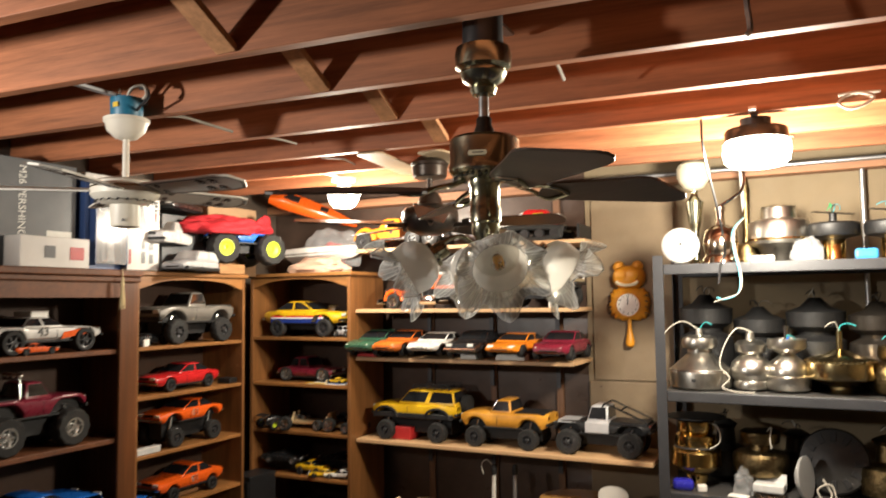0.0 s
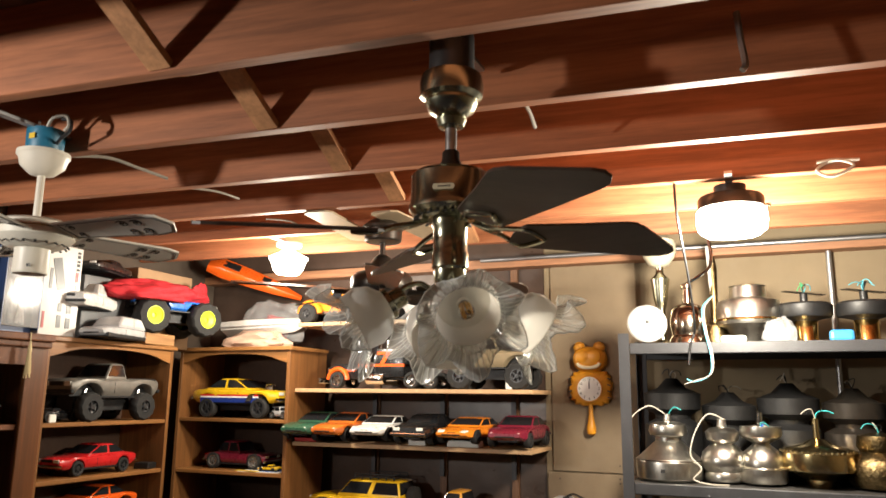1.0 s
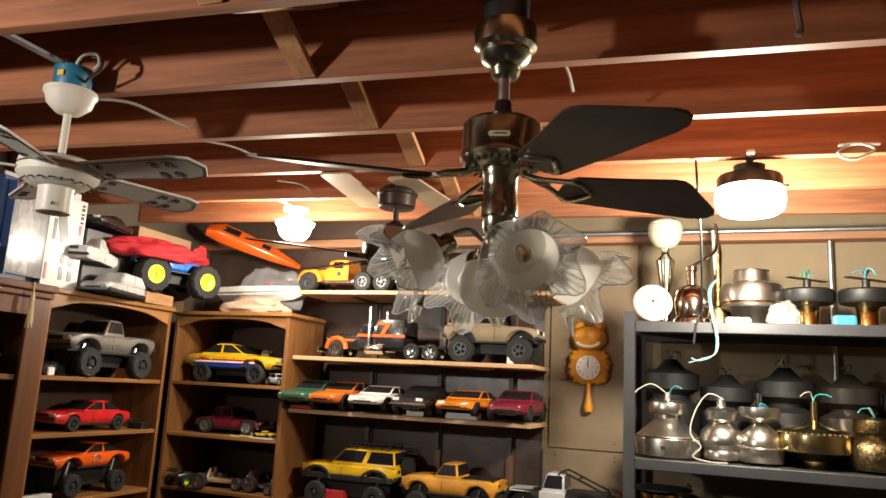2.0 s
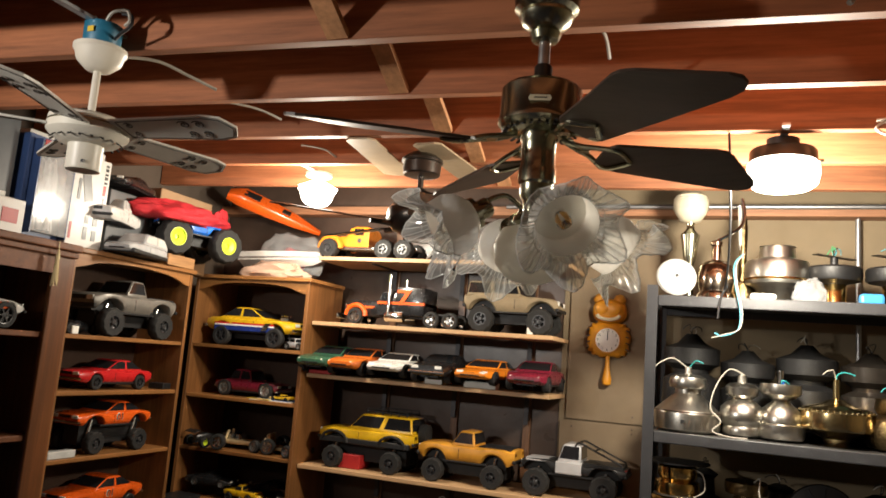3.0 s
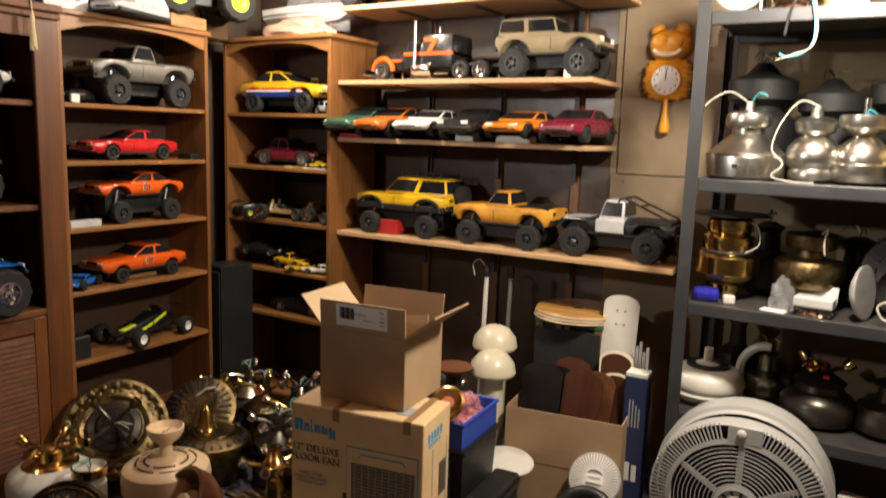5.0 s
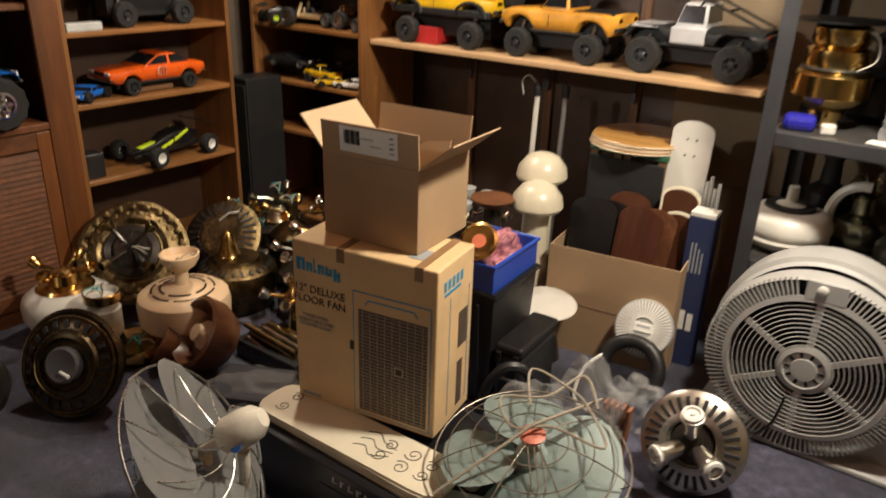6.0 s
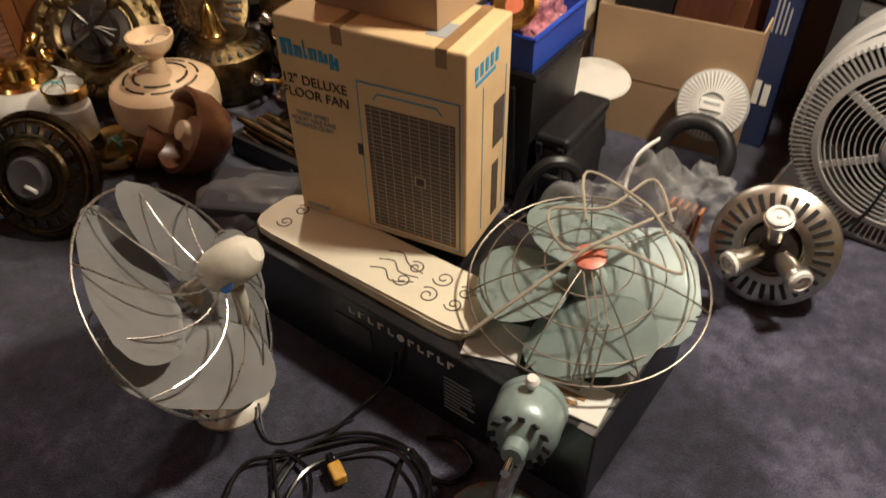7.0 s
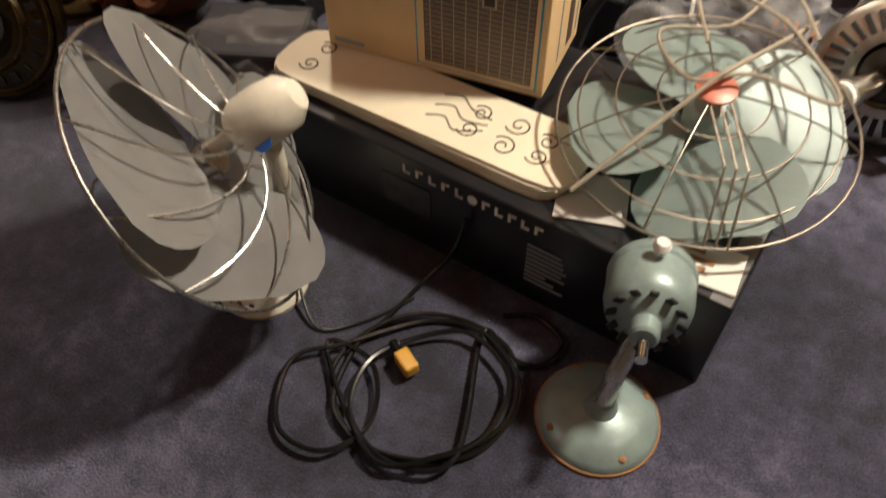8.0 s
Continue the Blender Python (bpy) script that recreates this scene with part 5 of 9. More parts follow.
def buggy(at, turn, label, shell, rim, size=1.0, bare=False):
    ob = thing("model_car", at, label, "model car", "model cars", turn=turn)
    k = size
    part("tub", loft([section(x * k, w * k, 0.028 * k, t * k, 0.9) for x, w, t in ((-0.17, 0.03, 0.045), (-0.1, 0.045, 0.055), (0.06, 0.04, 0.05), (0.19, 0.02, 0.04))]), GOLD if bare else CHASSIS, ob, "", True)
    if not bare:
        part("shell", loft([section(x * k, w * k, 0.05 * k, t * k, 0.9) for x, w, t in ((-0.16, 0.03, 0.09), (-0.08, 0.05, 0.115), (0.0, 0.045, 0.105), (0.08, 0.032, 0.075), (0.2, 0.016, 0.055))]), shell, ob, "", True)
        part("rear_wing", box(0.06 * k, 0.16 * k, 0.004, (-0.19 * k, 0, 0.125 * k), 0.001, pose(0, 0, 0, 0, -18)), CHASSIS, ob)
        if shell is BLACKC and rim is RIM_W:
            for s in (-1, 1):
                for j in range(3):
                    part("lime_panel", box(0.085 * k, 0.003, 0.013 * k, (-0.05 * k + 0.035 * j * k, s * (0.0485 - 0.005 * j) * k, (0.058 + 0.014 * (2 - j)) * k), 0, pose(0, 0, 0, 0, 22)), LIME, ob, "fluorescent lime panel")
            part("lime_nose", box(0.10 * k, 0.035 * k, 0.006, (0.10 * k, 0, 0.068 * k), 0.002, pose(0, 0, 0, 0, 9)), LIME, ob)
    else:
        for s in (-1, 1):
            part("shock", tube([(0.13 * k, s * 0.05 * k, 0.04 * k), (0.12 * k, s * 0.03 * k, 0.10 * k)], 0.008 * k, 8), GOLD, ob)
            part("shock", tube([(-0.13 * k, s * 0.05 * k, 0.04 * k), (-0.12 * k, s * 0.03 * k, 0.10 * k)], 0.008 * k, 8), GOLD, ob)
        part("motor", lathe([(0.02 * k, -0.03 * k), (0.02 * k, 0.03 * k)], 16, pose(-0.06 * k, 0, 0.06 * k, 90)), CHROME, ob, "", True)
        part("gearbox", box(0.06 * k, 0.05 * k, 0.04 * k, (-0.13 * k, 0, 0.04 * k), 0.004), RIM_S, ob)
        part("tower", box(0.006, 0.12 * k, 0.05 * k, (0.12 * k, 0, 0.05 * k)), GOLD, ob)
    for x in (-0.14, 0.15):
        part("arm", tube([(x * k, -0.11 * k, 0.04 * k), (x * k, 0.11 * k, 0.04 * k)], 0.007 * k, 8), CHASSIS if not bare else GOLD, ob)
        for s in (-1, 1):
            wheel_parts(ob, x * k, s * 0.115 * k, 0.042 * k, 0.042 * k, 0.04 * k, rim, not bare, s)
    return ob


buggy((-2.475, 3.14, 0.467), -80, "black and lime model buggy with white wheels", BLACKC, RIM_W)
buggy((-2.19, 3.86, 0.999), 12, "bare gold and silver model car chassis", None, CHROME, 0.95, True)
buggy((-1.99, 3.85, 0.999), -8, "bare gold model car chassis without body", None, RIM_S, 0.75, True)
buggy((-2.42, 3.83, 0.999), 70, "black model buggy with lime green wheels", BLACKC, LIME, 0.62)

# things beside the models
def plain_box(name, x0, x1, y0, y1, z0, z1, mat, label, cat, turn=0, bevel=0.003):
    ob = part(name, box(x1 - x0, y1 - y0, z1 - z0, (0, 0, 0), bevel), mat)
    ob.matrix_basis = pose((x0 + x1) / 2, (y0 + y1) / 2, z0, 0, 0, turn)
    return tagged(ob, label, cat)


CLEARBOX = plain("translucent_plastic", (0.50, 0.51, 0.50), 0.25, 0, 0.1, 12)
REDP = plain("red_plastic", (0.36, 0.02, 0.02), 0.4)
PAPER = plain("white_paper", (0.70, 0.69, 0.64), 0.8, 0, 0.06, 30)
plain_box("storage_box", -2.40, -2.36, 2.72, 2.86, 1.031, 1.062, CLEARBOX, "clear plastic parts box with lid on a shelf", "box")
plain_box("black_box", -2.46, -2.38, 2.72, 2.80, 0.467, 0.565, BLACKP, "small matt black speaker box", "box")
plain_box("stand_block", -1.64, -1.52, 3.83, 3.95, 0.979, 1.048, REDP, "red plastic box under a model truck", "box")
plain_box("small_carton", -2.37, -2.36, 2.74, 2.79, 1.541, 1.575, PAPER, "small white carton at the shelf end", "box", 20)
plain_box("stand_block", -1.19, -1.10, 3.79, 3.86, 1.433, 1.462, PAPER, "grey card stand under a model car", "box")
plain_box("stand_block", -0.99, -0.83, 3.79, 3.86, 1.433, 1.462, PAPER, "grey card stand under a model coupe", "box")
plain_box("stand_block", -1.83, -1.70, 3.775, 3.85, 1.433, 1.452, REDP, "red card stand under a green model car", "box")
plain_box("stand_block", -2.53, -2.43, 3.02, 3.18, 0.766, 0.785, wood("block_wood", (0.32, 0.16, 0.07), "y"), "low wooden block under a model car", "block")
plain_box("instruction_sheet", -2.14, -1.90, 3.735, 3.84, 1.273, 1.276, PAPER, "white printed paper sheet on a shelf", "paper", 3, 0)
plain_box("instruction_sheet", -2.16, -2.02, 3.73, 3.76, 1.2765, 1.279, YELLOW_L, "yellow paper sheet on a shelf", "paper", -4, 0)
plain_box("display_card", -2.05, -1.92, 3.755, 3.845, 1.2762, 1.2768, BLUE, "thin blue card base of a display box", "box", 0, 0)
plain_box("spare_can", -0.70, -0.67, 3.80, 3.83, 1.701, 1.755, PAPER, "small white can between model trucks", "can")
plain_box("parts_tray", -2.45, -2.37, 3.33, 3.40, 1.306, 1.335, CHASSIS, "small black model part on a shelf", "model part", 10)
plain_box("dark_carton", -2.52, -2.28, 3.84, 4.0, 0.746, 0.80, CHASSIS, "low dark carton with printed bands", "box", 0)
sp = thing("tower_speaker", (-2.455, 3.64, 0), "tall black loudspeaker standing before a bookcase", "speaker", turn=-6)
part("cabinet", box(0.15, 0.20, 0.76, (0, 0, 0), 0.004), BLACKP, sp)
part("grille_cloth", box(0.13, 0.006, 0.70, (0, -0.103, 0.03), 0.002), plain("black_cloth", (0.012, 0.012, 0.012), 0.95), sp)

# ---- on top of the cases ----
GREYBOX = plain("grey_printed_card", (0.075, 0.08, 0.085), 0.35, 0, 0.2, 6)
WHITEBOX = plain("white_printed_card", (0.54, 0.52, 0.49), 0.35, 0, 0.08, 6)


def print_bars(parent, m, w, h, rows, mat, seed, hh=0.5):
    rnd = random.Random(seed)
    for r in range(rows):
        x = -w / 2
        y = h / 2 - (r + 0.5) * h / rows
        ln = w * rnd.uniform(0.5, 1.0)
        part("print_bar", box(ln, h / rows * hh, 0.0012, (0, 0, 0), 0, m @ pose(x + ln / 2, y, 0)), mat, parent)


def blob(sx, sy, sz, seed, amp=0.25, cuts=2, flat=0.0):
    """A crumpled lump of film or cloth, flat underneath."""
    bm = bmesh.new()
    bmesh.ops.create_icosphere(bm, subdivisions=cuts + 1, radius=1.0)
    for v in bm.verts:
        d = 1 + amp * noise.noise(v.co * 1.7 + Vector((seed, 0, 0))) + 0.5 * amp * noise.noise(v.co * 4.3 + Vector((0, seed, 0)))
        v.co = Vector((v.co.x * sx * d, v.co.y * sy * d, max(-0.45, v.co.z * d) * sz + 0.45 * sz))
    return bm



FILM_D = plain("display_film", (0.60, 0.61, 0.62), 0.13, 0, 0.1, 7, 0.12)
FILM_D.node_tree.nodes["Principled BSDF"].inputs["Alpha"].default_value = 0.30

gb = plain_box("product_carton", -2.64, -2.44, 2.05, 2.43, 1.905, 2.36, GREYBOX, "tall grey printed product carton", "box")
text_part("lettering", "M26 PERSHING", 0.046, pose(0.1008, -0.065, 0.275, 90, 0, 90) @ pose(0, 0, 0, 0, 0, -90), PAPER, gb, "pale lettering running down")
part("print_patch", box(0.0015, 0.12, 0.12, (0.1008, 0.11, 0.04)), PAPER, gb)
yb = plain_box("product_carton", -2.64, -2.44, 1.75, 2.03, 1.901, 2.22, plain("yellow_card", (0.55, 0.36, 0.04), 0.4), "yellow and black product carton", "box")
part("print_patch", box(0.0015, 0.20, 0.22, (0.1008, 0, 0.05)), GREYBOX, yb)
lb = plain_box("small_carton", -2.44, -2.34, 2.10, 2.43, 1.901, 2.03, WHITEBOX, "low white carton with a red tool print", "box", 2)
part("print_patch", box(0.0015, 0.07, 0.055, (0.0512, 0.10, 0.035)), REDP, lb)
part("print_patch", box(0.0015, 0.05, 0.05, (0.0512, -0.03, 0.04)), GREYBOX, lb)
fb = plain_box("display_carton", -2.62, -2.42, 2.45, 2.66, 1.901, 2.32, plain("blue_card", (0.03, 0.06, 0.16), 0.35), "blue display carton with clear shiny film front", "box", 3.5)
part("dark_insert", box(0.002, 0.17, 0.36, (0.1010, 0.012, 0.03)), plain("dark_insert_print", (0.05, 0.045, 0.045), 0.6, 0, 0.5, 25), fb)
part("pale_shape", blob(0.030, 0.055, 0.20, 13, 0.45, 3), plain("pale_grey_cloth", (0.46, 0.45, 0.44), 0.7, 0, 0.25, 30, 0.5), fb, "pale plain shape behind film", True).matrix_basis = pose(0.104, 0.0, 0.04)
part("film_window", box(0.003, 0.176, 0.36, (0.139, 0.012, 0.028), 0.001), FILM_D, fb, "shiny clear film window")
for u in (-0.078, 0.102):
    part("window_edge", box(0.040, 0.004, 0.38, (0.121, u, 0.020)), bpy.data.materials["blue_card"], fb)
part("red_emblem", box(0.004, 0.075, 0.05, (0.1415, -0.03, 0.350), 0.001), REDP, fb, "red emblem")
wb = plain_box("product_carton", -2.59, -2.39, 2.675, 2.86, 1.905, 2.30, WHITEBOX, "white model kit carton with grey part drawings", "box", -3)
for k, (u, v, a, b) in enumerate(((0.0, 0.20, 0.042, 0.14), (-0.055, 0.20, 0.014, 0.09), (0.045, 0.035, 0.022, 0.045), (0.0, 0.035, 0.020, 0.055), (0.045, 0.10, 0.022, 0.035), (0.0, 0.105, 0.018, 0.035), (0.07, 0.18, 0.008, 0.05))):
    part("print_patch", box(0.0015, a, b, (0.1008, u, v), 0, pose(0, 0, 0, 14 if k == 0 else 0)), GREYBOX, wb)
part("print_patch", box(0.0015, 0.012, 0.07, (0.1008, -0.075, 0.03)), REDP, wb, "red side print")
part("print_patch", box(0.0015, 0.014, 0.045, (0.1008, 0.07, 0.24)), REDP, wb)
for k in range(5):
    part("letter_bar", box(0.0015, 0.016, 0.010 + 0.004 * (k % 2), (0.1008, 0.072, 0.292 + 0.019 * k)), INKB, wb)
cb = plain_box("product_carton", -2.66, -2.50, 2.52, 2.92, 2.245, 2.36, WHITEBOX, "long white carton lying on other cartons", "box", 0)
part("print_patch", box(0.0015, 0.18, 0.05, (0.0808, 0.0, 0.03)), GREYBOX, cb)


FILM = plain("crumpled_clear_bag", (0.55, 0.56, 0.57), 0.10, 0, 0.2, 14, 0.9)
FILM.node_tree.nodes["Principled BSDF"].inputs["Alpha"].default_value = 0.24
model_car("pickup", WHITEC, (-2.46, 2.97, 1.985), -66, "white model truck body resting on a clear one", 0.84, 0.03, wheels=False, glass=CLEARBOX)
CLEARSHELL = plain("clear_body_shell", (0.62, 0.63, 0.64), 0.12, 0, 0.15, 12, 0.3)
CLEARSHELL.node_tree.nodes["Principled BSDF"].inputs["Alpha"].default_value = 0.62
model_car("suv", CLEARSHELL, (-2.34, 3.02, 1.878), -74, "unpainted clear model truck body in film", 0.76, 0.0, wheels=False, glass=CLEARBOX, nose=CLEARSHELL)
model_car("truck", BLUE, (-2.405, 3.42, 1.957), 74, "blue model truggy with fluorescent lime wheels", 0.95, 0.05, 0.086, 0.075, LIME, True)
CLOTH = plain("red_cloth", (0.42, 0.012, 0.02), 0.85, 0, 0.25, 9, 0.5)
cl = part("red_cloth", blob(0.16, 0.30, 0.075, 7, 0.30, 4), CLOTH, None, "", True)
cl.matrix_basis = pose(-2.42, 3.31, 2.115, 0, 0, -14)
dr = part("hanging_fold", blob(0.03, 0.075, 0.15, 9, 0.35, 3), CLOTH, cl, "", True)
dr.matrix_basis = pose(-0.02, 0.285, -0.085, 0, 8, 0)
tagged(cl, "bright red cloth draped over a model truck", "cloth")
plain_box("block", -2.42, -2.33, 3.20, 3.42, 1.901, 1.956, wood("offcut_wood", (0.36, 0.19, 0.08), "y"), "short wooden offcut under a model wheel", "wood block", 6)
boat = thing("model_boat", (-2.13, 3.90, 1.985), "white model speedboat hull with long pointed bow", "model boat", turn=-4)
rings = []
for u, w, d, t in ((-0.27, 0.075, 0.0, 0.080), (-0.1, 0.082, 0.0, 0.085), (0.08, 0.072, 0.006, 0.086), (0.2, 0.042, 0.02, 0.086), (0.28, 0.006, 0.055, 0.084)):
    rings.append([Vector((u, -w, t)), Vector((u, -w * 0.9, d + (t - d) * 0.45)), Vector((u, 0, d)), Vector((u, w * 0.9, d + (t - d) * 0.45)), Vector((u, w, t)), Vector((u, 0, t + 0.012))])
part("hull", loft(rings), WHITEC, boat, "", True)
part("rub_strip", tube([(-0.27, -0.078, 0.050), (-0.1, -0.085, 0.052), (0.08, -0.075, 0.056), (0.2, -0.043, 0.060), (0.28, -0.006, 0.070)], 0.003, 6), plain("grey_strip", (0.3, 0.3, 0.3), 0.5), boat)
tn = part("packing_cloth", blob(0.20, 0.10, 0.062, 12, 0.35, 3), plain("pink_tan_paper", (0.45, 0.30, 0.22), 0.8, 0, 0.15, 12, 0.4), None, "", True)
tn.matrix_basis = pose(-2.14, 3.83, 1.916, 0, 0, 0)
tagged(tn, "crumpled pinkish packing paper under a boat", "packing paper")
ls = thing("car_body_shell", (-2.27, 3.96, 2.265), "long orange model racing shell leaning on cartons", "model body", turn=34)
bm = loft([section(x, w, 0.0, t, 0.9) for x, w, t in ((-0.28, 0.035, 0.04), (-0.2, 0.06, 0.07), (-0.05, 0.06, 0.06), (0.12, 0.045, 0.045), (0.28, 0.012, 0.02))])
bmesh.ops.transform(bm, matrix=pose(0, 0, 0.03, 40, 17, 0), verts=bm.verts)
part("shell", bm, ORANGE, ls, "", True)
for bm in (box(0.10, 0.062, 0.01, (-0.15, 0, 0.060), 0.004), box(0.05, 0.045, 0.01, (0.06, 0, 0.046), 0.004)):
    bmesh.ops.transform(bm, matrix=pose(0, 0, 0.03, 40, 17, 0), verts=bm.verts)
    part("opening", bm, CHASSIS, ls)
rs = part("packing_bag", blob(0.22, 0.12, 0.16, 21, 0.3, 3), FILM, None, "", True)
rs.matrix_basis = pose(-2.16, 4.0, 1.955)
tagged(rs, "clear bag with red and grey model parts inside", "plastic bag")
rd = part("red_part", blob(0.09, 0.06, 0.10, 25, 0.3, 2), RED, None, "", True)
rd.matrix_basis = pose(-2.16, 4.0, 1.975)
tagged(rd, "red model body inside a clear bag", "model body")
bk = model_car("truck", BLACKC, (-2.50, 3.06, 2.205), -70, "black and orange model car shell with pale print", 0.70, 0.0, wheels=False)
for k in range(3):
    part("pale_print", box(0.05, 0.003, 0.016, (-0.10 + 0.065 * k, -0.0885, 0.046), 0, pose(0, 0, 0, 0, 12, 0)), (WHITE, ORANGE, WHITE)[k], bk)
plain_box("dark_carton", -2.66, -2.44, 2.92, 3.26, 1.901, 2.203, GREYBOX, "dark carton under model shells", "box")
plain_box("brown_carton", -2.66, -2.50, 3.30, 3.70, 1.901, 2.30, plain("brown_card", (0.33, 0.21, 0.115), 0.8, 0, 0.1, 8), "brown carton behind the model trucks", "box")
# tassel on the wall unit's key
ts = thing("tassel", (-2.294, 2.565, 1.84), "cream tassel hanging from the wall unit's top", "tassel")
bm = bmesh.new()
for k in range(14):
    a = 2 * math.pi * k / 14
    tube([(0.004 * math.cos(a), 0.004 * math.sin(a), -0.01), (0.011 * math.cos(a), 0.011 * math.sin(a), -0.11 - 0.01 * math.sin(5 * a))], 0.0028, 5, False, bm)
part("fringe", bm, plain("cream_thread", (0.58, 0.47, 0.26), 0.85), ts)
part("knot", lathe([(0.002, 0.03), (0.008, 0.0), (0.008, -0.012), (0.004, -0.016)], 12), bpy.data.materials["cream_thread"], ts, "", True)
part("cord", tube([(0, 0, 0.02), (-0.002, 0, 0.062)], 0.002, 5), bpy.data.materials["cream_thread"], ts)

# ---- stacked boxes in the middle of the floor ----
CARD = plain("brown_cardboard", (0.37, 0.245, 0.14), 0.8, 0, 0.08, 6, 0.08)
CARD_IN = plain("pale_cardboard_inside", (0.50, 0.36, 0.22), 0.85, 0, 0.06, 6)
CARD_T = plain("tan_printed_carton", (0.68, 0.475, 0.255), 0.7, 0, 0.13, 5, 0.06)
BLACKBOX = plain("black_printed_carton", (0.012, 0.0125, 0.015), 0.30, 0, 0.25, 6)
PRINT_BLUE = plain("blue_print", (0.03, 0.28, 0.50), 0.6)
PRINT_DK = plain("brown_black_ink", (0.035, 0.025, 0.02), 0.6)
PRINT_GB = plain("grey_blue_print", (0.30, 0.32, 0.34), 0.6)
GRILLE_P = plain("printed_grille_brown", (0.085, 0.06, 0.045), 0.55)
LINE_P = plain("printed_grille_line", (0.45, 0.36, 0.27), 0.55)

mc = thing("fan_carton", (-0.535, 2.515, 0), "long black printed ceiling fan carton on the carpet", "box")
part("carton", box(0.89, 0.41, 0.212, (0, 0, 0), 0.004), BLACKBOX, mc)
FRONT = -0.2062
for k, wd in enumerate((0.032, 0.026, 0.026, 0.02, 0.022)):
    part("letter_bar", box(0.006 if k == 3 else 0.005, 0.0015, 0.017, (-0.112 + 0.026 * k, FRONT, 0.176)), WHITE, mc)
    part("letter_bar", box(0.012, 0.0015, 0.004, (-0.106 + 0.026 * k, FRONT, 0.176 + (0.013 if k % 2 else 0.0))), WHITE, mc)
for k in range(5):
    part("letter_bar", box(0.005, 0.0015, 0.017, (0.043 + 0.024 * k, FRONT, 0.176)), WHITE, mc)
    part("letter_bar", box(0.012, 0.0015, 0.004, (0.049 + 0.024 * k, FRONT, 0.176 + (0.0 if k % 2 else 0.013))), WHITE, mc)
part("emblem", lathe([(0.009, 0), (0.009, 0.0015)], 16, pose(0.022, FRONT + 0.001, 0.184, 90)), WHITE, mc)
print_bars(mc, pose(0.165, FRONT, 0.10, 90), 0.075, 0.10, 9, PRINT_GB, 5, 0.35)
part("product_photo", box(0.10, 0.0012, 0.07, (-0.11, FRONT, 0.085)), plain("dim_photo_print", (0.035, 0.037, 0.042), 0.4, 0, 0.6, 30), mc, "dim printed picture")
print_bars(mc, pose(0.36, FRONT, 0.155, 90), 0.09, 0.03, 1, PRINT_GB, 8, 0.5)
part("end_tape", box(0.03, 0.411, 0.001, (0.425, 0, 0.2125)), plain("grey_tape", (0.16, 0.16, 0.16), 0.2), mc, "clear tape at the lid's end")


def loose_blade(at, turn, L, W, z, mat, label, prints=True, group="loose fan blades", rx=0, ry=0):
    ob = thing("fan_paddle", at, label, "fan paddle", group, turn=turn)
    ob.matrix_basis = pose(*at, rx, ry, turn)
    o = []
    for cx, sx in ((L / 2 - W / 2, 1), (-L / 2 + W / 2, -1)):
        for k in range(9):
            a = -math.pi / 2 + math.pi * k / 8
            e = 0.62
            o.append((cx + sx * W / 2 * math.copysign(abs(math.cos(a)) ** e, math.cos(a)), (W / 2) * math.copysign(abs(math.sin(a)) ** e, math.sin(a)) * sx))
    b = part("board", prism(o, z), mat, ob)
    if prints:
        for u, v, s, f in ((-0.24, 0.025, 0.03, 1), (-0.24, -0.025, 0.03, -1), (0.10, 0.022, 0.03, 1), (0.10, -0.022, 0.03, -1), (0.17, 0.028, 0.036, -1), (0.17, -0.028, 0.036, 1), (0.23, 0.018, 0.03, 1), (0.23, -0.02, 0.03, -1)):
            part("scroll_print", tube([(u * L / 0.62 + q.x, v + q.y, z + 0.0002) for q in scroll(Matrix(), s, f)], 0.0016, 4), INK, b)
        for v in (0.0, 0.03, -0.03):
            part("scroll_print", tube(curve_pts([(0.03 * L, v, z + 0.0002), (0.08 * L, v + 0.012, z + 0.0002), (0.13 * L, v - 0.008, z + 0.0002), (0.2 * L, v * 0.5, z + 0.0002)], 6), 0.0015, 4), INK, b)
    return ob


CREAM = plain("cream_blade_paint", (0.78, 0.71, 0.55), 0.38, 0, 0.06, 7)
for k in range(4):
    loose_blade((-0.685 + 0.004 * k, 2.415 + 0.003 * math.sin(3 * k), 0.2125 + 0.0072 * k), 0.6 * k - 1.0, 0.60, 0.145, 0.0068, CREAM, "cream fan blade with brown scroll print, in a stack", k == 3, "stacked cream blades")

gx = thing("floor_fan_carton", (0, 0, 0), "tan printed carton of a 12 inch deluxe floor fan", "box")
gx.matrix_basis = pose(-0.728, 2.585, 0.2415, 0, 0, 10)
GW, GD, GH = 0.408, 0.20, 0.455
part("carton", box(GW, GD, GH, (0, 0, 0), 0.005), CARD_T, gx)
GF = -GD / 2 - 0.0006
# the maker's word, drawn as plain blue strokes
xs = -GW / 2 + 0.012
for k, (w, h, dz) in enumerate(((0.026, 0.034, 0), (0.018, 0.024, 0), (0.008, 0.038, 0), (0.018, 0.024, 0), (0.020, 0.024, 0), (0.020, 0.032, -0.010))):
    part("logo_stroke", box(w * 0.42, 0.0012, h, (xs + w * 0.25, GF, 0.376 + dz)), PRINT_BLUE, gx)
    part("logo_stroke", box(w * 0.95, 0.0012, 0.008, (xs + w * 0.5, GF - 0.0002, 0.376 + (h - 0.008 if k in (0, 1, 3) else 0.0))), PRINT_BLUE, gx)
    if k != 2:
        part("logo_stroke", box(w * 0.36, 0.0012, h * 0.8, (xs + w * 0.82, GF - 0.0001, 0.376 + dz)), PRINT_BLUE, gx)
    xs += w + 0.004
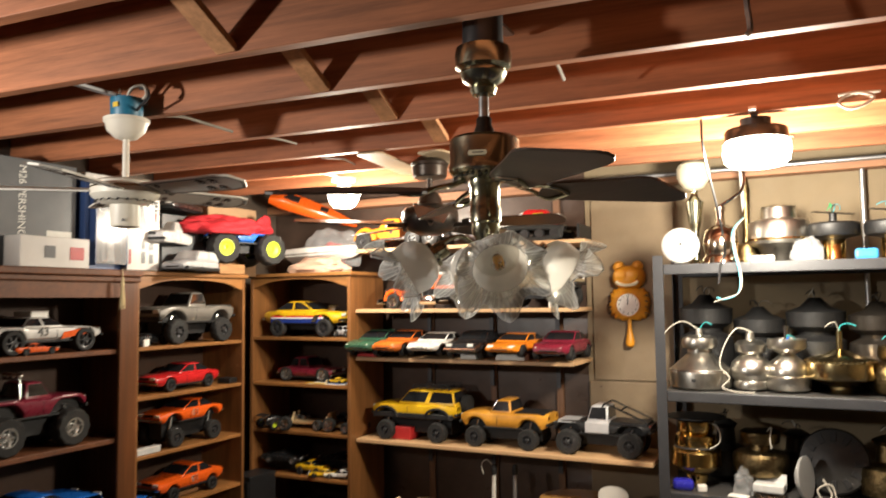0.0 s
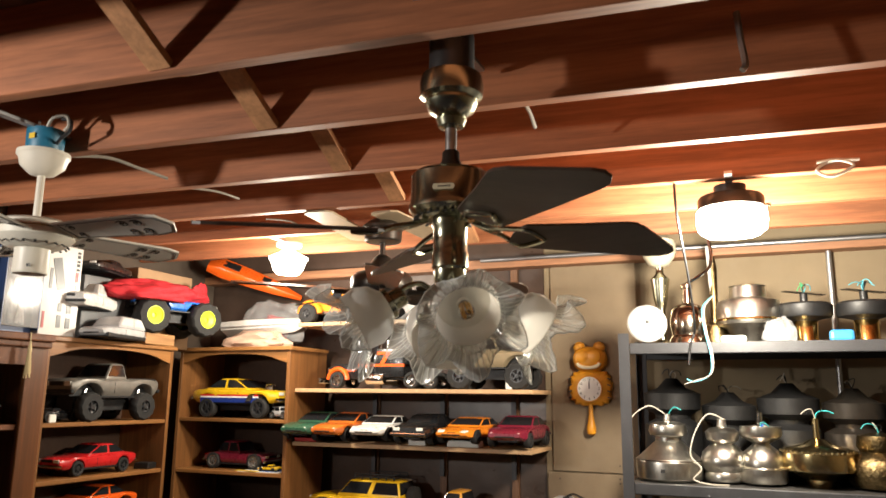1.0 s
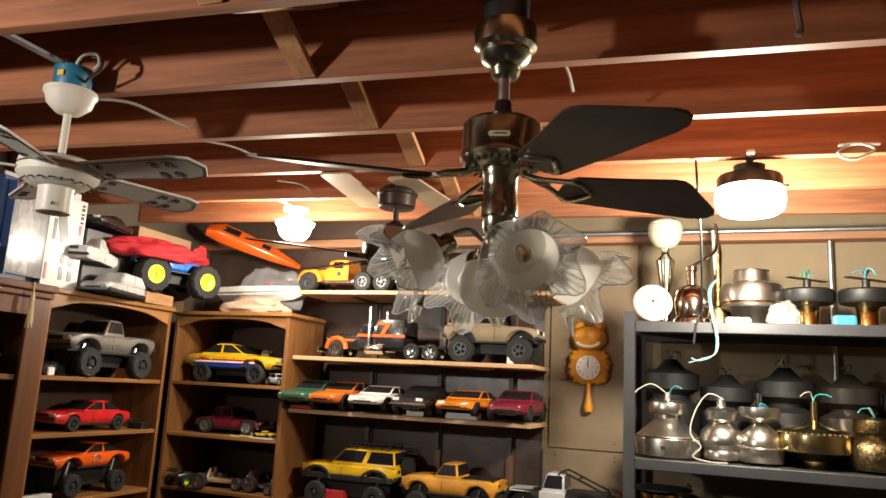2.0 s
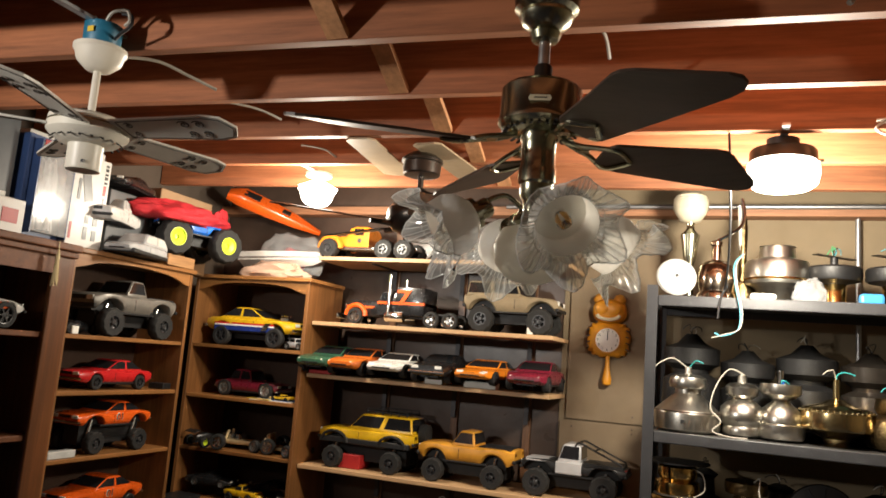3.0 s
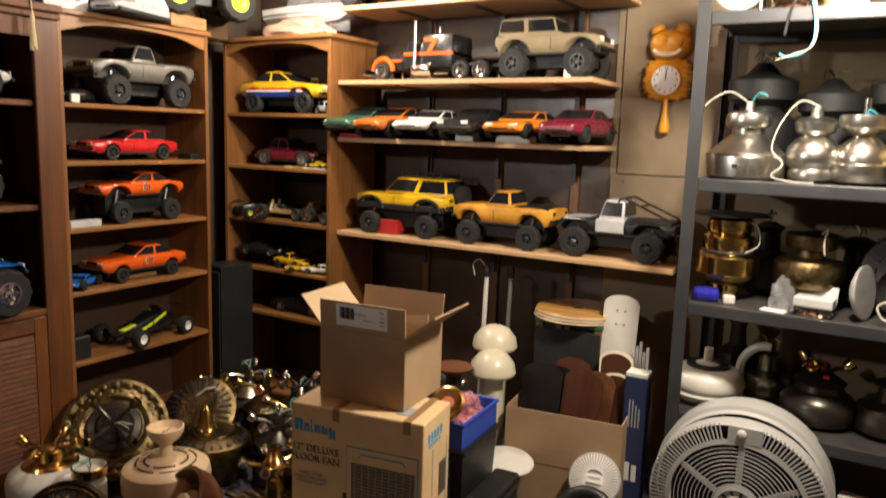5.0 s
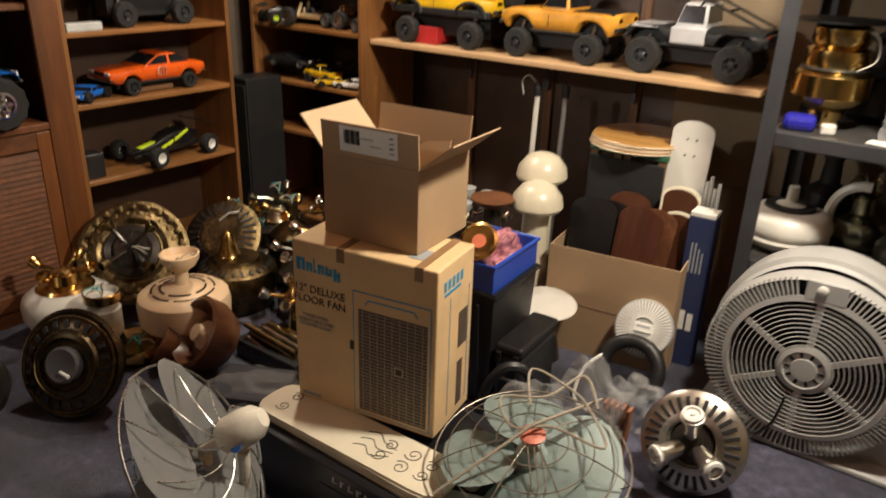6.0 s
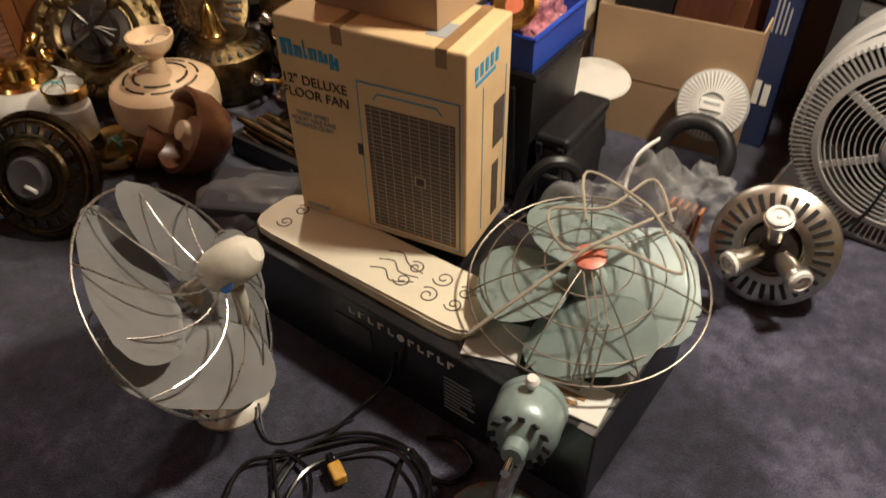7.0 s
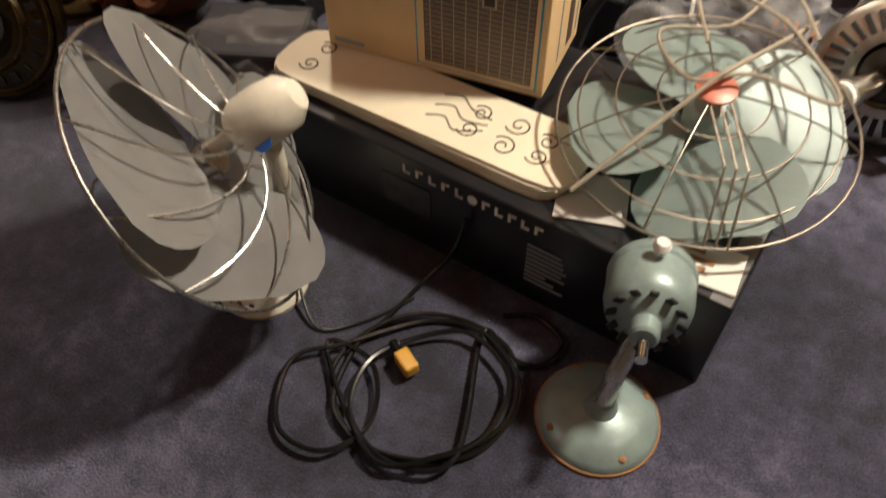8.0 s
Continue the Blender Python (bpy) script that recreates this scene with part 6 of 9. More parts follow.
text_part("lettering", "12\" DELUXE\nFLOOR FAN", 0.029, pose(-0.125, GF - 0.0004, 0.312, 90), PRINT_DK, gx, "dark lettering")
text_part("lettering", "THREE SPEED\nADJUSTABLE BASE\nWHISPER QUIET", 0.0135, pose(-0.140, GF - 0.0004, 0.238, 90), PRINT_GB, gx, "faded lettering")
part("print_bar", box(0.06, 0.0012, 0.008, (-0.16, GF, 0.012)), PRINT_GB, gx)
# the printed picture of the fan, one flat part a colour
part("picture_frame", box(0.218, 0.001, 0.345, (0.083, GF + 0.0002, 0.012), 0), PRINT_BLUE, gx, "blue outline of the printed fan")
part("picture_face", box(0.212, 0.001, 0.339, (0.083, GF - 0.0004, 0.015), 0), CARD_T, gx)
part("picture_handle", tube([(0.01, GF - 0.0006, 0.325), (0.02, GF - 0.0006, 0.338), (0.145, GF - 0.0006, 0.338), (0.155, GF - 0.0006, 0.325)], 0.002, 5), PRINT_BLUE, gx)
pg = part("picture_grille", box(0.192, 0.001, 0.288, (0.086, GF - 0.0010, 0.022), 0), GRILLE_P, gx, "brown printed grille")
bm = bmesh.new()
for k in range(9):
    box(0.0012, 0.0008, 0.284, (-0.0 + 0.002 + k * 0.021, GF - 0.0016, 0.024), 0, None, bm)
for k in range(30):
    box(0.188, 0.0008, 0.0011, (0.086, GF - 0.0016, 0.028 + k * 0.0095), 0, None, bm)
tagged(part("printed_mesh", bm, LINE_P, pg), kind="stuff")
part("picture_badge", box(0.024, 0.0012, 0.024, (0.105, GF - 0.0021, 0.152)), LINE_P, pg)
part("picture_badge", box(0.018, 0.0012, 0.018, (0.105, GF - 0.0026, 0.155)), PRINT_DK, pg)
part("picture_latch", box(0.012, 0.001, 0.026, (-0.03, GF - 0.0008, 0.19)), PRINT_DK, gx)
# print on the side
GS = GW / 2 + 0.0006
for k in range(5):
    part("logo_stroke", box(0.0012, 0.012, 0.026, (GS, -0.06 + 0.022 * k, 0.388)), PRINT_BLUE, gx)
part("logo_stroke", box(0.0012, 0.085, 0.007, (GS, -0.02, 0.375)), PRINT_BLUE, gx)
part("side_picture", box(0.001, 0.05, 0.10, (GS, 0.045, 0.20)), GRILLE_P, gx)
part("side_picture", box(0.001, 0.03, 0.13, (GS, 0.035, 0.03)), GRILLE_P, gx)
for z0, z1, y in ((0.03, 0.36, -0.03), (0.03, 0.36, 0.075)):
    part("side_line", box(0.001, 0.002, z1 - z0, (GS, y, z0)), PRINT_BLUE, gx)
part("address_label", box(0.055, 0.06, 0.001, (0.13, -0.03, GH)), PRINT_GB, gx, "small printed label")
for x in (-0.06, 0.155):
    part("tape", box(0.022, GD * 1.004, 0.0012, (x, 0, GH)), plain("brown_tape", (0.26, 0.15, 0.07), 0.35) if x < 0 else bpy.data.materials["brown_tape"], gx, "brown packing tape")
    part("tape", box(0.022, 0.0012, 0.035, (x, GF + 0.0001, GH - 0.035)), bpy.data.materials["brown_tape"], gx)

ob_ = thing("open_carton", (0, 0, 0), "open brown cardboard box with raised flaps and white label", "box")
ob_.matrix_basis = pose(-0.752, 2.665, 0.699, 0, 0, 6)
W_, D_, H_ = 0.275, 0.235, 0.205
part("side", span(-W_ / 2, W_ / 2, -D_ / 2, -D_ / 2 + 0.004, 0, H_), CARD, ob_)
part("side", span(-W_ / 2, W_ / 2, D_ / 2 - 0.004, D_ / 2, 0, H_), CARD, ob_)
part("side", span(-W_ / 2, -W_ / 2 + 0.004, -D_ / 2 + 0.0045, D_ / 2 - 0.0045, 0, H_), CARD, ob_)
part("side", span(W_ / 2 - 0.004, W_ / 2, -D_ / 2 + 0.0045, D_ / 2 - 0.0045, 0, H_), CARD, ob_)
part("bottom", span(-W_ / 2 + 0.0045, W_ / 2 - 0.0045, -D_ / 2 + 0.0045, D_ / 2 - 0.0045, 0.001, 0.005), CARD_IN, ob_)
f = part("flap", span(-W_ / 2, W_ / 2, -0.002, 0.002, 0, 0.082), CARD, ob_)
f.matrix_basis = pose(0, -D_ / 2 + 0.003, H_ + 0.001, 4)
lab = part("label", box(0.165, 0.001, 0.062, (0.0, -0.003, 0.014)), PAPER, f, "white shipping label with bars")
for k in range(9):
    part("code_bar", box(0.002 + 0.0015 * (k % 3), 0.0008, 0.034, (-0.068 + k * 0.0052, -0.0042, 0.034)), INKB, f)
for k in range(4):
    part("code_bar", box(0.012, 0.0008, 0.002 + 0.001 * (k % 2), (0.066, -0.0042, 0.026 + k * 0.012)), INKB, f)
part("print_bar", box(0.05, 0.0008, 0.003, (-0.01, -0.0042, 0.05)), PRINT_GB, f)
part("print_bar", box(0.03, 0.0008, 0.003, (0.02, -0.0042, 0.035)), PRINT_GB, f)
f = part("flap", span(-W_ / 2, W_ / 2, -0.002, 0.002, 0, 0.082), CARD, ob_)
f.matrix_basis = pose(0, D_ / 2 - 0.003, H_ + 0.001, -9)
f = part("flap", span(-0.002, 0.002, -D_ / 2 + 0.005, D_ / 2 - 0.005, 0, 0.11), CARD_IN, ob_)
f.matrix_basis = pose(-W_ / 2 + 0.002, 0, H_ + 0.001, 0, -42)
f = part("flap", span(-0.002, 0.002, -D_ / 2 + 0.005, D_ / 2 - 0.005, 0, 0.11), CARD, ob_)
f.matrix_basis = pose(W_ / 2 - 0.002, 0, H_ + 0.001, 0, 52)
part("expander_flap", prism([(-W_ / 2 + 0.09, 0), (W_ / 2 - 0.005, 0), (W_ / 2 - 0.005, 0.07), (W_ / 2 - 0.07, 0.06)], 0.003, pose(0, 0.02, H_ - 0.03, 78)), CARD_IN, ob_)


# ---- desk fans ----
STEELW = plain("bare_steel_wire", (0.50, 0.49, 0.46), 0.28, 0.95, 0.15, 40)
DULLW = plain("dull_brown_wire", (0.23, 0.20, 0.165), 0.42, 0.8, 0.3, 40)
GREENP = plain("hammered_blue_green", (0.26, 0.34, 0.33), 0.36, 0.25, 0.22, 12, 0.15)
PALEGREEN = plain("pale_green_blade", (0.36, 0.45, 0.43), 0.38, 0.1, 0.08, 8)
GREYBL = plain("grey_blade", (0.40, 0.40, 0.395), 0.36, 0.3, 0.08, 8)
RUST = plain("rusty_edge", (0.30, 0.15, 0.06), 0.8)


def axis_pose(at, axis, spin=0.0):
    return Matrix.Translation(at) @ Vector(axis).to_track_quat("Z", "Y").to_matrix().to_4x4() @ pose(0, 0, 0, 0, 0, spin)


def paddle(parent, m, R, ang, mat, twist=26, width=1.0):
    """A broad rounded metal fan blade."""
    n, rings = 9, []
    mm = m @ pose(0, 0, 0, 0, 0, ang)
    for i in range(n):
        u = i / (n - 1)
        r = R * (0.14 + 0.86 * u)
        half = width * R * (0.10 + 0.36 * math.sqrt(max(0.0, 1 - ((u - 0.60) / (0.60 if u < 0.60 else 0.41)) ** 2)))
        t = radians(twist * (1.2 - 0.5 * u))
        row = []
        for s in (-1, -0.5, 0, 0.5, 1):
            row.append(mm @ Vector((r, half * s * math.cos(t), half * s * math.sin(t) + 0.02 * R * (1 - s * s))))
        rings.append(row)
    bm = bmesh.new()
    vs = [[bm.verts.new(p) for p in row] for row in rings]
    for a, b in zip(vs, vs[1:]):
        for k in range(4):
            bm.faces.new((a[k], a[k + 1], b[k + 1], b[k]))
    bmesh.ops.solidify(bm, geom=bm.faces[:], thickness=0.002)
    return part("blade", bm, mat, parent, "", True)


def cage(parent, m, R, depth, spokes, swirl, mat, thick=0.0022, rings=(0.30, 0.62), back=True):
    c = part("cage", tube(ring_pts(R, 48, m), thick * 1.5, 8, True), mat, parent, "wire guard")
    for f in rings:
        z = depth * (1 - f * f)
        part("ring_wire", tube(ring_pts(R * f, 36, m, z), thick, 6, True), mat, c)
    for k in range(spokes):
        a = 2 * math.pi * k / spokes
        for side in ((1, -1) if back else (1,)):
            pts = []
            for i in range(9):
                u = 0.14 + 0.86 * i / 8
                an = a + swirl * (1 - u) * side
                pts.append(m @ Vector((R * u * math.cos(an), R * u * math.sin(an), side * depth * (1 - u * u) ** 0.8)))
            part("spoke_wire", tube(pts, thick, 6), mat, c)
    return c


def white_desk_fan():
    ob = thing("desk_fan", (0, 0, 0), "old white desk fan with grey blades and steel wire guard", "desk fan")
    hub, mot = Vector((-0.862, 1.99, 0.27)), Vector((-0.735, 2.120, 0.392))
    ax = Vector((-0.66, -0.52, -0.54)).normalized()
    cen = Vector((-0.806, 2.058, 0.322))
    hub = cen + ax * 0.045
    m = axis_pose(cen, ax)
    part("base", lathe([(0.080, 0), (0.081, 0.008), (0.074, 0.018), (0.05, 0.028), (0.02, 0.040), (0.016, 0.06)], 30, pose(-0.805, 2.085, 0)), plain("aged_cream_enamel", (0.60, 0.56, 0.47), 0.4, 0, 0.15, 20), ob, "", True)
    part("neck", tube(curve_pts([(-0.805, 2.085, 0.05), (-0.785, 2.12, 0.14), (-0.745, 2.13, 0.24), (-0.735, 2.125, 0.34)], 5), 0.014, 10), bpy.data.materials["aged_cream_enamel"], ob, "", True)
    mo = part("motor", lathe([(0.0, -0.055), (0.022, -0.05), (0.038, -0.03), (0.042, 0.0), (0.041, 0.04), (0.034, 0.056), (0.020, 0.064), (0.012, 0.068), (0.010, 0.12)], 28, axis_pose(mot + Vector((0.006, 0.010, 0.008)), ax)), bpy.data.materials["aged_cream_enamel"], ob, "rounded cream motor", True)
    part("blue_badge", lathe([(0.016, 0), (0.016, 0.002)], 14, axis_pose(Vector((-0.716, 2.094, 0.380)), (0.1, -0.8, 0.5))), BLUE, mo, "round blue badge")
    c = cage(ob, m, 0.228, 0.088, 11, 0.95, STEELW, 0.0020, (0.16, 0.55))
    part("hub_badge", lathe([(0.022, 0), (0.022, 0.006), (0.012, 0.009), (0, 0.0095)], 18, axis_pose(cen + ax * 0.088, ax)), plain("red_badge", (0.28, 0.04, 0.05), 0.3, 0.3), c, "small red maker's disc", True)
    part("spinner", lathe([(0.026, -0.02), (0.026, 0.015), (0.015, 0.024), (0, 0.026)], 20, axis_pose(cen, ax)), RIM_S, ob, "", True)
    for k in range(4):
        paddle(ob, axis_pose(cen - ax * 0.008, ax), 0.212, 90 * k + 62, GREYBL, 13, 1.72)
    part("cord", tube(curve_pts([(-0.73, 2.10, 0.03), (-0.66, 2.06, 0.006), (-0.60, 2.12, 0.006), (-0.56, 2.2, 0.006)], 6), 0.003, 6), BLACKP, ob)
    for k in range(5):
        a = 1.1 + 0.35 * k
        part("base_screw", lathe([(0.005, 0), (0.005, 0.003)], 8, pose(-0.805 + 0.066 * math.cos(a), 2.085 - 0.066 * math.sin(a), 0.0195)), REDP if k == 2 else CHASSIS, ob)
    return ob


white_desk_fan()


def green_desk_fan():
    ob = thing("desk_fan", (0, 0, 0), "vintage blue-green desk fan motor on a round base, blades removed", "desk fan")
    mot = Vector((-0.196, 2.262, 0.226))
    ax = Vector((0.04, -0.16, 0.98)).normalized()
    mot_ax = Vector((-0.27, 0.93, -0.22)).normalized()
    b = part("base", lathe([(0.094, 0), (0.094, 0.006), (0.086, 0.020), (0.06, 0.032), (0.026, 0.040), (0.016, 0.055)], 32, pose(-0.195, 2.172, 0)), GREENP, ob, "round stamped base with rusty edge", True)
    part("rust_rim", tube(ring_pts(0.0945, 36, pose(-0.195, 2.172, 0.004)), 0.0025, 6, True), RUST, b)
    for k in range(4):
        a = 0.9 + 1.57 * k
        part("base_screw", lathe([(0.006, 0), (0.006, 0.004), (0, 0.006)], 10, pose(-0.195 + 0.080 * math.cos(a), 2.172 + 0.080 * math.sin(a), 0.020)), RUST, b)
    part("neck", tube(curve_pts([(-0.195, 2.172, 0.04), (-0.193, 2.195, 0.10), (-0.188, 2.235, 0.165)], 5), 0.015, 10), RIM_S, ob, "", True)
    mm = axis_pose(mot, mot_ax)
    mo = part("motor", lathe([(0.016, -0.092), (0.020, -0.088), (0.020, -0.064), (0.030, -0.058), (0.050, -0.046), (0.058, -0.036), (0.061, -0.02), (0.061, 0.020), (0.059, 0.024), (0.063, 0.028), (0.063, 0.040), (0.056, 0.054), (0.038, 0.066), (0.017, 0.070)], 36, mm), GREENP, ob, "", True)
    for k in range(12):
        a = 30 * k
        part("vent_slot", box(0.024, 0.012, 0.004, (0, 0, 0), 0.001, mm @ pose(0, 0, 0, 0, 0, a) @ pose(0.042, 0, -0.0535, 0, 30, 0)), INKB, mo)
    part("rear_shaft", lathe([(0.008, -0.13), (0.008, -0.098)], 12, mm), CHROME, mo, "", True)
    part("top_knob", lathe([(0.006, 0), (0.010, 0.010), (0.013, 0.018), (0.009, 0.026), (0, 0.027)], 16, pose(-0.205, 2.285, 0.284)), WHITE, mo, "white oscillator knob", True)
    cen = Vector((-0.248, 2.548, 0.300))
    m = axis_pose(cen, ax)
    ob = thing("fan_guard", (0, 0, 0), "brown wire fan guard with pale green blades lying on a carton", "fan guard")
    c = cage(ob, m, 0.224, 0.070, 7, 0.0, DULLW, 0.0016, (0.36, 0.62, 0.86), True)
    for off in (-0.016, 0.0, 0.016):
        part("guard_bar", tube([m @ Vector((off + 0.05, -0.218, 0.0)), m @ Vector((off + 0.05, -0.12, 0.056)), m @ Vector((off, 0.0, 0.073))], 0.002, 6), DULLW, c)
    part("hub_badge", lathe([(0.030, 0), (0.030, 0.004), (0.02, 0.007), (0, 0.008)], 22, axis_pose(cen + ax * 0.072, ax)), plain("coral_badge", (0.52, 0.16, 0.11), 0.4, 0.1, 0.35, 60), c, "coral red maker's disc", True)
    part("spinner", lathe([(0.034, -0.015), (0.036, 0.02), (0.024, 0.038), (0, 0.042)], 22, axis_pose(cen, ax)), PALEGREEN, ob, "", True)
    for k in range(4):
        paddle(ob, axis_pose(cen - ax * 0.004, ax), 0.205, 90 * k + 17, PALEGREEN, 17, 1.28)
    # its cord wound over the guard
    ctrl = []
    for k in range(11):
        a = 0.9 * k + 0.4
        rr = 0.10 + 0.05 * math.sin(2.3 * k)
        ctrl.append(m @ Vector((rr * math.cos(a) + 0.03, rr * math.sin(a) + 0.07, 0.094 + 0.006 * math.sin(1.7 * k))))
    part("cord", tube(curve_pts(ctrl, 6), 0.0032, 6), plain("brown_cloth_cord", (0.30, 0.26, 0.20), 0.7), ob, "brown cloth cord looped on the guard", True)
    part("cord", tube([m @ Vector((-0.16, -0.20, 0.03)), m @ Vector((0.0, 0.0, 0.105)), m @ Vector((0.12, 0.16, 0.08))], 0.0038, 8), bpy.data.materials["brown_cloth_cord"], ob)
    return ob


green_desk_fan()
# papers and small parts lying on the black carton under the guard
plain_box("printed_card", -0.40, -0.29, 2.34, 2.44, 0.2137, 0.2165, WHITEBOX, "small white printed card on a carton", "card", 20, 0)
sb = plain_box("spring_packet", -0.24, -0.10, 2.32, 2.40, 0.2137, 0.219, PAPER, "white packet with brown print on a carton", "packet", 6, 0.001)
print_bars(sb, pose(0, 0, 0.006), 0.11, 0.05, 3, RUST, 3, 0.5)
jar = thing("small_jar", (-0.355, 2.47, 0.213), "small glass jar with a brass lid", "jar")
part("glass", lathe([(0.018, 0), (0.02, 0.004), (0.02, 0.022), (0.015, 0.028)], 18), CLEARBOX, jar, "", True)
part("lid", lathe([(0.017, 0.0282), (0.017, 0.036), (0.010, 0.044), (0, 0.046)], 18), GOLD, jar, "brass knob lid", True)
bg = part("plastic_bag", blob(0.15, 0.10, 0.22, 31, 0.55, 4), FILM, None, "", True)
bg.matrix_basis = pose(-0.30, 2.86, 0.0)
tagged(bg, "crumpled clear and pink plastic bag on the carpet", "plastic bag")
# parcel: a dark flat box in loose clear film
pc = thing("wrapped_parcel", (-1.20, 2.52, 0.0), "dark flat box wrapped in loose shiny clear film", "parcel", turn=28)
part("inner_box", box(0.24, 0.19, 0.125, (0, 0, 0.002), 0.012), plain("navy_grey_card", (0.045, 0.048, 0.062), 0.5, 0, 0.2, 9), pc)
part("film_wrap", blob(0.165, 0.125, 0.105, 41, 0.22, 4), FILM, pc, "crumpled clear film", True)

# extension cord with a yellow plug
rnd = random.Random(4)
ctrl = [(-0.515, 2.295, 0.150), (-0.535, 2.285, 0.06), (-0.565, 2.22, 0.012), (-0.575, 2.12, 0.008)]
for k, (cx, cy, r0, turns, a0) in enumerate(((-0.445, 2.07, 0.140, 15, 3.2), (-0.560, 1.965, 0.085, 9, 2.0), (-0.43, 2.055, 0.118, 10, 4.6))):
    for i in range(turns):
        a = a0 + 0.82 * i
        rr = r0 * (1 + 0.10 * math.sin(1.7 * i + k)) + 0.006 * rnd.uniform(-1, 1)
        ctrl.append((cx + rr * math.cos(a), cy + rr * math.sin(a), 0.008 + 0.006 * k + 0.004 * (1 + math.sin(2.1 * i))))
ctrl += [(-0.42, 2.20, 0.014), (-0.36, 2.185, 0.012), (-0.31, 2.20, 0.008), (-0.30, 2.255, 0.008), (-0.36, 2.28, 0.008), (-0.41, 2.25, 0.010)]
ec = thing("extension_cord", (0, 0, 0), "tangled black extension cord on the carpet with yellow plug", "cord")
part("cord", tube(curve_pts(ctrl, 7), 0.0044, 6), plain("black_rubber_cord", (0.006, 0.006, 0.0065), 0.22), ec, "", True)
bm = box(0.026, 0.042, 0.026, (0, 0, 0), 0.005)
pg = part("plug", bm, plain("amber_plug", (0.55, 0.30, 0.04), 0.35), ec, "amber yellow plug")
pg.matrix_basis = pose(-0.49, 2.08, 0.012, 0, 0, 65)
part("collar", tube([(0, 0.021, 0.013), (0, 0.045, 0.013)], 0.008, 10), bpy.data.materials["black_rubber_cord"], pg)

# ---- large round white floor fan ----
GREYW = plain("grey_white_plastic", (0.41, 0.41, 0.40), 0.42, 0, 0.05, 9)
GREYD = plain("grey_plastic", (0.30, 0.30, 0.295), 0.42, 0, 0.05, 9)


def round_floor_fan():
    ob = thing("floor_fan", (0, 0, 0), "large round grey-white plastic floor fan leaning back", "floor fan")
    m = pose(0.152, 3.385, 0.293, 90 + 1, 0, 2)
    R = 0.275
    rear = m @ pose(0, 0.020, 0)
    part("gap_ring", lathe([(0.262, -0.115), (0.262, -0.065)], 48, m, None, False), CHASSIS, ob)
    part("rear_shell", lathe([(0.250, -0.262), (0.268, -0.25), (0.280, -0.21), (0.284, -0.12), (0.284, -0.105), (0.270, -0.10), (0.262, -0.085)], 56, rear, None, False), GREYW, ob, "", True)
    part("rear_wall", lathe([(0.0, -0.262), (0.250, -0.262)], 40, rear, None, False), CHASSIS, ob)
    part("front_rim", lathe([(0.272, -0.075), (0.280, -0.06), (0.280, -0.02), (0.272, 0.0)], 56, m, None, False), GREYW, ob, "", True)
    part("inner_rim", lathe([(0.222, -0.012), (0.226, 0.004), (0.210, 0.006), (0.207, -0.01)], 48, m, None, False), GREYW, ob, "", True)
    rib = part("rim_rib", box(0.058, 0.0042, 0.007), GREYW, ob)
    for k in range(120):
        a = 360 * k / 120
        if 76 < a < 104:
            continue
        mm = m @ pose(0, 0, 0, 0, 0, a) @ pose(0.250, 0, -0.006, 0, 6, 0)
        if k == 0:
            rib.matrix_basis = mm
        else:
            put_part("rim_rib", rib.data, ob, mm)
    for r in [0.075 + 0.0135 * k for k in range(10)]:
        part("grille_ring", tube(ring_pts(r, 44, m, 0.002), 0.0019, 5, True), GREYW, ob)
    for k in range(6):
        part("spoke", box(0.15, 0.020, 0.006, (0, 0, 0), 0.002, m @ pose(0, 0, 0, 0, 0, 60 * k + 29) @ pose(0.14, 0, -0.003)), GREYW, ob)
    hb = part("hub_plate", lathe([(0.070, -0.006), (0.072, 0.006), (0.058, 0.010), (0.055, 0.004), (0.036, 0.004), (0.034, 0.010), (0, 0.011)], 36, m), GREYW, ob, "", True)
    for k in range(10):
        part("hub_slot", box(0.016, 0.009, 0.003, (0, 0, 0), 0.001, m @ pose(0, 0, 0, 0, 0, 36 * k) @ pose(0.045, 0, 0.003)), CHASSIS, hb)
    for k in range(5):
        paddle(ob, m @ pose(0, 0, -0.055), 0.19, 72 * k + 10, CHASSIS, 28, 0.80)
    part("control_plate", box(0.105, 0.060, 0.012, (0, 0, 0), 0.003, m @ pose(0.01, 0.245, -0.006)), GREYW, ob, "control panel")
    part("dial", lathe([(0.014, 0), (0.014, 0.010), (0.010, 0.013), (0, 0.013)], 18, m @ pose(0, 0.25, 0.002)), PAPER, ob, "", True)
    part("base", prism([(-0.30, 0.0), (0.30, 0.0), (0.235, 0.20), (-0.235, 0.20)], 0.14, pose(0.152, 3.615, 0.0, 90)), GREYW, ob, "sloping base")
    part("foot", box(0.60, 0.20, 0.020, (0.152, 3.50, 0), 0.006), GREYW, ob)
    part("cord", tube(curve_pts([m @ Vector((-0.03, -0.10, 0.008)), m @ Vector((-0.05, -0.2, 0.01)), m @ Vector((-0.10, -0.27, 0.02)), (0.0, 3.22, 0.01)], 6), 0.0035, 6), CHASSIS, ob)
    return ob


round_floor_fan()


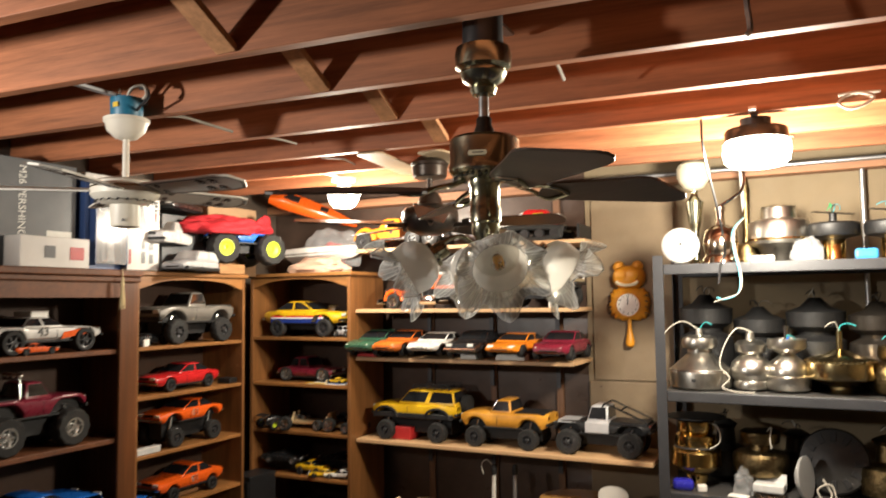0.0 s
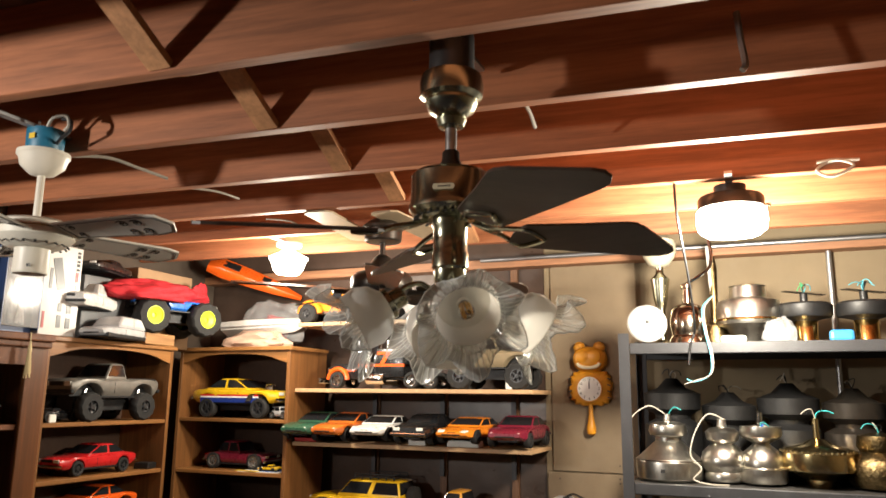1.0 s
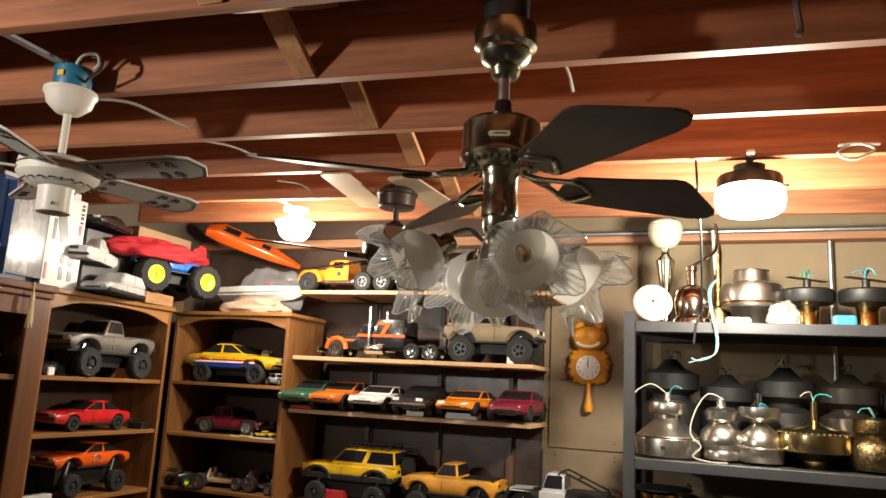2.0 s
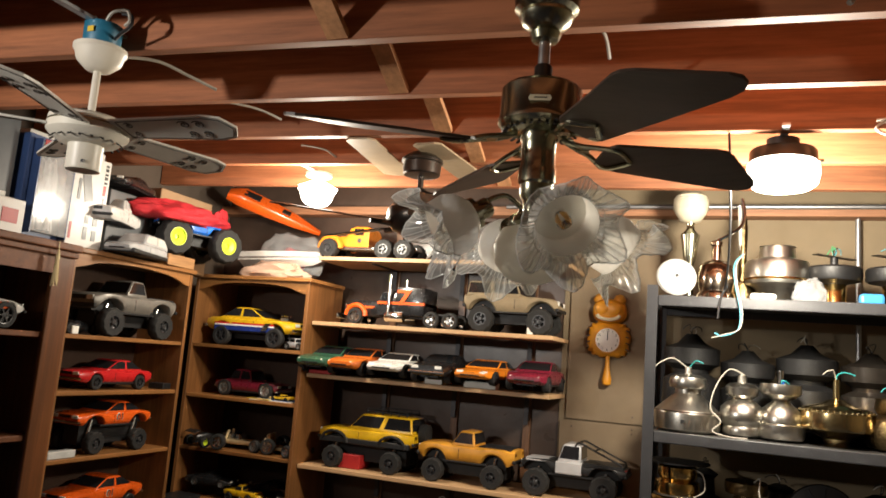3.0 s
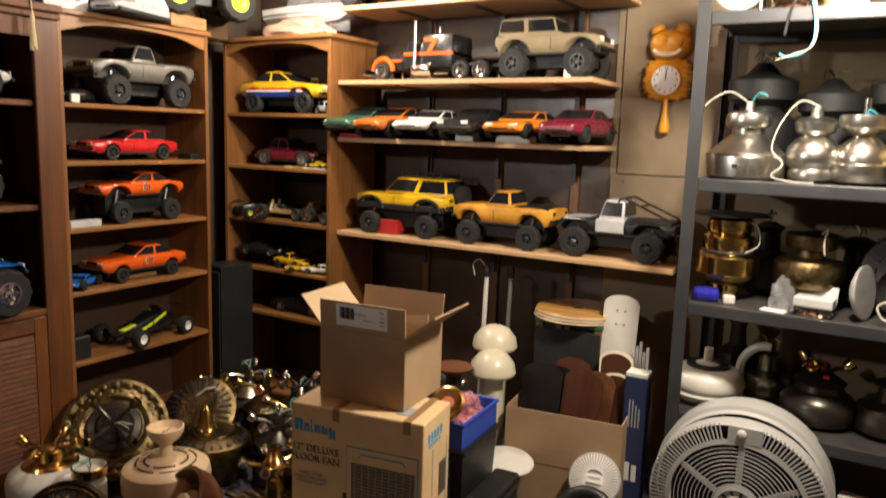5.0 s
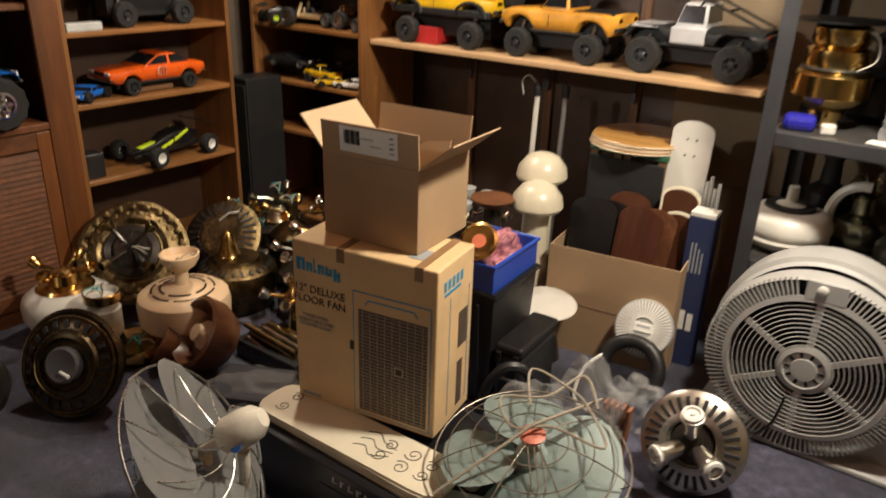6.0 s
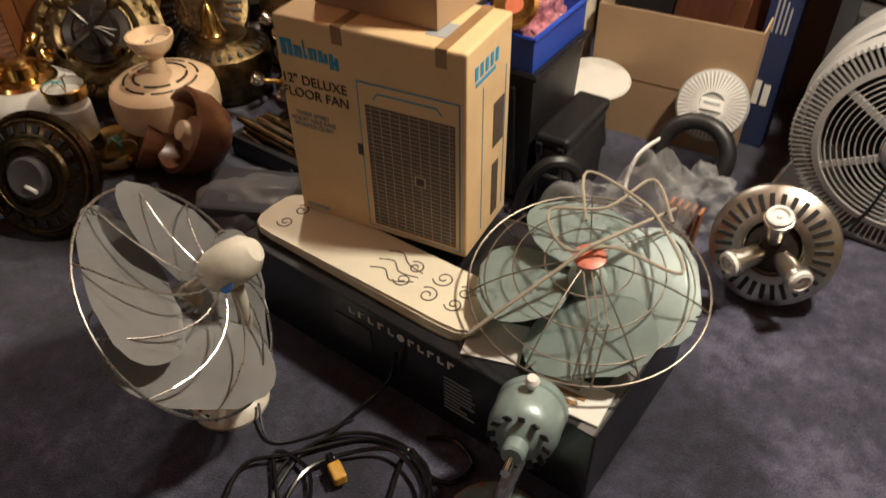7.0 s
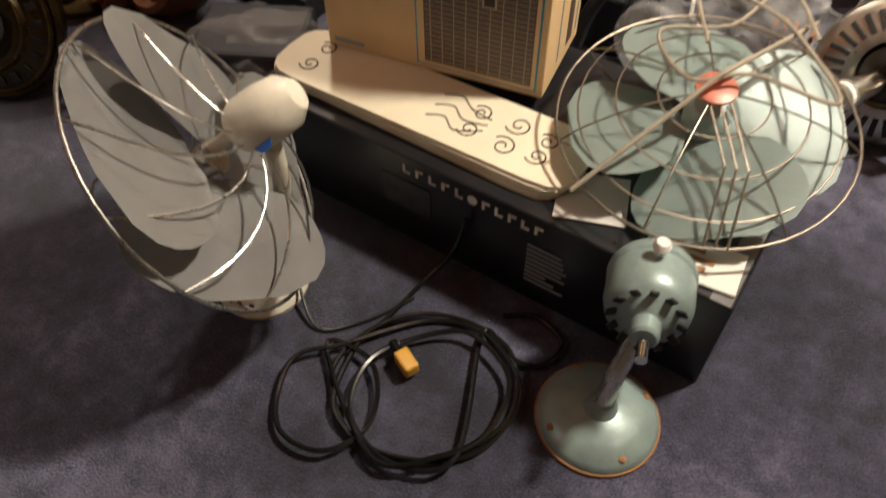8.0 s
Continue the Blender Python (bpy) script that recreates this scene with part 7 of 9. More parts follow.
# ---- loose fan motors on the floor ----
BRASS = plain("polished_brass", (0.62, 0.42, 0.15), 0.18, 1.0, 0.15, 12)
BRASS_D = plain("antique_brass", (0.150, 0.108, 0.052), 0.30, 1.0, 0.65, 22, 0.85)
BRONZE = plain("dark_bronze_gold", (0.070, 0.052, 0.028), 0.28, 0.9, 0.5, 14)
BRUSHED = plain("brushed_nickel", (0.54, 0.52, 0.47), 0.30, 1.0, 0.2, 18)
PINKT = plain("pinkish_beige_enamel", (0.72, 0.52, 0.33), 0.38, 0, 0.08, 9)
WOODC = wood("dark_wood_bowl", (0.14, 0.058, 0.028), "z", 0.32, 9)
WHITEE = plain("white_enamel", (0.60, 0.58, 0.53), 0.3, 0, 0.06, 9)


def motor(name, at, profile, mat, label, m=None, seg=36, slots=0, slot_r=0.0, slot_z=0.0, slot_tilt=0.0, slot_size=(0.03, 0.012), group="", cat="fan motor", slot_mat=None):
    """A turned motor casing with a ring of vents; profile is (radius, height)."""
    ob = thing(name, (0, 0, 0), label, cat, group)
    ob.matrix_basis = m if m is not None else pose(*at)
    h = part("housing", lathe(profile, seg), mat, ob, "", True)
    if slots:
        first = None
        for k in range(slots):
            a = 360 * k / slots
            mm = pose(0, 0, 0, 0, 0, a) @ pose(slot_r, 0, slot_z, 0, slot_tilt, 0)
            if first is None:
                first = part("vent_slot", box(slot_size[0], slot_size[1], 0.004, (0, 0, 0), 0.001), slot_mat or INKB, h)
                first.matrix_basis = mm
            else:
                put_part("vent_slot", first.data, h, mm)
    return ob


def add_wires(ob, at, seed, cols, n=3):
    rnd = random.Random(seed)
    for k in range(n):
        p = Vector(at)
        ctrl = [p]
        d = Vector((rnd.uniform(-1, 1), rnd.uniform(-1, 1), 1.6))
        for i in range(4):
            p = p + d.normalized() * 0.022
            ctrl.append(p.copy())
            d += Vector((rnd.uniform(-1, 1), rnd.uniform(-1, 1), -0.9))
        part("lead_wire", tube(curve_pts(ctrl, 4), 0.0022, 5), cols[k % len(cols)], ob, "", True)


TEAL = plain("teal_wire", (0.03, 0.33, 0.34), 0.5)
WIRES = (WIREW, TEAL, BLACKP)


def socket_arms(ob, n, r, z, mat, cup, start=0):
    for k in range(n):
        a = radians(start + 360 * k / n)
        p0, p1 = Vector((0.02 * math.cos(a), 0.02 * math.sin(a), z)), Vector((r * math.cos(a), r * math.sin(a), z + 0.022))
        arm = part("socket_arm", tube([p0, (p0 + p1) / 2 + Vector((0, 0, 0.006)), p1], 0.008, 8), mat, ob, "", True)
        part("socket", lathe([(0.014, 0), (0.020, 0.012), (0.021, 0.034), (0.017, 0.036), (0.016, 0.02), (0, 0.02)], 16, axis_pose(p1, p1 - p0 + Vector((0, 0, 0.02)))), cup, arm, "", True)


# silver vented motor facing the walk, with three sockets
mm = axis_pose((-0.030, 3.065, 0.145), (0.10, -0.88, 0.42))
sm = motor("fan_motor", None, [(0.0, -0.11), (0.09, -0.105), (0.115, -0.09), (0.118, -0.03), (0.138, -0.022), (0.142, -0.01), (0.140, 0.012), (0.128, 0.022), (0.080, 0.040), (0.066, 0.042), (0.064, 0.02), (0.0, 0.02)], BRUSHED, "brushed nickel fan motor with vents and three lamp sockets", mm, 48, 30, 0.104, 0.031, 15, (0.040, 0.0105))
part("inner_cup", lathe([(0.062, 0.018), (0.055, 0.03), (0.03, 0.036), (0.028, 0.07), (0, 0.072)], 28), NICKEL_D, sm, "", True)
for k in range(3):
    a = radians(120 * k + 94)
    c_, s_ = math.cos(a), math.sin(a)
    arm = part("socket_arm", lathe([(0.020, 0), (0.024, 0.02), (0.024, 0.062), (0.032, 0.066), (0.032, 0.076), (0.02, 0.078)], 18, axis_pose((0.025 * c_, 0.025 * s_, 0.055), (0.74 * c_, 0.74 * s_, 0.68))), BRUSHED, sm, "", True)
    part("socket", lathe([(0.028, 0.077), (0.028, 0.086), (0.020, 0.089), (0.018, 0.081), (0.007, 0.081), (0.006, 0.087), (0, 0.088)], 16, axis_pose((0.025 * c_, 0.025 * s_, 0.055), (0.74 * c_, 0.74 * s_, 0.68))), WHITE, arm, "white porcelain socket", True)

# small white desk fan head, dark ring and bag beside it
mm = axis_pose((-0.362, 3.50, 0.195), (0.12, -0.80, 0.45))
sf = motor("small_fan", None, [(0.085, -0.03), (0.098, -0.022), (0.100, 0.0), (0.094, 0.010), (0.088, 0.011)], GREYW, "small white clip fan with ribbed round grille", mm, 36, cat="fan")
rib = part("grille_rib", box(0.056, 0.004, 0.004), WHITE, sf)
for k in range(48):
    q = pose(0, 0, 0, 0, 0, 7.5 * k) @ pose(0.063, 0, 0.012, 0, 4, 0)
    if k == 0:
        rib.matrix_basis = q
    else:
        put_part("grille_rib", rib.data, sf, q)
part("backing", lathe([(0.0, -0.031), (0.086, -0.031)], 28, None, None, False), CHASSIS, sf)
part("name_plate", box(0.068, 0.034, 0.008, (0, 0, 0.010), 0.003), WHITE, sf, "plain white centre plate")
part("plate_bar", box(0.045, 0.006, 0.001, (0, 0.004, 0.0182)), PRINT_GB, sf)
part("foot", box(0.07, 0.06, 0.11, (0, -0.02, -0.10), 0.01), GREYW, sf)
st = part("stand_ring", tube(ring_pts(0.095, 30, pose(-0.355, 3.40, 0.085, 62, 0, 6)), 0.024, 12, True), BLACKP, None, "", True)
tagged(st, "thick black plastic fan ring on the carpet", "fan part")
bg = part("plastic_bag", blob(0.10, 0.07, 0.10, 51, 0.55, 4), FILM, None, "", True)
bg.matrix_basis = pose(-0.255, 3.25, 0.0)
tagged(bg, "crumpled clear plastic bag on the carpet", "plastic bag")
cable("lead_cable", [(-0.44, 3.40, 0.12), (-0.48, 3.32, 0.08), (-0.47, 3.24, 0.012), (-0.40, 3.20, 0.006)], 0.006, WHITE, "white cable curling on the carpet")
sl = thing("slat_bundle", (-0.215, 2.98, 0.0), "bundle of thin reddish wooden slats standing up", "slats")
for k in range(5):
    part("slat", box(0.008, 0.03, 0.24, (0.009 * (k - 2), 0.002 * (k % 2), 0), 0.001, pose(0, 0, 0, 4, 2 * (k - 2), 0)), wood("red_slat", (0.30, 0.115, 0.05), "z") if k == 0 else bpy.data.materials["red_slat"], sl)

# black motor with gold rings, seen face on
mm = axis_pose((-1.645, 2.205, 0.165), (0.42, -0.80, 0.42))
bmo = motor("fan_motor", None, [(0.0, -0.10), (0.10, -0.095), (0.135, -0.07), (0.142, -0.02), (0.165, -0.012), (0.168, 0.002), (0.158, 0.012), (0.150, 0.010), (0.142, 0.018), (0.105, 0.026), (0.098, 0.036), (0.082, 0.040), (0.074, 0.030), (0.06, 0.028), (0, 0.028)], BRONZE, "black and gold fan motor with pierced ring, face up", mm, 48, 22, 0.124, 0.0235, 12, (0.022, 0.016))
part("gold_ring", tube(ring_pts(0.146, 44, None, 0.0165), 0.003, 6, True), BRASS_D, bmo, "worn gold ring")
part("gold_ring", tube(ring_pts(0.098, 40, None, 0.037), 0.003, 6, True), BRASS_D, bmo)
part("hub", lathe([(0.055, 0.028), (0.055, 0.05), (0.048, 0.055), (0.03, 0.05), (0, 0.05)], 28), plain("grey_hub", (0.12, 0.12, 0.125), 0.4, 0.4), bmo, "", True)
part("lead_tube", tube([(0.0, -0.02, 0.054), (0.034, -0.03, 0.062)], 0.006, 8), WHITE, bmo)

# ornate antique motors leaning by the wall unit
mm = axis_pose((-2.115, 2.72, 0.235), (0.62, -0.52, 0.58))
om = motor("fan_motor", None, [(0.0, -0.09), (0.12, -0.085), (0.17, -0.05), (0.19, -0.01), (0.205, 0.0), (0.205, 0.012), (0.19, 0.018), (0.17, 0.012), (0.155, 0.022), (0.13, 0.03), (0.11, 0.022), (0.09, 0.036), (0.04, 0.04), (0, 0.04)], BRASS_D, "antique brass fan motor with cast leaf rim", mm, 48)
for k in range(44):
    a = 2 * math.pi * (k // 2) / 22 + 0.14 * (k % 2)
    rl = 0.178 if k % 2 else 0.150
    part("leaf_boss", lathe([(0.016, 0), (0.013, 0.008), (0, 0.014)], 7, pose(rl * math.cos(a), rl * math.sin(a), 0.014, 0, 0, 40 * k)), BRASS_D, om, "", True)
part("hub", lathe([(0.105, 0.030), (0.10, 0.046), (0.075, 0.052), (0.06, 0.075), (0.03, 0.08), (0, 0.08)], 24), NICKEL_D, om, "", True)
socket_arms(om, 4, 0.09, 0.085, NICKEL_D, BRASS_D, 40)
add_wires(om, (0.0, 0.0, 0.08), 3, (BLACKP, WIREW, BLACKP), 5)
mm = axis_pose((-2.00, 3.05, 0.230), (0.35, -0.65, 0.67))
vm = motor("fan_motor", None, [(0.0, -0.09), (0.10, -0.085), (0.145, -0.05), (0.158, -0.006), (0.160, 0.008), (0.150, 0.014), (0.085, 0.034), (0.07, 0.03), (0, 0.03)], BRASS_D, "antique brass fan motor with radial vents", mm, 48, 28, 0.117, 0.0255, 16, (0.055, 0.010))
part("lead_tube", tube([(-0.02, 0.06, 0.03), (0.02, 0.09, 0.045), (0.06, 0.10, 0.04)], 0.005, 8), WIREW, vm)
motor("brass_bell", (-1.86, 2.965, 0.215), [(0.044, 0.0), (0.045, 0.004), (0.036, 0.018), (0.030, 0.045), (0.022, 0.085), (0.010, 0.098), (0.006, 0.11), (0, 0.112)], BRASS, "polished brass bell-shaped canopy standing on a motor", None, 32, cat="canopy")
motor("fan_motor", (-1.835, 2.98, 0.0), [(0.10, 0), (0.13, 0.02), (0.14, 0.05), (0.15, 0.10), (0.155, 0.15), (0.15, 0.175), (0.11, 0.195), (0.09, 0.200), (0.085, 0.214), (0.0, 0.214)], BRASS_D, "bronze fan motor standing upright with patterned top", None, 40, 24, 0.128, 0.188, 24, (0.02, 0.012))
# white motor with brass lamp sockets
motor("fan_motor", (-2.09, 2.43, 0.0), [(0.09, 0.0), (0.12, 0.012), (0.12, 0.05), (0.10, 0.0595), (0, 0.0595)], NICKEL_D, "flat dark motor under a white one", None, 28)
wm = motor("fan_motor", (-2.09, 2.43, 0.06), [(0.10, 0.0), (0.135, 0.015), (0.150, 0.05), (0.152, 0.09), (0.145, 0.115), (0.12, 0.135), (0.09, 0.150), (0.06, 0.155), (0.0, 0.155)], WHITEE, "white fan motor with brass top and lamp sockets", None, 40)
part("brass_cap", lathe([(0.098, 0.148), (0.09, 0.158), (0.055, 0.166), (0.05, 0.20), (0.035, 0.21), (0.0, 0.212)], 28), BRASS, wm, "", True)
socket_arms(wm, 4, 0.085, 0.195, BRASS, BRASS, 30)
motor("cup_prop", (-1.865, 2.44, 0.0), [(0.06, 0.0), (0.07, 0.02), (0.055, 0.06), (0.05, 0.0895), (0, 0.0895)], BRONZE, "dark bronze collar under a switch cup", None, 24, cat="fan part")
wc = motor("brass_cup", (-1.865, 2.44, 0.09), [(0.05, 0.0), (0.055, 0.01), (0.056, 0.10), (0.05, 0.105), (0.05, 0.125), (0.058, 0.13), (0.060, 0.16), (0.054, 0.162), (0.05, 0.14), (0, 0.14)], WHITEE, "white and brass switch cup standing on end", None, 28, cat="fan part")
part("brass_rim", lathe([(0.051, 0.126), (0.0595, 0.13), (0.0615, 0.161), (0.056, 0.164)], 28, None, None, False), BRASS, wc, "", True)
add_wires(wc, (0.0, 0.0, 0.14), 12, (TEAL, BRASS, WIREW), 4)
bp = motor("brass_pan", (-1.80, 2.50, 0.0), [(0.09, 0.0), (0.10, 0.01), (0.105, 0.05), (0.10, 0.06), (0.09, 0.058), (0.06, 0.05), (0.0, 0.05)], BRASS, "shallow brass pan with teal leads", None, 32, cat="fan part")
add_wires(bp, (0.02, 0.0, 0.05), 22, (TEAL, WIREW, TEAL), 4)
# beige motor with stem and cup
pm = motor("fan_motor", (-1.755, 2.68, 0.06), [(0.125, 0.02), (0.152, 0.03), (0.160, 0.05), (0.162, 0.10), (0.156, 0.130), (0.135, 0.146), (0.05, 0.160), (0.026, 0.172), (0.022, 0.215), (0.034, 0.228), (0.052, 0.242), (0.066, 0.265), (0.068, 0.285), (0.062, 0.287), (0.05, 0.262), (0.0, 0.25)], PINKT, "pinkish beige fan motor with pierced top and cup stem", None, 44, 0)
for r0, n in ((0.108, 7), (0.078, 5)):
    for k in range(n):
        a0 = 2 * math.pi * k / n
        pts = [(r0 * math.cos(a0 + i * 0.62 / n * 1.6), r0 * math.sin(a0 + i * 0.62 / n * 1.6), 0.150 if r0 > 0.1 else 0.1565) for i in range(6)]
        part("vent_slot", tube(pts, 0.004, 5), NICKEL_D, pm)
part("under_motor", lathe([(0.09, -0.06), (0.10, -0.05), (0.10, 0.0)], 28), NICKEL_D, pm, "", True)
add_wires(pm, (0.0, 0.0, 0.25), 5, (WIREW, WIREW, BLACKP), 3)
# turned wooden canopy and housing on their sides
mm = axis_pose((-1.54, 2.59, 0.140), (-0.22, -0.76, 0.56))
wk = motor("wood_housing", None, [(0.02, -0.12), (0.05, -0.115), (0.095, -0.085), (0.122, -0.03), (0.126, 0.03), (0.112, 0.036), (0.100, 0.02), (0.088, -0.03), (0.055, -0.05), (0.0, -0.055)], WOODC, "turned dark wood fan housing lying on its side", mm, 36, cat="fan part")
part("inner_motor", lathe([(0.050, -0.055), (0.050, -0.01), (0.036, 0.0), (0.028, 0.026), (0, 0.030)], 24), PINKT, wk, "", True)
mm = axis_pose((-1.675, 2.525, 0.075), (-0.55, -0.60, 0.45))
motor("wood_canopy", None, [(0.02, -0.06), (0.04, -0.055), (0.062, -0.03), (0.070, 0.01), (0.066, 0.013), (0.055, -0.02), (0.0, -0.035)], WOODC, "turned dark wood canopy lying open", mm, 32, cat="fan part")
# brass tubes and clamps
tb = thing("brass_tubes", (-1.385, 2.80, 0.0), "heap of short brass tubes and brown slats", "tubes")
rnd = random.Random(9)
for k in range(9):
    y0, z0 = -0.05 + 0.028 * (k % 4), 0.012 + 0.024 * (k // 4)
    part("tube", tube([(-0.11 + rnd.uniform(-0.02, 0.02), y0, z0 + 0.06), (0.13 + rnd.uniform(-0.03, 0.03), y0 + rnd.uniform(-0.03, 0.03), z0 + 0.03)], 0.010 + 0.003 * (k % 2), 10), BRASS_D if k % 3 else CHROME, tb, "", True)
part("support_box", box(0.30, 0.16, 0.07, (0, 0.0, 0.0), 0.004), CHASSIS, tb)
cbm = motor("lamp_fitting", (-1.47, 2.96, 0.0), [(0.07, 0.0), (0.075, 0.02), (0.04, 0.04), (0.03, 0.12), (0.05, 0.14), (0.055, 0.17), (0.04, 0.18), (0.02, 0.22), (0.03, 0.235), (0.0, 0.24)], BRASS, "brass lamp fitting with curled arms", None, 28, cat="lamp part")
socket_arms(cbm, 5, 0.10, 0.15, BRASS, CHROME, 10)
# dark motors heaped below the bookcases
for k, (x, y, r, h, mt, lab) in enumerate(((-2.02, 3.28, 0.13, 0.20, NICKEL_D, "dark bronze fan motor standing in the heap"), (-1.70, 3.30, 0.14, 0.24, NICKEL, "polished dark fan motor with brass finial"), (-1.42, 3.25, 0.11, 0.20, BRUSHED, "brushed metal fan motor in the heap"), (-2.24, 3.08, 0.10, 0.16, BRONZE, "bronze fan motor by the bookcase foot"), (-1.90, 3.58, 0.12, 0.22, NICKEL_D, "black fan motor near the corner"), (-1.55, 3.62, 0.12, 0.30, NICKEL, "dark polished motor near the wall"), (-1.22, 3.40, 0.12, 0.26, NICKEL_D, "dark fan motor behind the cartons"))):
    q = motor("fan_motor", (x, y, 0.0), [(r * 0.7, 0), (r * 0.95, h * 0.08), (r, h * 0.25), (r, h * 0.5), (r * 0.85, h * 0.62), (r * 0.45, h * 0.70), (r * 0.35, h * 0.9), (r * 0.42, h * 0.95), (r * 0.2, h), (0, h)], mt, lab, None, 32, 18, r * 0.93, h * 0.56, 40, (0.02, 0.009))
    if k in (1, 4, 5):
        socket_arms(q, 4, r * 0.7, h * 0.98, BRASS if k == 1 else mt, CHROME, 20 * k)
    add_wires(q, (0, 0, h), 60 + k, WIRES, 3)
for k, (x, y, r, h, mt, lab) in enumerate(((-2.12, 3.46, 0.12, 0.30, NICKEL, "polished dark motor with chrome sockets in the heap"), (-1.86, 3.30, 0.11, 0.34, BRASS_D, "antique brass motor with arms in the heap"), (-1.60, 3.12, 0.11, 0.28, NICKEL_D, "dark motor with brass sockets in the heap"), (-1.36, 3.08, 0.10, 0.24, BRASS, "small brass motor with sockets"), (-1.38, 3.52, 0.11, 0.34, NICKEL_D, "dark motor with chrome arms by the wall"), (-2.22, 3.30, 0.09, 0.24, BRONZE, "bronze motor before the bookcase"), (-1.12, 3.66, 0.12, 0.36, NICKEL, "polished dark motor behind the cartons"))):
    q = motor("fan_motor", (x, y, 0.0), [(r * 0.8, 0), (r, h * 0.06), (r, h * 0.22), (r * 0.7, h * 0.34), (r * 0.5, h * 0.4), (r * 0.85, h * 0.5), (r * 0.9, h * 0.62), (r * 0.6, h * 0.72), (r * 0.25, h * 0.8), (r * 0.22, h), (0, h)], mt, lab, None, 32, 16, r * 0.97, h * 0.14, 90, (0.02, 0.009))
    socket_arms(q, 3 + k % 3, r * 0.85, h * 0.86, mt, BRASS if k % 2 else CHROME, 33 * k)
    add_wires(q, (0, 0, h), 210 + k, WIRES, 4)
cr = thing("crystal_light", (-1.30, 3.78, 0.0), "chrome and glass light fitting on the floor", "lamp")
part("stem", lathe([(0.08, 0), (0.085, 0.01), (0.02, 0.03), (0.018, 0.30), (0.05, 0.31), (0.05, 0.33), (0, 0.34)], 24), CHROME, cr, "", True)
for k in range(6):
    a = math.pi * k / 3
    part("glass_cup", lathe([(0.012, 0), (0.028, 0.02), (0.033, 0.05)], 14, pose(0.10 * math.cos(a), 0.10 * math.sin(a), 0.34)), CLEARBOX, cr, "", True)
    part("arm", tube([(0.02 * math.cos(a), 0.02 * math.sin(a), 0.31), (0.07 * math.cos(a), 0.07 * math.sin(a), 0.32), (0.10 * math.cos(a), 0.10 * math.sin(a), 0.345)], 0.005, 6), CHROME, cr)
motor("white_can", (-1.52, 3.42, 0.26), [(0.035, 0.0), (0.037, 0.005), (0.037, 0.10), (0.033, 0.105), (0.0, 0.105)], WHITEE, "white can light standing on a dark motor", None, 24, cat="lamp")
motor("fan_motor", (-1.52, 3.42, 0.0), [(0.10, 0), (0.12, 0.05), (0.12, 0.14), (0.06, 0.18), (0.05, 0.26), (0.0, 0.26)], NICKEL_D, "dark motor under a white can light", None, 28)
# cream vented housing at the left edge
motor("fan_motor", None, [(0.0, -0.08), (0.10, -0.07), (0.13, -0.02), (0.134, 0.01), (0.125, 0.02), (0.07, 0.036), (0.05, 0.03), (0, 0.03)], plain("ivory_enamel", (0.62, 0.56, 0.40), 0.4), "ivory vented fan motor on its side", axis_pose((-2.02, 2.00, 0.135), (0.6, -0.6, 0.4)), 40, 22, 0.098, 0.029, 16, (0.042, 0.011))
motor("fan_motor", None, [(0.0, -0.08), (0.09, -0.07), (0.11, -0.02), (0.11, 0.02), (0.05, 0.04), (0.0, 0.042)], NICKEL_D, "black fan motor on its side", axis_pose((-1.83, 1.98, 0.112), (0.6, -0.7, 0.3)), 32)

# ---- clock on the tan panel ----
CLK_O = plain("orange_clock_plastic", (0.60, 0.25, 0.012), 0.42, 0, 0.08, 20)
ck = thing("wall_clock", (-0.367, YN - 0.008, 1.715), "orange plastic novelty wall clock with white dial and pendulum", "clock")


def pillow(outline, thick, m):
    """A moulded pad with a domed front."""
    return loft([[m @ Vector((x * f, y * f, z)) for x, y in outline] for f, z in ((1, 0), (1, thick * 0.35), (0.95, thick * 0.66), (0.80, thick * 0.86), (0.5, thick * 0.97), (0.2, thick))])


o = [(0.098 * (1 + 0.07 * (k % 4 < 2)) * math.copysign(abs(math.cos(a)) ** 0.6, math.cos(a)), 0.084 * (1 + 0.07 * (k % 4 < 2)) * math.copysign(abs(math.sin(a)) ** 0.6, math.sin(a))) for k, a in enumerate(2 * math.pi * i / 56 for i in range(56))]
part("case", pillow(o, 0.052, pose(0, 0, 0, 90)), CLK_O, ck, "scalloped orange case", True)
part("crown", pillow([(0.082 * math.copysign(abs(math.cos(a)) ** 0.8, math.cos(a)), 0.062 * math.copysign(abs(math.sin(a)) ** 0.8, math.sin(a))) for a in (2 * math.pi * i / 36 for i in range(36))], 0.062, pose(0, 0, 0.138, 90)), CLK_O, ck, "rounded orange upper part", True)
for s in (-1, 1):
    part("crown_bump", lathe([(0.030, 0), (0.028, 0.02), (0.012, 0.034), (0, 0.036)], 18, pose(s * 0.046, -0.028, 0.188, 0, 22 * s)), CLK_O, ck, "", True)
    part("crown_panel", lathe([(0.032, 0), (0.030, 0.007), (0.018, 0.012), (0, 0.013)], 20, pose(s * 0.030, -0.055, 0.150, 90)), CLK_O, ck, "", True)
    for k in range(4):
        part("dark_stripe", box(0.018, 0.004, 0.006, (s * 0.094, -0.049, -0.05 + 0.03 * k), 0.001, pose(0, 0, 0, 0, 20 * s, 0)), INKB, ck)
part("pale_band", tube([(0.055 * math.cos(a), -0.058, 0.118 + 0.022 * math.sin(a)) for a in (math.pi + math.pi * k / 10 for k in range(11))], 0.009, 8), plain("cream_plastic", (0.66, 0.58, 0.42), 0.4), ck, "cream band", True)
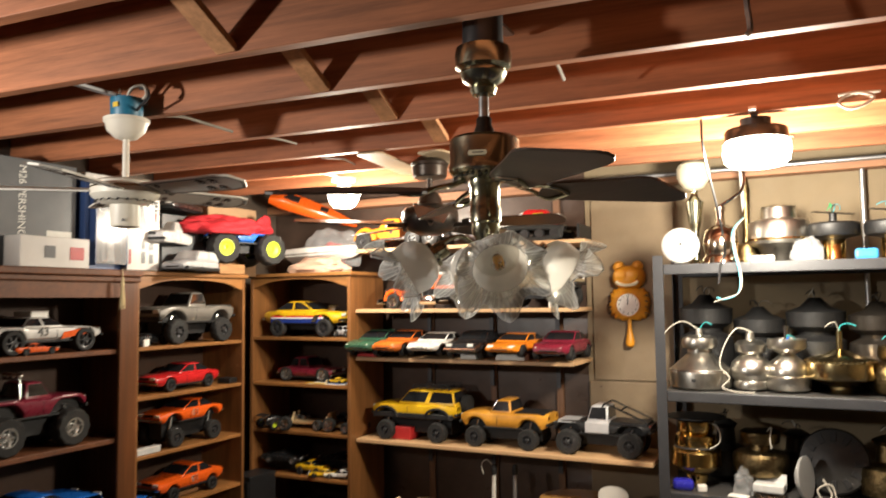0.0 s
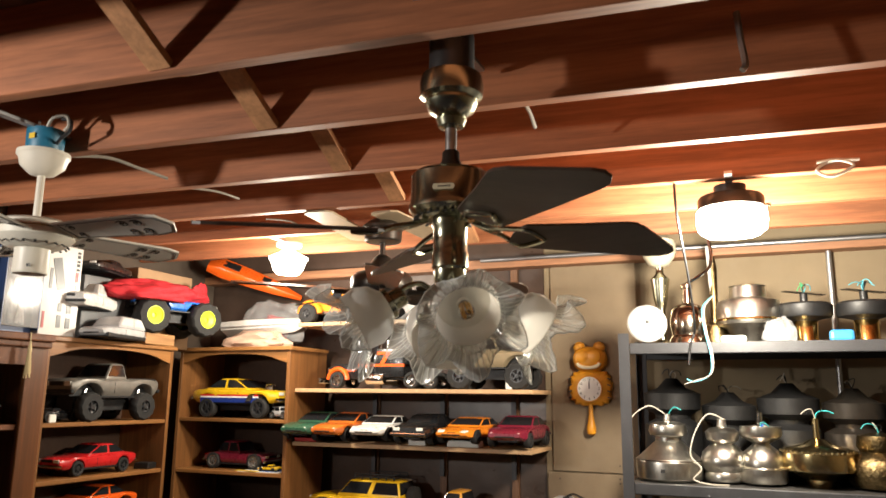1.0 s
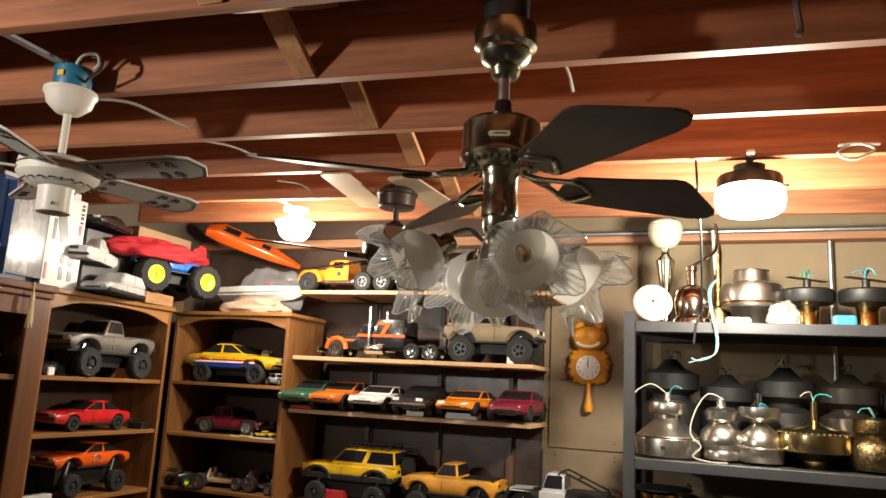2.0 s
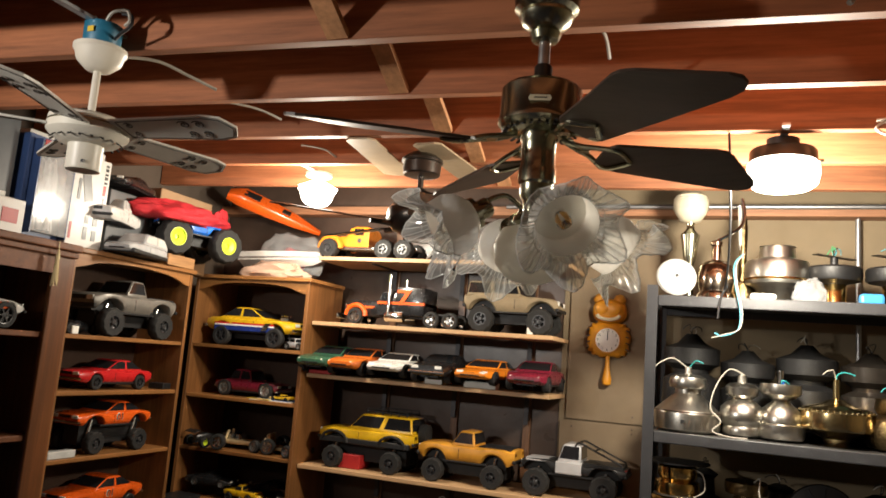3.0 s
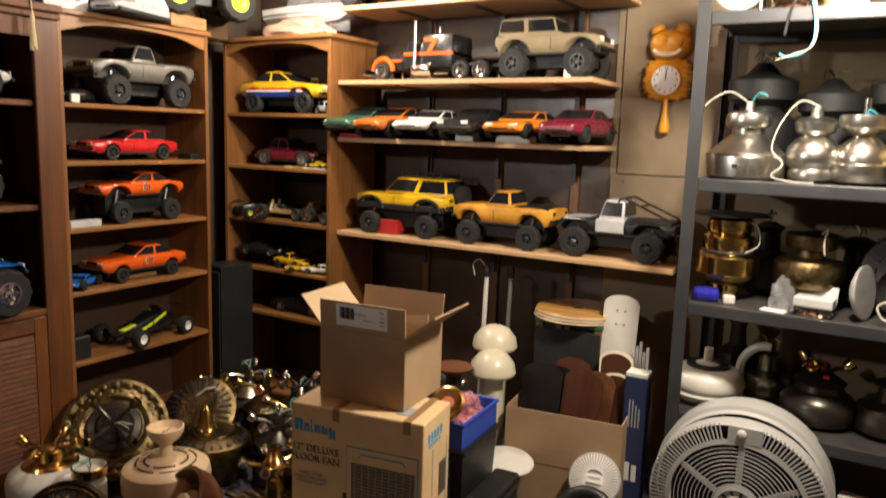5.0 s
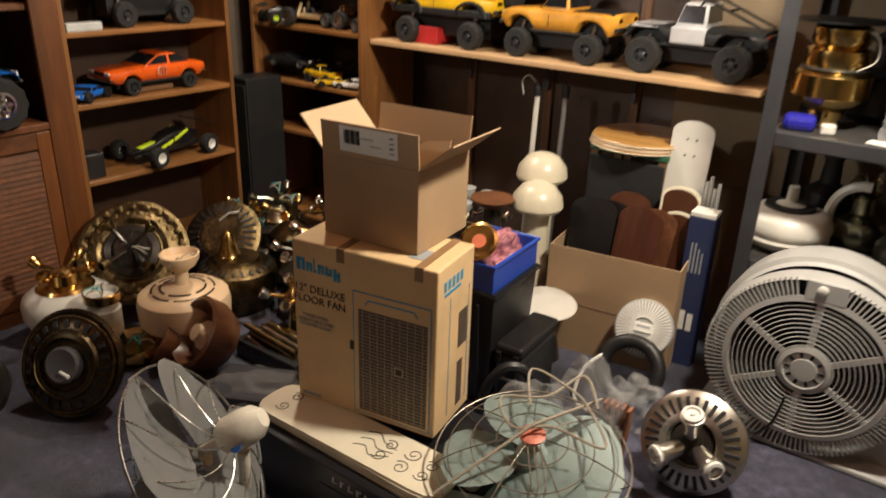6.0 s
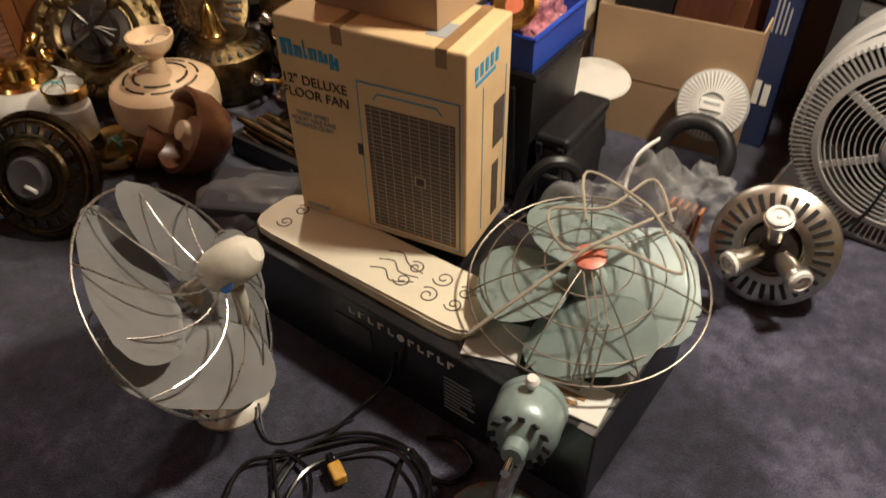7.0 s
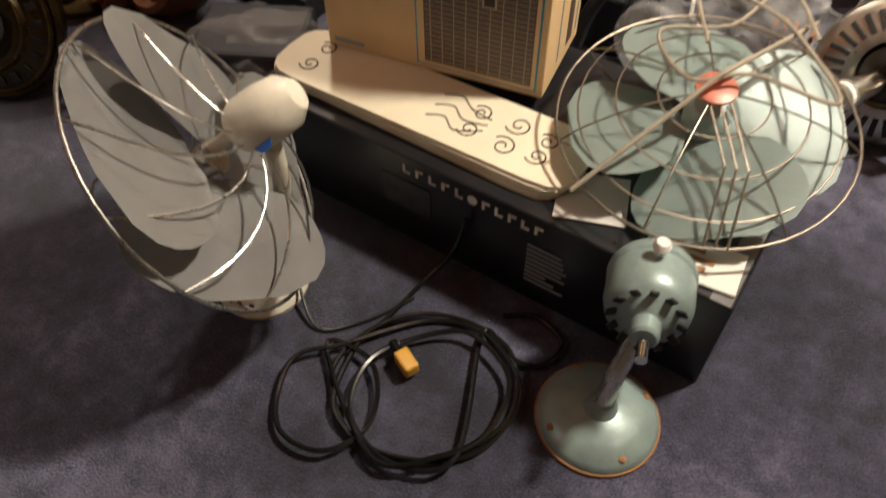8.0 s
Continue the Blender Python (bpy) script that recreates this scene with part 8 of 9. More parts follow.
dial = part("dial", lathe([(0.060, 0), (0.060, 0.004), (0, 0.0042)], 36, pose(0, -0.050, -0.005, 90)), WHITE, ck, "white dial with black numerals")
part("dial_rim", tube(ring_pts(0.061, 36, pose(0, -0.053, -0.005, 90)), 0.004, 6, True), CLK_O, ck)
for k in range(12):
    a = math.pi / 2 - 2 * math.pi * (k + 1) / 12
    text_part("numeral", str(k + 1), 0.017, pose(0.047 * math.cos(a), -0.0546, -0.005 + 0.047 * math.sin(a), 90), INKB, dial)
part("hour_hand", box(0.005, 0.001, 0.030, (0, -0.0552, -0.005)), INKB, dial)
part("minute_hand", box(0.0035, 0.001, 0.042, (0.0005, -0.0556, -0.005)), INKB, dial)
pd = part("pendulum", lathe([(0.010, 0), (0.011, -0.05), (0.018, -0.09), (0.024, -0.115), (0.020, -0.138), (0.008, -0.146), (0, -0.147)], 20, pose(0, -0.025, -0.080)), CLK_O, ck, "orange pendulum with dark bands", True)
for z in (-0.205, -0.218):
    part("dark_stripe", lathe([(0.0215, -0.0025), (0.0215, 0.0025)], 18, pose(0, -0.025, z + 0.012)), INKB, pd)

# ---- things on the steel rack ----
COPPER = plain("polished_copper", (0.46, 0.375, 0.30), 0.15, 1.0, 0.12, 10)
BLUEW = plain("pale_blue_wire", (0.09, 0.36, 0.44), 0.5)
R1, R2, R3, R4 = 1.8885, 1.3365, 0.9035, 0.4985
G = "fan motors on the rack"
lt = motor("table_lamp", (0.015, 3.83, R1), [(0.05, 0), (0.055, 0.01), (0.02, 0.03), (0.018, 0.16), (0.026, 0.19), (0.030, 0.21), (0.036, 0.26), (0.042, 0.30), (0.018, 0.325), (0.016, 0.345), (0.02, 0.36), (0, 0.362)], NICKEL, "polished lamp stem with cream ribbed globe shade", None, 28, cat="lamp")
part("globe_shade", lathe([(0.02, 0.355), (0.045, 0.365), (0.068, 0.40), (0.075, 0.44), (0.068, 0.475), (0.04, 0.495), (0.02, 0.50)], 30), plain("ivory_glass", (0.46, 0.42, 0.32), 0.35), lt, "ivory ribbed glass globe", True)
for k in range(6):
    part("shade_rib", tube(ring_pts(0.0745, 30, None, 0.415 + 0.009 * k), 0.002, 5, True), bpy.data.materials["ivory_glass"], lt)
wd = motor("shade_disc", None, [(0.0, -0.025), (0.05, -0.022), (0.075, -0.008), (0.082, 0.004), (0.075, 0.012), (0.03, 0.018), (0.012, 0.022), (0, 0.022)], GREYW, "white round ceiling canopy leaning on the rack edge", axis_pose((-0.028, 3.66, R1 + 0.088), (0.18, -0.95, 0.22)), 36, cat="canopy")
part("hub_hole", lathe([(0.008, 0.021), (0.008, 0.0235), (0, 0.024)], 12), INKB, wd)
cp = motor("fan_motor", (0.128, 3.80, R1), [(0.075, 0), (0.082, 0.01), (0.080, 0.03), (0.070, 0.045), (0.073, 0.06), (0.078, 0.10), (0.070, 0.155), (0.05, 0.175), (0.022, 0.185), (0.020, 0.245), (0.026, 0.25), (0.026, 0.265), (0.02, 0.27), (0, 0.272)], COPPER, "polished copper fan motor with chrome neck", None, 36, group=G)
part("chrome_hook", tube(curve_pts([(0.0, 0, 0.27), (0.05, 0, 0.30), (0.10, 0.0, 0.34), (0.11, 0, 0.40), (0.10, 0, 0.46)], 5), 0.007, 8), CHROME, cp, "curved chrome arm", True)
sl = motor("lamp_arm_fitting", (0.235, 3.86, R1), [(0.05, 0), (0.055, 0.05), (0.045, 0.09), (0.018, 0.10), (0.016, 0.2), (0.02, 0.34), (0.012, 0.40), (0, 0.40)], BRASS_D, "brass fitting with pale plastic sleeve", None, 24, cat="lamp part")
part("white_sleeve", tube([(0, 0, 0.18), (-0.01, -0.01, 0.44)], 0.014, 10), WHITEE, sl)
bm_ = motor("fan_motor", (0.372, 3.82, R1), [(0.05, 0), (0.06, 0.02), (0.09, 0.07), (0.125, 0.085), (0.130, 0.10), (0.130, 0.165), (0.122, 0.185), (0.075, 0.20), (0.070, 0.245), (0.074, 0.25), (0.03, 0.255), (0, 0.255)], BRUSHED, "polished pewter fan motor with brass trim", None, 44, group=G)
part("brass_band", lathe([(0.1315, 0.10), (0.1335, 0.104), (0.1315, 0.110)], 44, None, None, False), BRASS, bm_)
part("brass_top", lathe([(0.071, 0.247), (0.073, 0.2505), (0.04, 0.258), (0, 0.258)], 28), BRASS, bm_, "", True)
for x, k in ((0.585, 0), (0.802, 1)):
    q = motor("fan_motor", (x, 3.80, R1), [(0.045, 0), (0.047, 0.008), (0.044, 0.012), (0.044, 0.095), (0.06, 0.10), (0.098, 0.108), (0.104, 0.118), (0.104, 0.158), (0.096, 0.166), (0.04, 0.172), (0.015, 0.175), (0.015, 0.21), (0, 0.21)], CHASSIS, "black flat fan motor on a brass cup", None, 40, group=G)
    part("brass_cup", lathe([(0.0455, 0.002), (0.048, 0.008), (0.0455, 0.014), (0.0455, 0.092), (0.044, 0.094)], 30, None, None, False), BRASS, q, "brass switch cup", True)
    part("steel_plate", box(0.16, 0.05, 0.004, (0, 0, 0.208), 0.001, pose(0, 0, 0, 4, 5, 20)), NICKEL_D, q)
    add_wires(q, (0, 0, 0.212), 80 + k, (plain("green_wire", (0.05, 0.32, 0.12), 0.5) if k == 0 else BLUEW, BLUEW, BLACKP), 5)
q = plain_box("plastic_cover", 0.26, 0.36, 3.62, 3.68, R1, R1 + 0.03, WHITEE, "low white plastic cap on the rack", "cap", 0, 0.012)
q = part("parts_bag", blob(0.06, 0.04, 0.07, 61, 0.3, 3), FILM, None, "", True)
q.matrix_basis = pose(0.48, 3.67, R1)
tagged(q, "clear bag of small red and white parts", "plastic bag")
plain_box("blue_tape_box", 0.655, 0.74, 3.63, 3.69, R1, R1 + 0.045, plain("light_blue_plastic", (0.04, 0.24, 0.55), 0.35), "small light blue plastic case", "box", 0, 0.012)
cable("wire", [(0.235, 3.70, R1 + 0.20), (0.20, 3.60, R1 + 0.14), (0.205, 3.56, R1 + 0.05), (0.225, 3.555, R1 - 0.06), (0.215, 3.55, R1 - 0.13), (0.16, 3.55, R1 - 0.155), (0.13, 3.55, R1 - 0.145)], 0.0028, BLUEW, "pale blue wire hanging over the rack edge")
cable("wire", [(0.24, 3.70, R1 + 0.20), (0.208, 3.60, R1 + 0.14), (0.212, 3.558, R1 + 0.05), (0.232, 3.552, R1 - 0.06), (0.222, 3.546, R1 - 0.125), (0.17, 3.548, R1 - 0.148), (0.12, 3.55, R1 - 0.165)], 0.002, WIREW, "white wire hanging over the rack edge")

# second deck
q = motor("fan_motor", (0.028, 3.74, R2), [(0.115, 0), (0.130, 0.012), (0.135, 0.075), (0.133, 0.085), (0.125, 0.092), (0.062, 0.150), (0.052, 0.158), (0.052, 0.175), (0.072, 0.182), (0.078, 0.20), (0.072, 0.225), (0.05, 0.235), (0.016, 0.238), (0.014, 0.268), (0, 0.27)], BRUSHED, "brushed nickel cone-shaped fan motor", None, 48, group=G)
part("seam", tube(ring_pts(0.1345, 48, None, 0.085), 0.002, 5, True), NICKEL_D, q)
part("switch_hole", box(0.016, 0.008, 0.014, (-0.012, -0.133, 0.04), 0.001), INKB, q)
part("lead_wire", tube(curve_pts([(0, 0, 0.26), (-0.06, -0.03, 0.30), (-0.11, -0.05, 0.28), (-0.14, -0.06, 0.25)], 5), 0.0026, 6), WIREW, q)
part("lead_wire", tube(curve_pts([(0, 0, 0.26), (0.03, -0.03, 0.295), (0.06, -0.04, 0.285)], 5), 0.003, 6), TEAL, q)
q = motor("fan_motor", (0.240, 3.74, R2), [(0.05, 0), (0.072, 0.01), (0.076, 0.03), (0.070, 0.045), (0.082, 0.06), (0.088, 0.085), (0.080, 0.12), (0.055, 0.145), (0.04, 0.155), (0.062, 0.17), (0.066, 0.20), (0.05, 0.215), (0.02, 0.22), (0.018, 0.25), (0, 0.252)], BRUSHED, "brushed nickel rounded fan motor with canopy", None, 40, group=G)
part("lead_wire", tube(curve_pts([(0.01, 0, 0.25), (-0.05, -0.02, 0.27), (-0.10, -0.05, 0.20), (-0.12, -0.08, 0.11), (-0.08, -0.10, 0.06), (-0.11, -0.11, 0.02), (-0.05, -0.12, 0.004), (0.02, -0.12, 0.004)], 6), 0.0030, 6), WIREW, q, "white cable looping down", True)
q = motor("fan_motor", (0.385, 3.74, R2), [(0.05, 0), (0.085, 0.01), (0.092, 0.02), (0.092, 0.065), (0.080, 0.07), (0.082, 0.09), (0.070, 0.125), (0.04, 0.15), (0.03, 0.16), (0.075, 0.185), (0.080, 0.20), (0.078, 0.225), (0.07, 0.226), (0.06, 0.20), (0.0, 0.195)], BRUSHED, "brushed nickel motor under an upturned canopy", None, 40, group=G)
add_wires(q, (0.0, 0.0, 0.20), 92, (BLUE, WIREW, TEAL), 4)
part("stem", lathe([(0.012, 0.195), (0.012, 0.28), (0, 0.282)], 12), CHROME, q, "", True)
q = motor("fan_motor", (0.585, 3.74, R2), [(0.04, 0), (0.05, 0.03), (0.10, 0.055), (0.128, 0.065), (0.132, 0.075), (0.128, 0.13), (0.134, 0.138), (0.120, 0.150), (0.06, 0.165), (0.03, 0.18), (0.012, 0.185), (0.012, 0.26), (0, 0.262)], plain("pale_gold", (0.60, 0.47, 0.24), 0.2, 1.0, 0.12, 10), "pale gold fan motor with beaded rim", None, 48, group=G)
bead = None
for k in range(40):
    a = 2 * math.pi * k / 40
    mm = pose(0.131 * math.cos(a), 0.131 * math.sin(a), 0.134)
    if bead is None:
        bead = part("bead", lathe([(0.006, 0), (0.006, 0.006), (0, 0.010)], 8), bpy.data.materials["pale_gold"], q, "", True)
        bead.matrix_basis = mm
    else:
        put_part("bead", bead.data, q, mm)
add_wires(q, (0, 0, 0.26), 95, (TEAL, WIREW, BLACKP), 3)
q = motor("fan_motor", (0.80, 3.76, R2), [(0.06, 0), (0.10, 0.01), (0.115, 0.03), (0.118, 0.09), (0.10, 0.12), (0.07, 0.14), (0.08, 0.16), (0.075, 0.20), (0.02, 0.21), (0, 0.212)], BRASS_D, "antique brass fan motor on the rack", None, 40, group=G)
add_wires(q, (0, 0, 0.21), 96, WIRES, 3)
for k, (x, r, h, mt) in enumerate(((0.03, 0.125, 0.42, CHASSIS), (0.265, 0.115, 0.36, CHASSIS), (0.50, 0.125, 0.40, CHASSIS), (0.745, 0.12, 0.38, NICKEL_D), (0.99, 0.125, 0.36, CHASSIS), (1.18, 0.10, 0.30, CHASSIS))):
    q = motor("fan_motor", (x, 3.965, R2), [(r * 0.6, 0), (r * 0.95, h * 0.1), (r, h * 0.3), (r * 0.96, h * 0.52), (r * 0.6, h * 0.58), (r * 0.62, h * 0.62), (r * 0.95, h * 0.68), (r * 0.98, h * 0.84), (r * 0.5, h * 0.9), (r * 0.2, h), (0, h)], mt, "dark fan motor at the back of the rack", None, 32, group=G)
    add_wires(q, (0, 0, h), 120 + k, (BLACKP, WIREW, BLACKP), 3)
# third deck
q = motor("fan_motor", (-0.005, 3.76, R3), [(0.04, 0), (0.05, 0.05), (0.10, 0.085), (0.108, 0.095), (0.108, 0.155), (0.10, 0.165), (0.085, 0.17), (0.092, 0.19), (0.088, 0.225), (0.07, 0.235), (0.08, 0.25), (0.078, 0.285), (0.06, 0.295), (0, 0.30)], BRASS, "stacked brass fan motor rings", None, 40, group=G)
part("dark_band", lathe([(0.086, 0.168), (0.095, 0.172), (0.086, 0.178)], 36, None, None, False), INKB, q)
part("dark_top", lathe([(0.07, 0.297), (0.13, 0.302), (0.13, 0.308), (0, 0.31)], 30), CHASSIS, q)
part("lead_wire", tube(curve_pts([(0.05, -0.03, 0.29), (0.10, -0.06, 0.27), (0.11, -0.07, 0.21), (0.07, -0.09, 0.18)], 5), 0.0026, 6), WIREW, q)
plain_box("blue_bowl", -0.095, -0.005, 3.62, 3.69, R3, R3 + 0.045, plain("cobalt_plastic", (0.02, 0.02, 0.28), 0.25), "cobalt blue plastic scoop on the rack", "bowl", 10, 0.016)
plain_box("spray_nozzle", 0.01, 0.05, 3.63, 3.66, R3, R3 + 0.03, WHITEE, "small white plastic nozzle", "fan part", 20, 0.006)
q = motor("fan_motor", (0.262, 3.76, R3), [(0.05, 0), (0.07, 0.06), (0.108, 0.08), (0.114, 0.09), (0.114, 0.155), (0.105, 0.168), (0.05, 0.178), (0.045, 0.20), (0.078, 0.21), (0.082, 0.225), (0.082, 0.255), (0.075, 0.26), (0, 0.258)], BRASS_D, "antique brass drum fan motor with canopy", None, 44, group=G)
part("lead_wire", tube(curve_pts([(0.03, 0, 0.258), (0.05, -0.05, 0.28), (0.045, -0.085, 0.24), (0.05, -0.09, 0.20)], 5), 0.0035, 6), WIREW, q)
q = motor("wheel_housing", None, [(0.0, -0.05), (0.10, -0.045), (0.13, -0.02), (0.138, 0.0), (0.13, 0.012), (0.07, 0.022), (0.03, 0.03), (0, 0.03)], plain("pewter_dark", (0.035, 0.033, 0.031), 0.45, 0.5), "pewter fan motor cover with oval holes standing on edge", axis_pose((0.545, 3.80, R3 + 0.142), (-0.12, -0.92, 0.25)), 44, 12, 0.10, 0.0175, 10, (0.040, 0.022), G)
q = motor("grey_dome", None, [(0.0, -0.03), (0.05, -0.02), (0.085, 0.0), (0.09, 0.012), (0.08, 0.014), (0.0, 0.0)], GREYD, "grey plastic dome standing on edge", axis_pose((0.43, 3.67, R3 + 0.09), (0.93, -0.30, 0.1)), 30, cat="fan part")
tr = thing("parts_tray", (0.30, 3.63, R3), "clear plastic tray of small copper parts with open lid", "tray", turn=-6)
part("tray", box(0.12, 0.07, 0.035, (0, 0, 0), 0.006), CLEARBOX, tr, "", False)
part("copper_scrap", blob(0.05, 0.028, 0.02, 71, 0.6, 2), COPPER, tr)
tr.children[-1].matrix_basis = pose(0, 0, 0.03)
part("lid", box(0.12, 0.004, 0.06, (0, 0.04, 0.036), 0.002, pose(0, 0, 0, -18)), CLEARBOX, tr)
q = part("parts_bag", blob(0.04, 0.025, 0.08, 75, 0.35, 3), FILM, None, "", True)
q.matrix_basis = pose(0.20, 3.66, R3, 0, 0, 20)
tagged(q, "small clear parts bag with a label", "plastic bag")
plain_box("paper_slip", 0.14, 0.22, 3.60, 3.645, R3, R3 + 0.004, PAPER, "white paper slip on the rack", "paper", -12, 0)
cable("wire", [(0.50, 3.63, R3 + 0.10), (0.53, 3.62, R3 + 0.04), (0.50, 3.61, R3 + 0.02), (0.48, 3.62, R3 + 0.06), (0.53, 3.62, R3 + 0.08), (0.55, 3.61, R3 + 0.006)], 0.004, WIREW, "tangled cream wire on the rack")
for k, (x, r, h, mt) in enumerate(((0.10, 0.11, 0.27, CHASSIS), (0.40, 0.12, 0.24, NICKEL_D), (0.75, 0.13, 0.26, BRASS_D), (1.02, 0.12, 0.24, NICKEL_D), (1.2, 0.1, 0.2, NICKEL))):
    q = motor("fan_motor", (x, 3.97 if k < 2 else 3.82, R3), [(r * 0.6, 0), (r * 0.95, h * 0.1), (r, h * 0.3), (r * 0.9, h * 0.5), (r * 0.4, h * 0.6), (r * 0.35, h * 0.85), (r * 0.5, h * 0.92), (r * 0.2, h), (0, h)], mt, "dark fan motor on the rack", None, 32, group=G)
    add_wires(q, (0, 0, h), 140 + k, (BLACKP, WIREW, BLACKP), 3)
# fourth deck
q = motor("fan_motor", (-0.045, 3.78, R4), [(0.09, 0), (0.105, 0.015), (0.128, 0.03), (0.134, 0.04), (0.128, 0.05), (0.132, 0.055), (0.136, 0.075), (0.130, 0.10), (0.118, 0.118), (0.08, 0.132), (0.0, 0.134)], WHITEE, "white fan motor with black centre and stem", None, 44, group=G)
part("black_plate", lathe([(0.078, 0.132), (0.075, 0.140), (0.0, 0.142)], 32), INKB, q)
part("stem", lathe([(0.045, 0.142), (0.018, 0.152), (0.016, 0.20), (0, 0.202)], 20), WHITEE, q, "", True)
q = motor("fan_motor", (0.335, 3.78, R4), [(0.08, 0), (0.115, 0.015), (0.125, 0.04), (0.125, 0.08), (0.11, 0.10), (0.08, 0.12), (0.075, 0.14), (0.085, 0.15), (0.04, 0.18), (0, 0.185)], NICKEL_D, "dark grey fan motor stack with gold sockets", None, 44, group=G)
socket_arms(q, 3, 0.07, 0.18, NICKEL_D, BRASS, 15)
add_wires(q, (0, 0, 0.18), 160, (BRASS, BLACKP, REDP), 4)
part("red_clip", box(0.02, 0.012, 0.012, (0.02, -0.06, 0.175), 0.002), REDP, q)
q = part("white_arc", tube([(0.145 + 0.09 * math.cos(a), 3.86, R4 + 0.11 + 0.11 * math.sin(a)) for a in (math.pi * (0.45 + 0.75 * k / 9) for k in range(10))], 0.016, 8), WHITEE, None, "", True)
tagged(q, "white curved plastic fan rim standing on edge", "fan part")
for k, (x, y, r, h, mt) in enumerate(((0.14, 3.92, 0.09, 0.20, NICKEL), (0.55, 3.78, 0.11, 0.2, NICKEL_D), (0.80, 3.80, 0.12, 0.22, CHASSIS), (0.02, 3.99, 0.08, 0.3, CHASSIS))):
    q = motor("fan_motor", (x, y, R4), [(r * 0.6, 0), (r * 0.95, h * 0.1), (r, h * 0.3), (r * 0.9, h * 0.5), (r * 0.4, h * 0.6), (r * 0.35, h * 0.85), (r * 0.5, h * 0.92), (r * 0.2, h), (0, h)], mt, "dark fan motor on a lower rack deck", None, 32, group=G)
    add_wires(q, (0, 0, h), 170 + k, (BRASS, WIREW, BLACKP), 4)
q = motor("fan_motor", (0.74, 3.78, 0.1185), [(0.08, 0), (0.12, 0.02), (0.125, 0.08), (0.10, 0.12), (0.05, 0.14), (0.06, 0.2), (0, 0.21)], BRASS_D, "brass fan motor on the lowest deck", None, 36, group=G)

# ---- right of the cartons ----
bn = thing("storage_bin", (-0.765, 3.14, 0), "black plastic bin with a blue tub on top", "bin", turn=4)
part("bin", loft([[Vector((sx * w, sy * d, z)) for sx, sy in ((-1, -1), (1, -1), (1, 1), (-1, 1))] for w, d, z in ((0.085, 0.12, 0), (0.10, 0.145, 0.40), (0.106, 0.15, 0.402), (0.106, 0.15, 0.412))]), BLACKP, bn)
for u in (-0.06, 0.0, 0.06):
    part("rib", box(0.012, 0.006, 0.34, (u * 0.9, -0.139, 0.035), 0.002, pose(0, 0, 0, 4)), BLACKP, bn)
part("bin_rim", tube([(-0.107, -0.151, 0.403), (0.107, -0.151, 0.403), (0.107, 0.151, 0.403), (-0.107, 0.151, 0.403)], 0.007, 6, True), CHASSIS, bn)
BLUEP = plain("blue_tub_plastic", (0.012, 0.06, 0.42), 0.32, 0, 0.06, 9)
tub = thing("blue_tub", (-0.765, 3.14, 0.4135), "bright blue plastic tub full of small parts", "tub", turn=4)
for a, b, c, d, e, f2 in ((-0.095, 0.095, -0.145, -0.140, 0.0, 0.088), (-0.095, 0.095, 0.140, 0.145, 0.0, 0.088), (-0.095, -0.090, -0.140, 0.140, 0.0, 0.088), (0.090, 0.095, -0.140, 0.140, 0.0, 0.088), (-0.090, 0.090, -0.140, 0.140, 0.0, 0.006)):
    part("tub_wall" if f2 > 0.05 else "tub_bottom", span(a, b, c, d, e, f2), BLUEP, tub)
part("rim", tube([(-0.098, -0.148, 0.086), (0.098, -0.148, 0.086), (0.098, 0.148, 0.086), (-0.098, 0.148, 0.086)], 0.006, 6, True), BLUEP, tub)
q = part("parts_bag", blob(0.070, 0.10, 0.075, 81, 0.6, 4), plain("pink_clear_film", (0.40, 0.16, 0.19), 0.12, 0, 0.8, 34, 0.9), None, "", True)
q.matrix_basis = pose(-0.765, 3.16, 0.4205)
tagged(q, "pink and clear bagged parts in a blue tub", "plastic bag")
q = motor("brass_disc", None, [(0.0, -0.03), (0.05, -0.025), (0.058, 0.0), (0.060, 0.008), (0.05, 0.012), (0.03, 0.006), (0, 0.006)], BRASS, "round brass cap with an orange centre", axis_pose((-0.735, 3.03, 0.555), (0.15, -0.75, 0.62)), 36, cat="fan part")
part("orange_label", lathe([(0.022, 0.006), (0.022, 0.008), (0, 0.0085)], 20), plain("orange_label", (0.60, 0.16, 0.08), 0.5), q)
# dark folded stand before the bin
q = part("folded_stand", tube(curve_pts([(-0.62, 2.88, 0.01), (-0.60, 2.90, 0.16), (-0.55, 2.93, 0.24), (-0.50, 2.98, 0.20), (-0.48, 3.02, 0.01)], 6), 0.016, 8), BLACKP, None, "", True)
tagged(q, "black tubular fan stand folded on the floor", "stand")
q = thing("black_case", (-0.60, 3.13, 0.0), "black plastic equipment case with handle and latches", "case", turn=4)
part("body", box(0.09, 0.26, 0.225, (0, 0, 0), 0.016), BLACKP, q)
part("lid", box(0.094, 0.264, 0.034, (0, 0, 0.227), 0.010), BLACKP, q)
part("handle", tube(curve_pts([(-0.03, -0.131, 0.15), (-0.03, -0.155, 0.16), (0.03, -0.155, 0.16), (0.03, -0.131, 0.15)], 4), 0.008, 8), CHASSIS, q, "", True)
for u in (-0.03, 0.03):
    part("latch", box(0.018, 0.008, 0.034, (u, -0.136, 0.205), 0.002), CHASSIS, q)
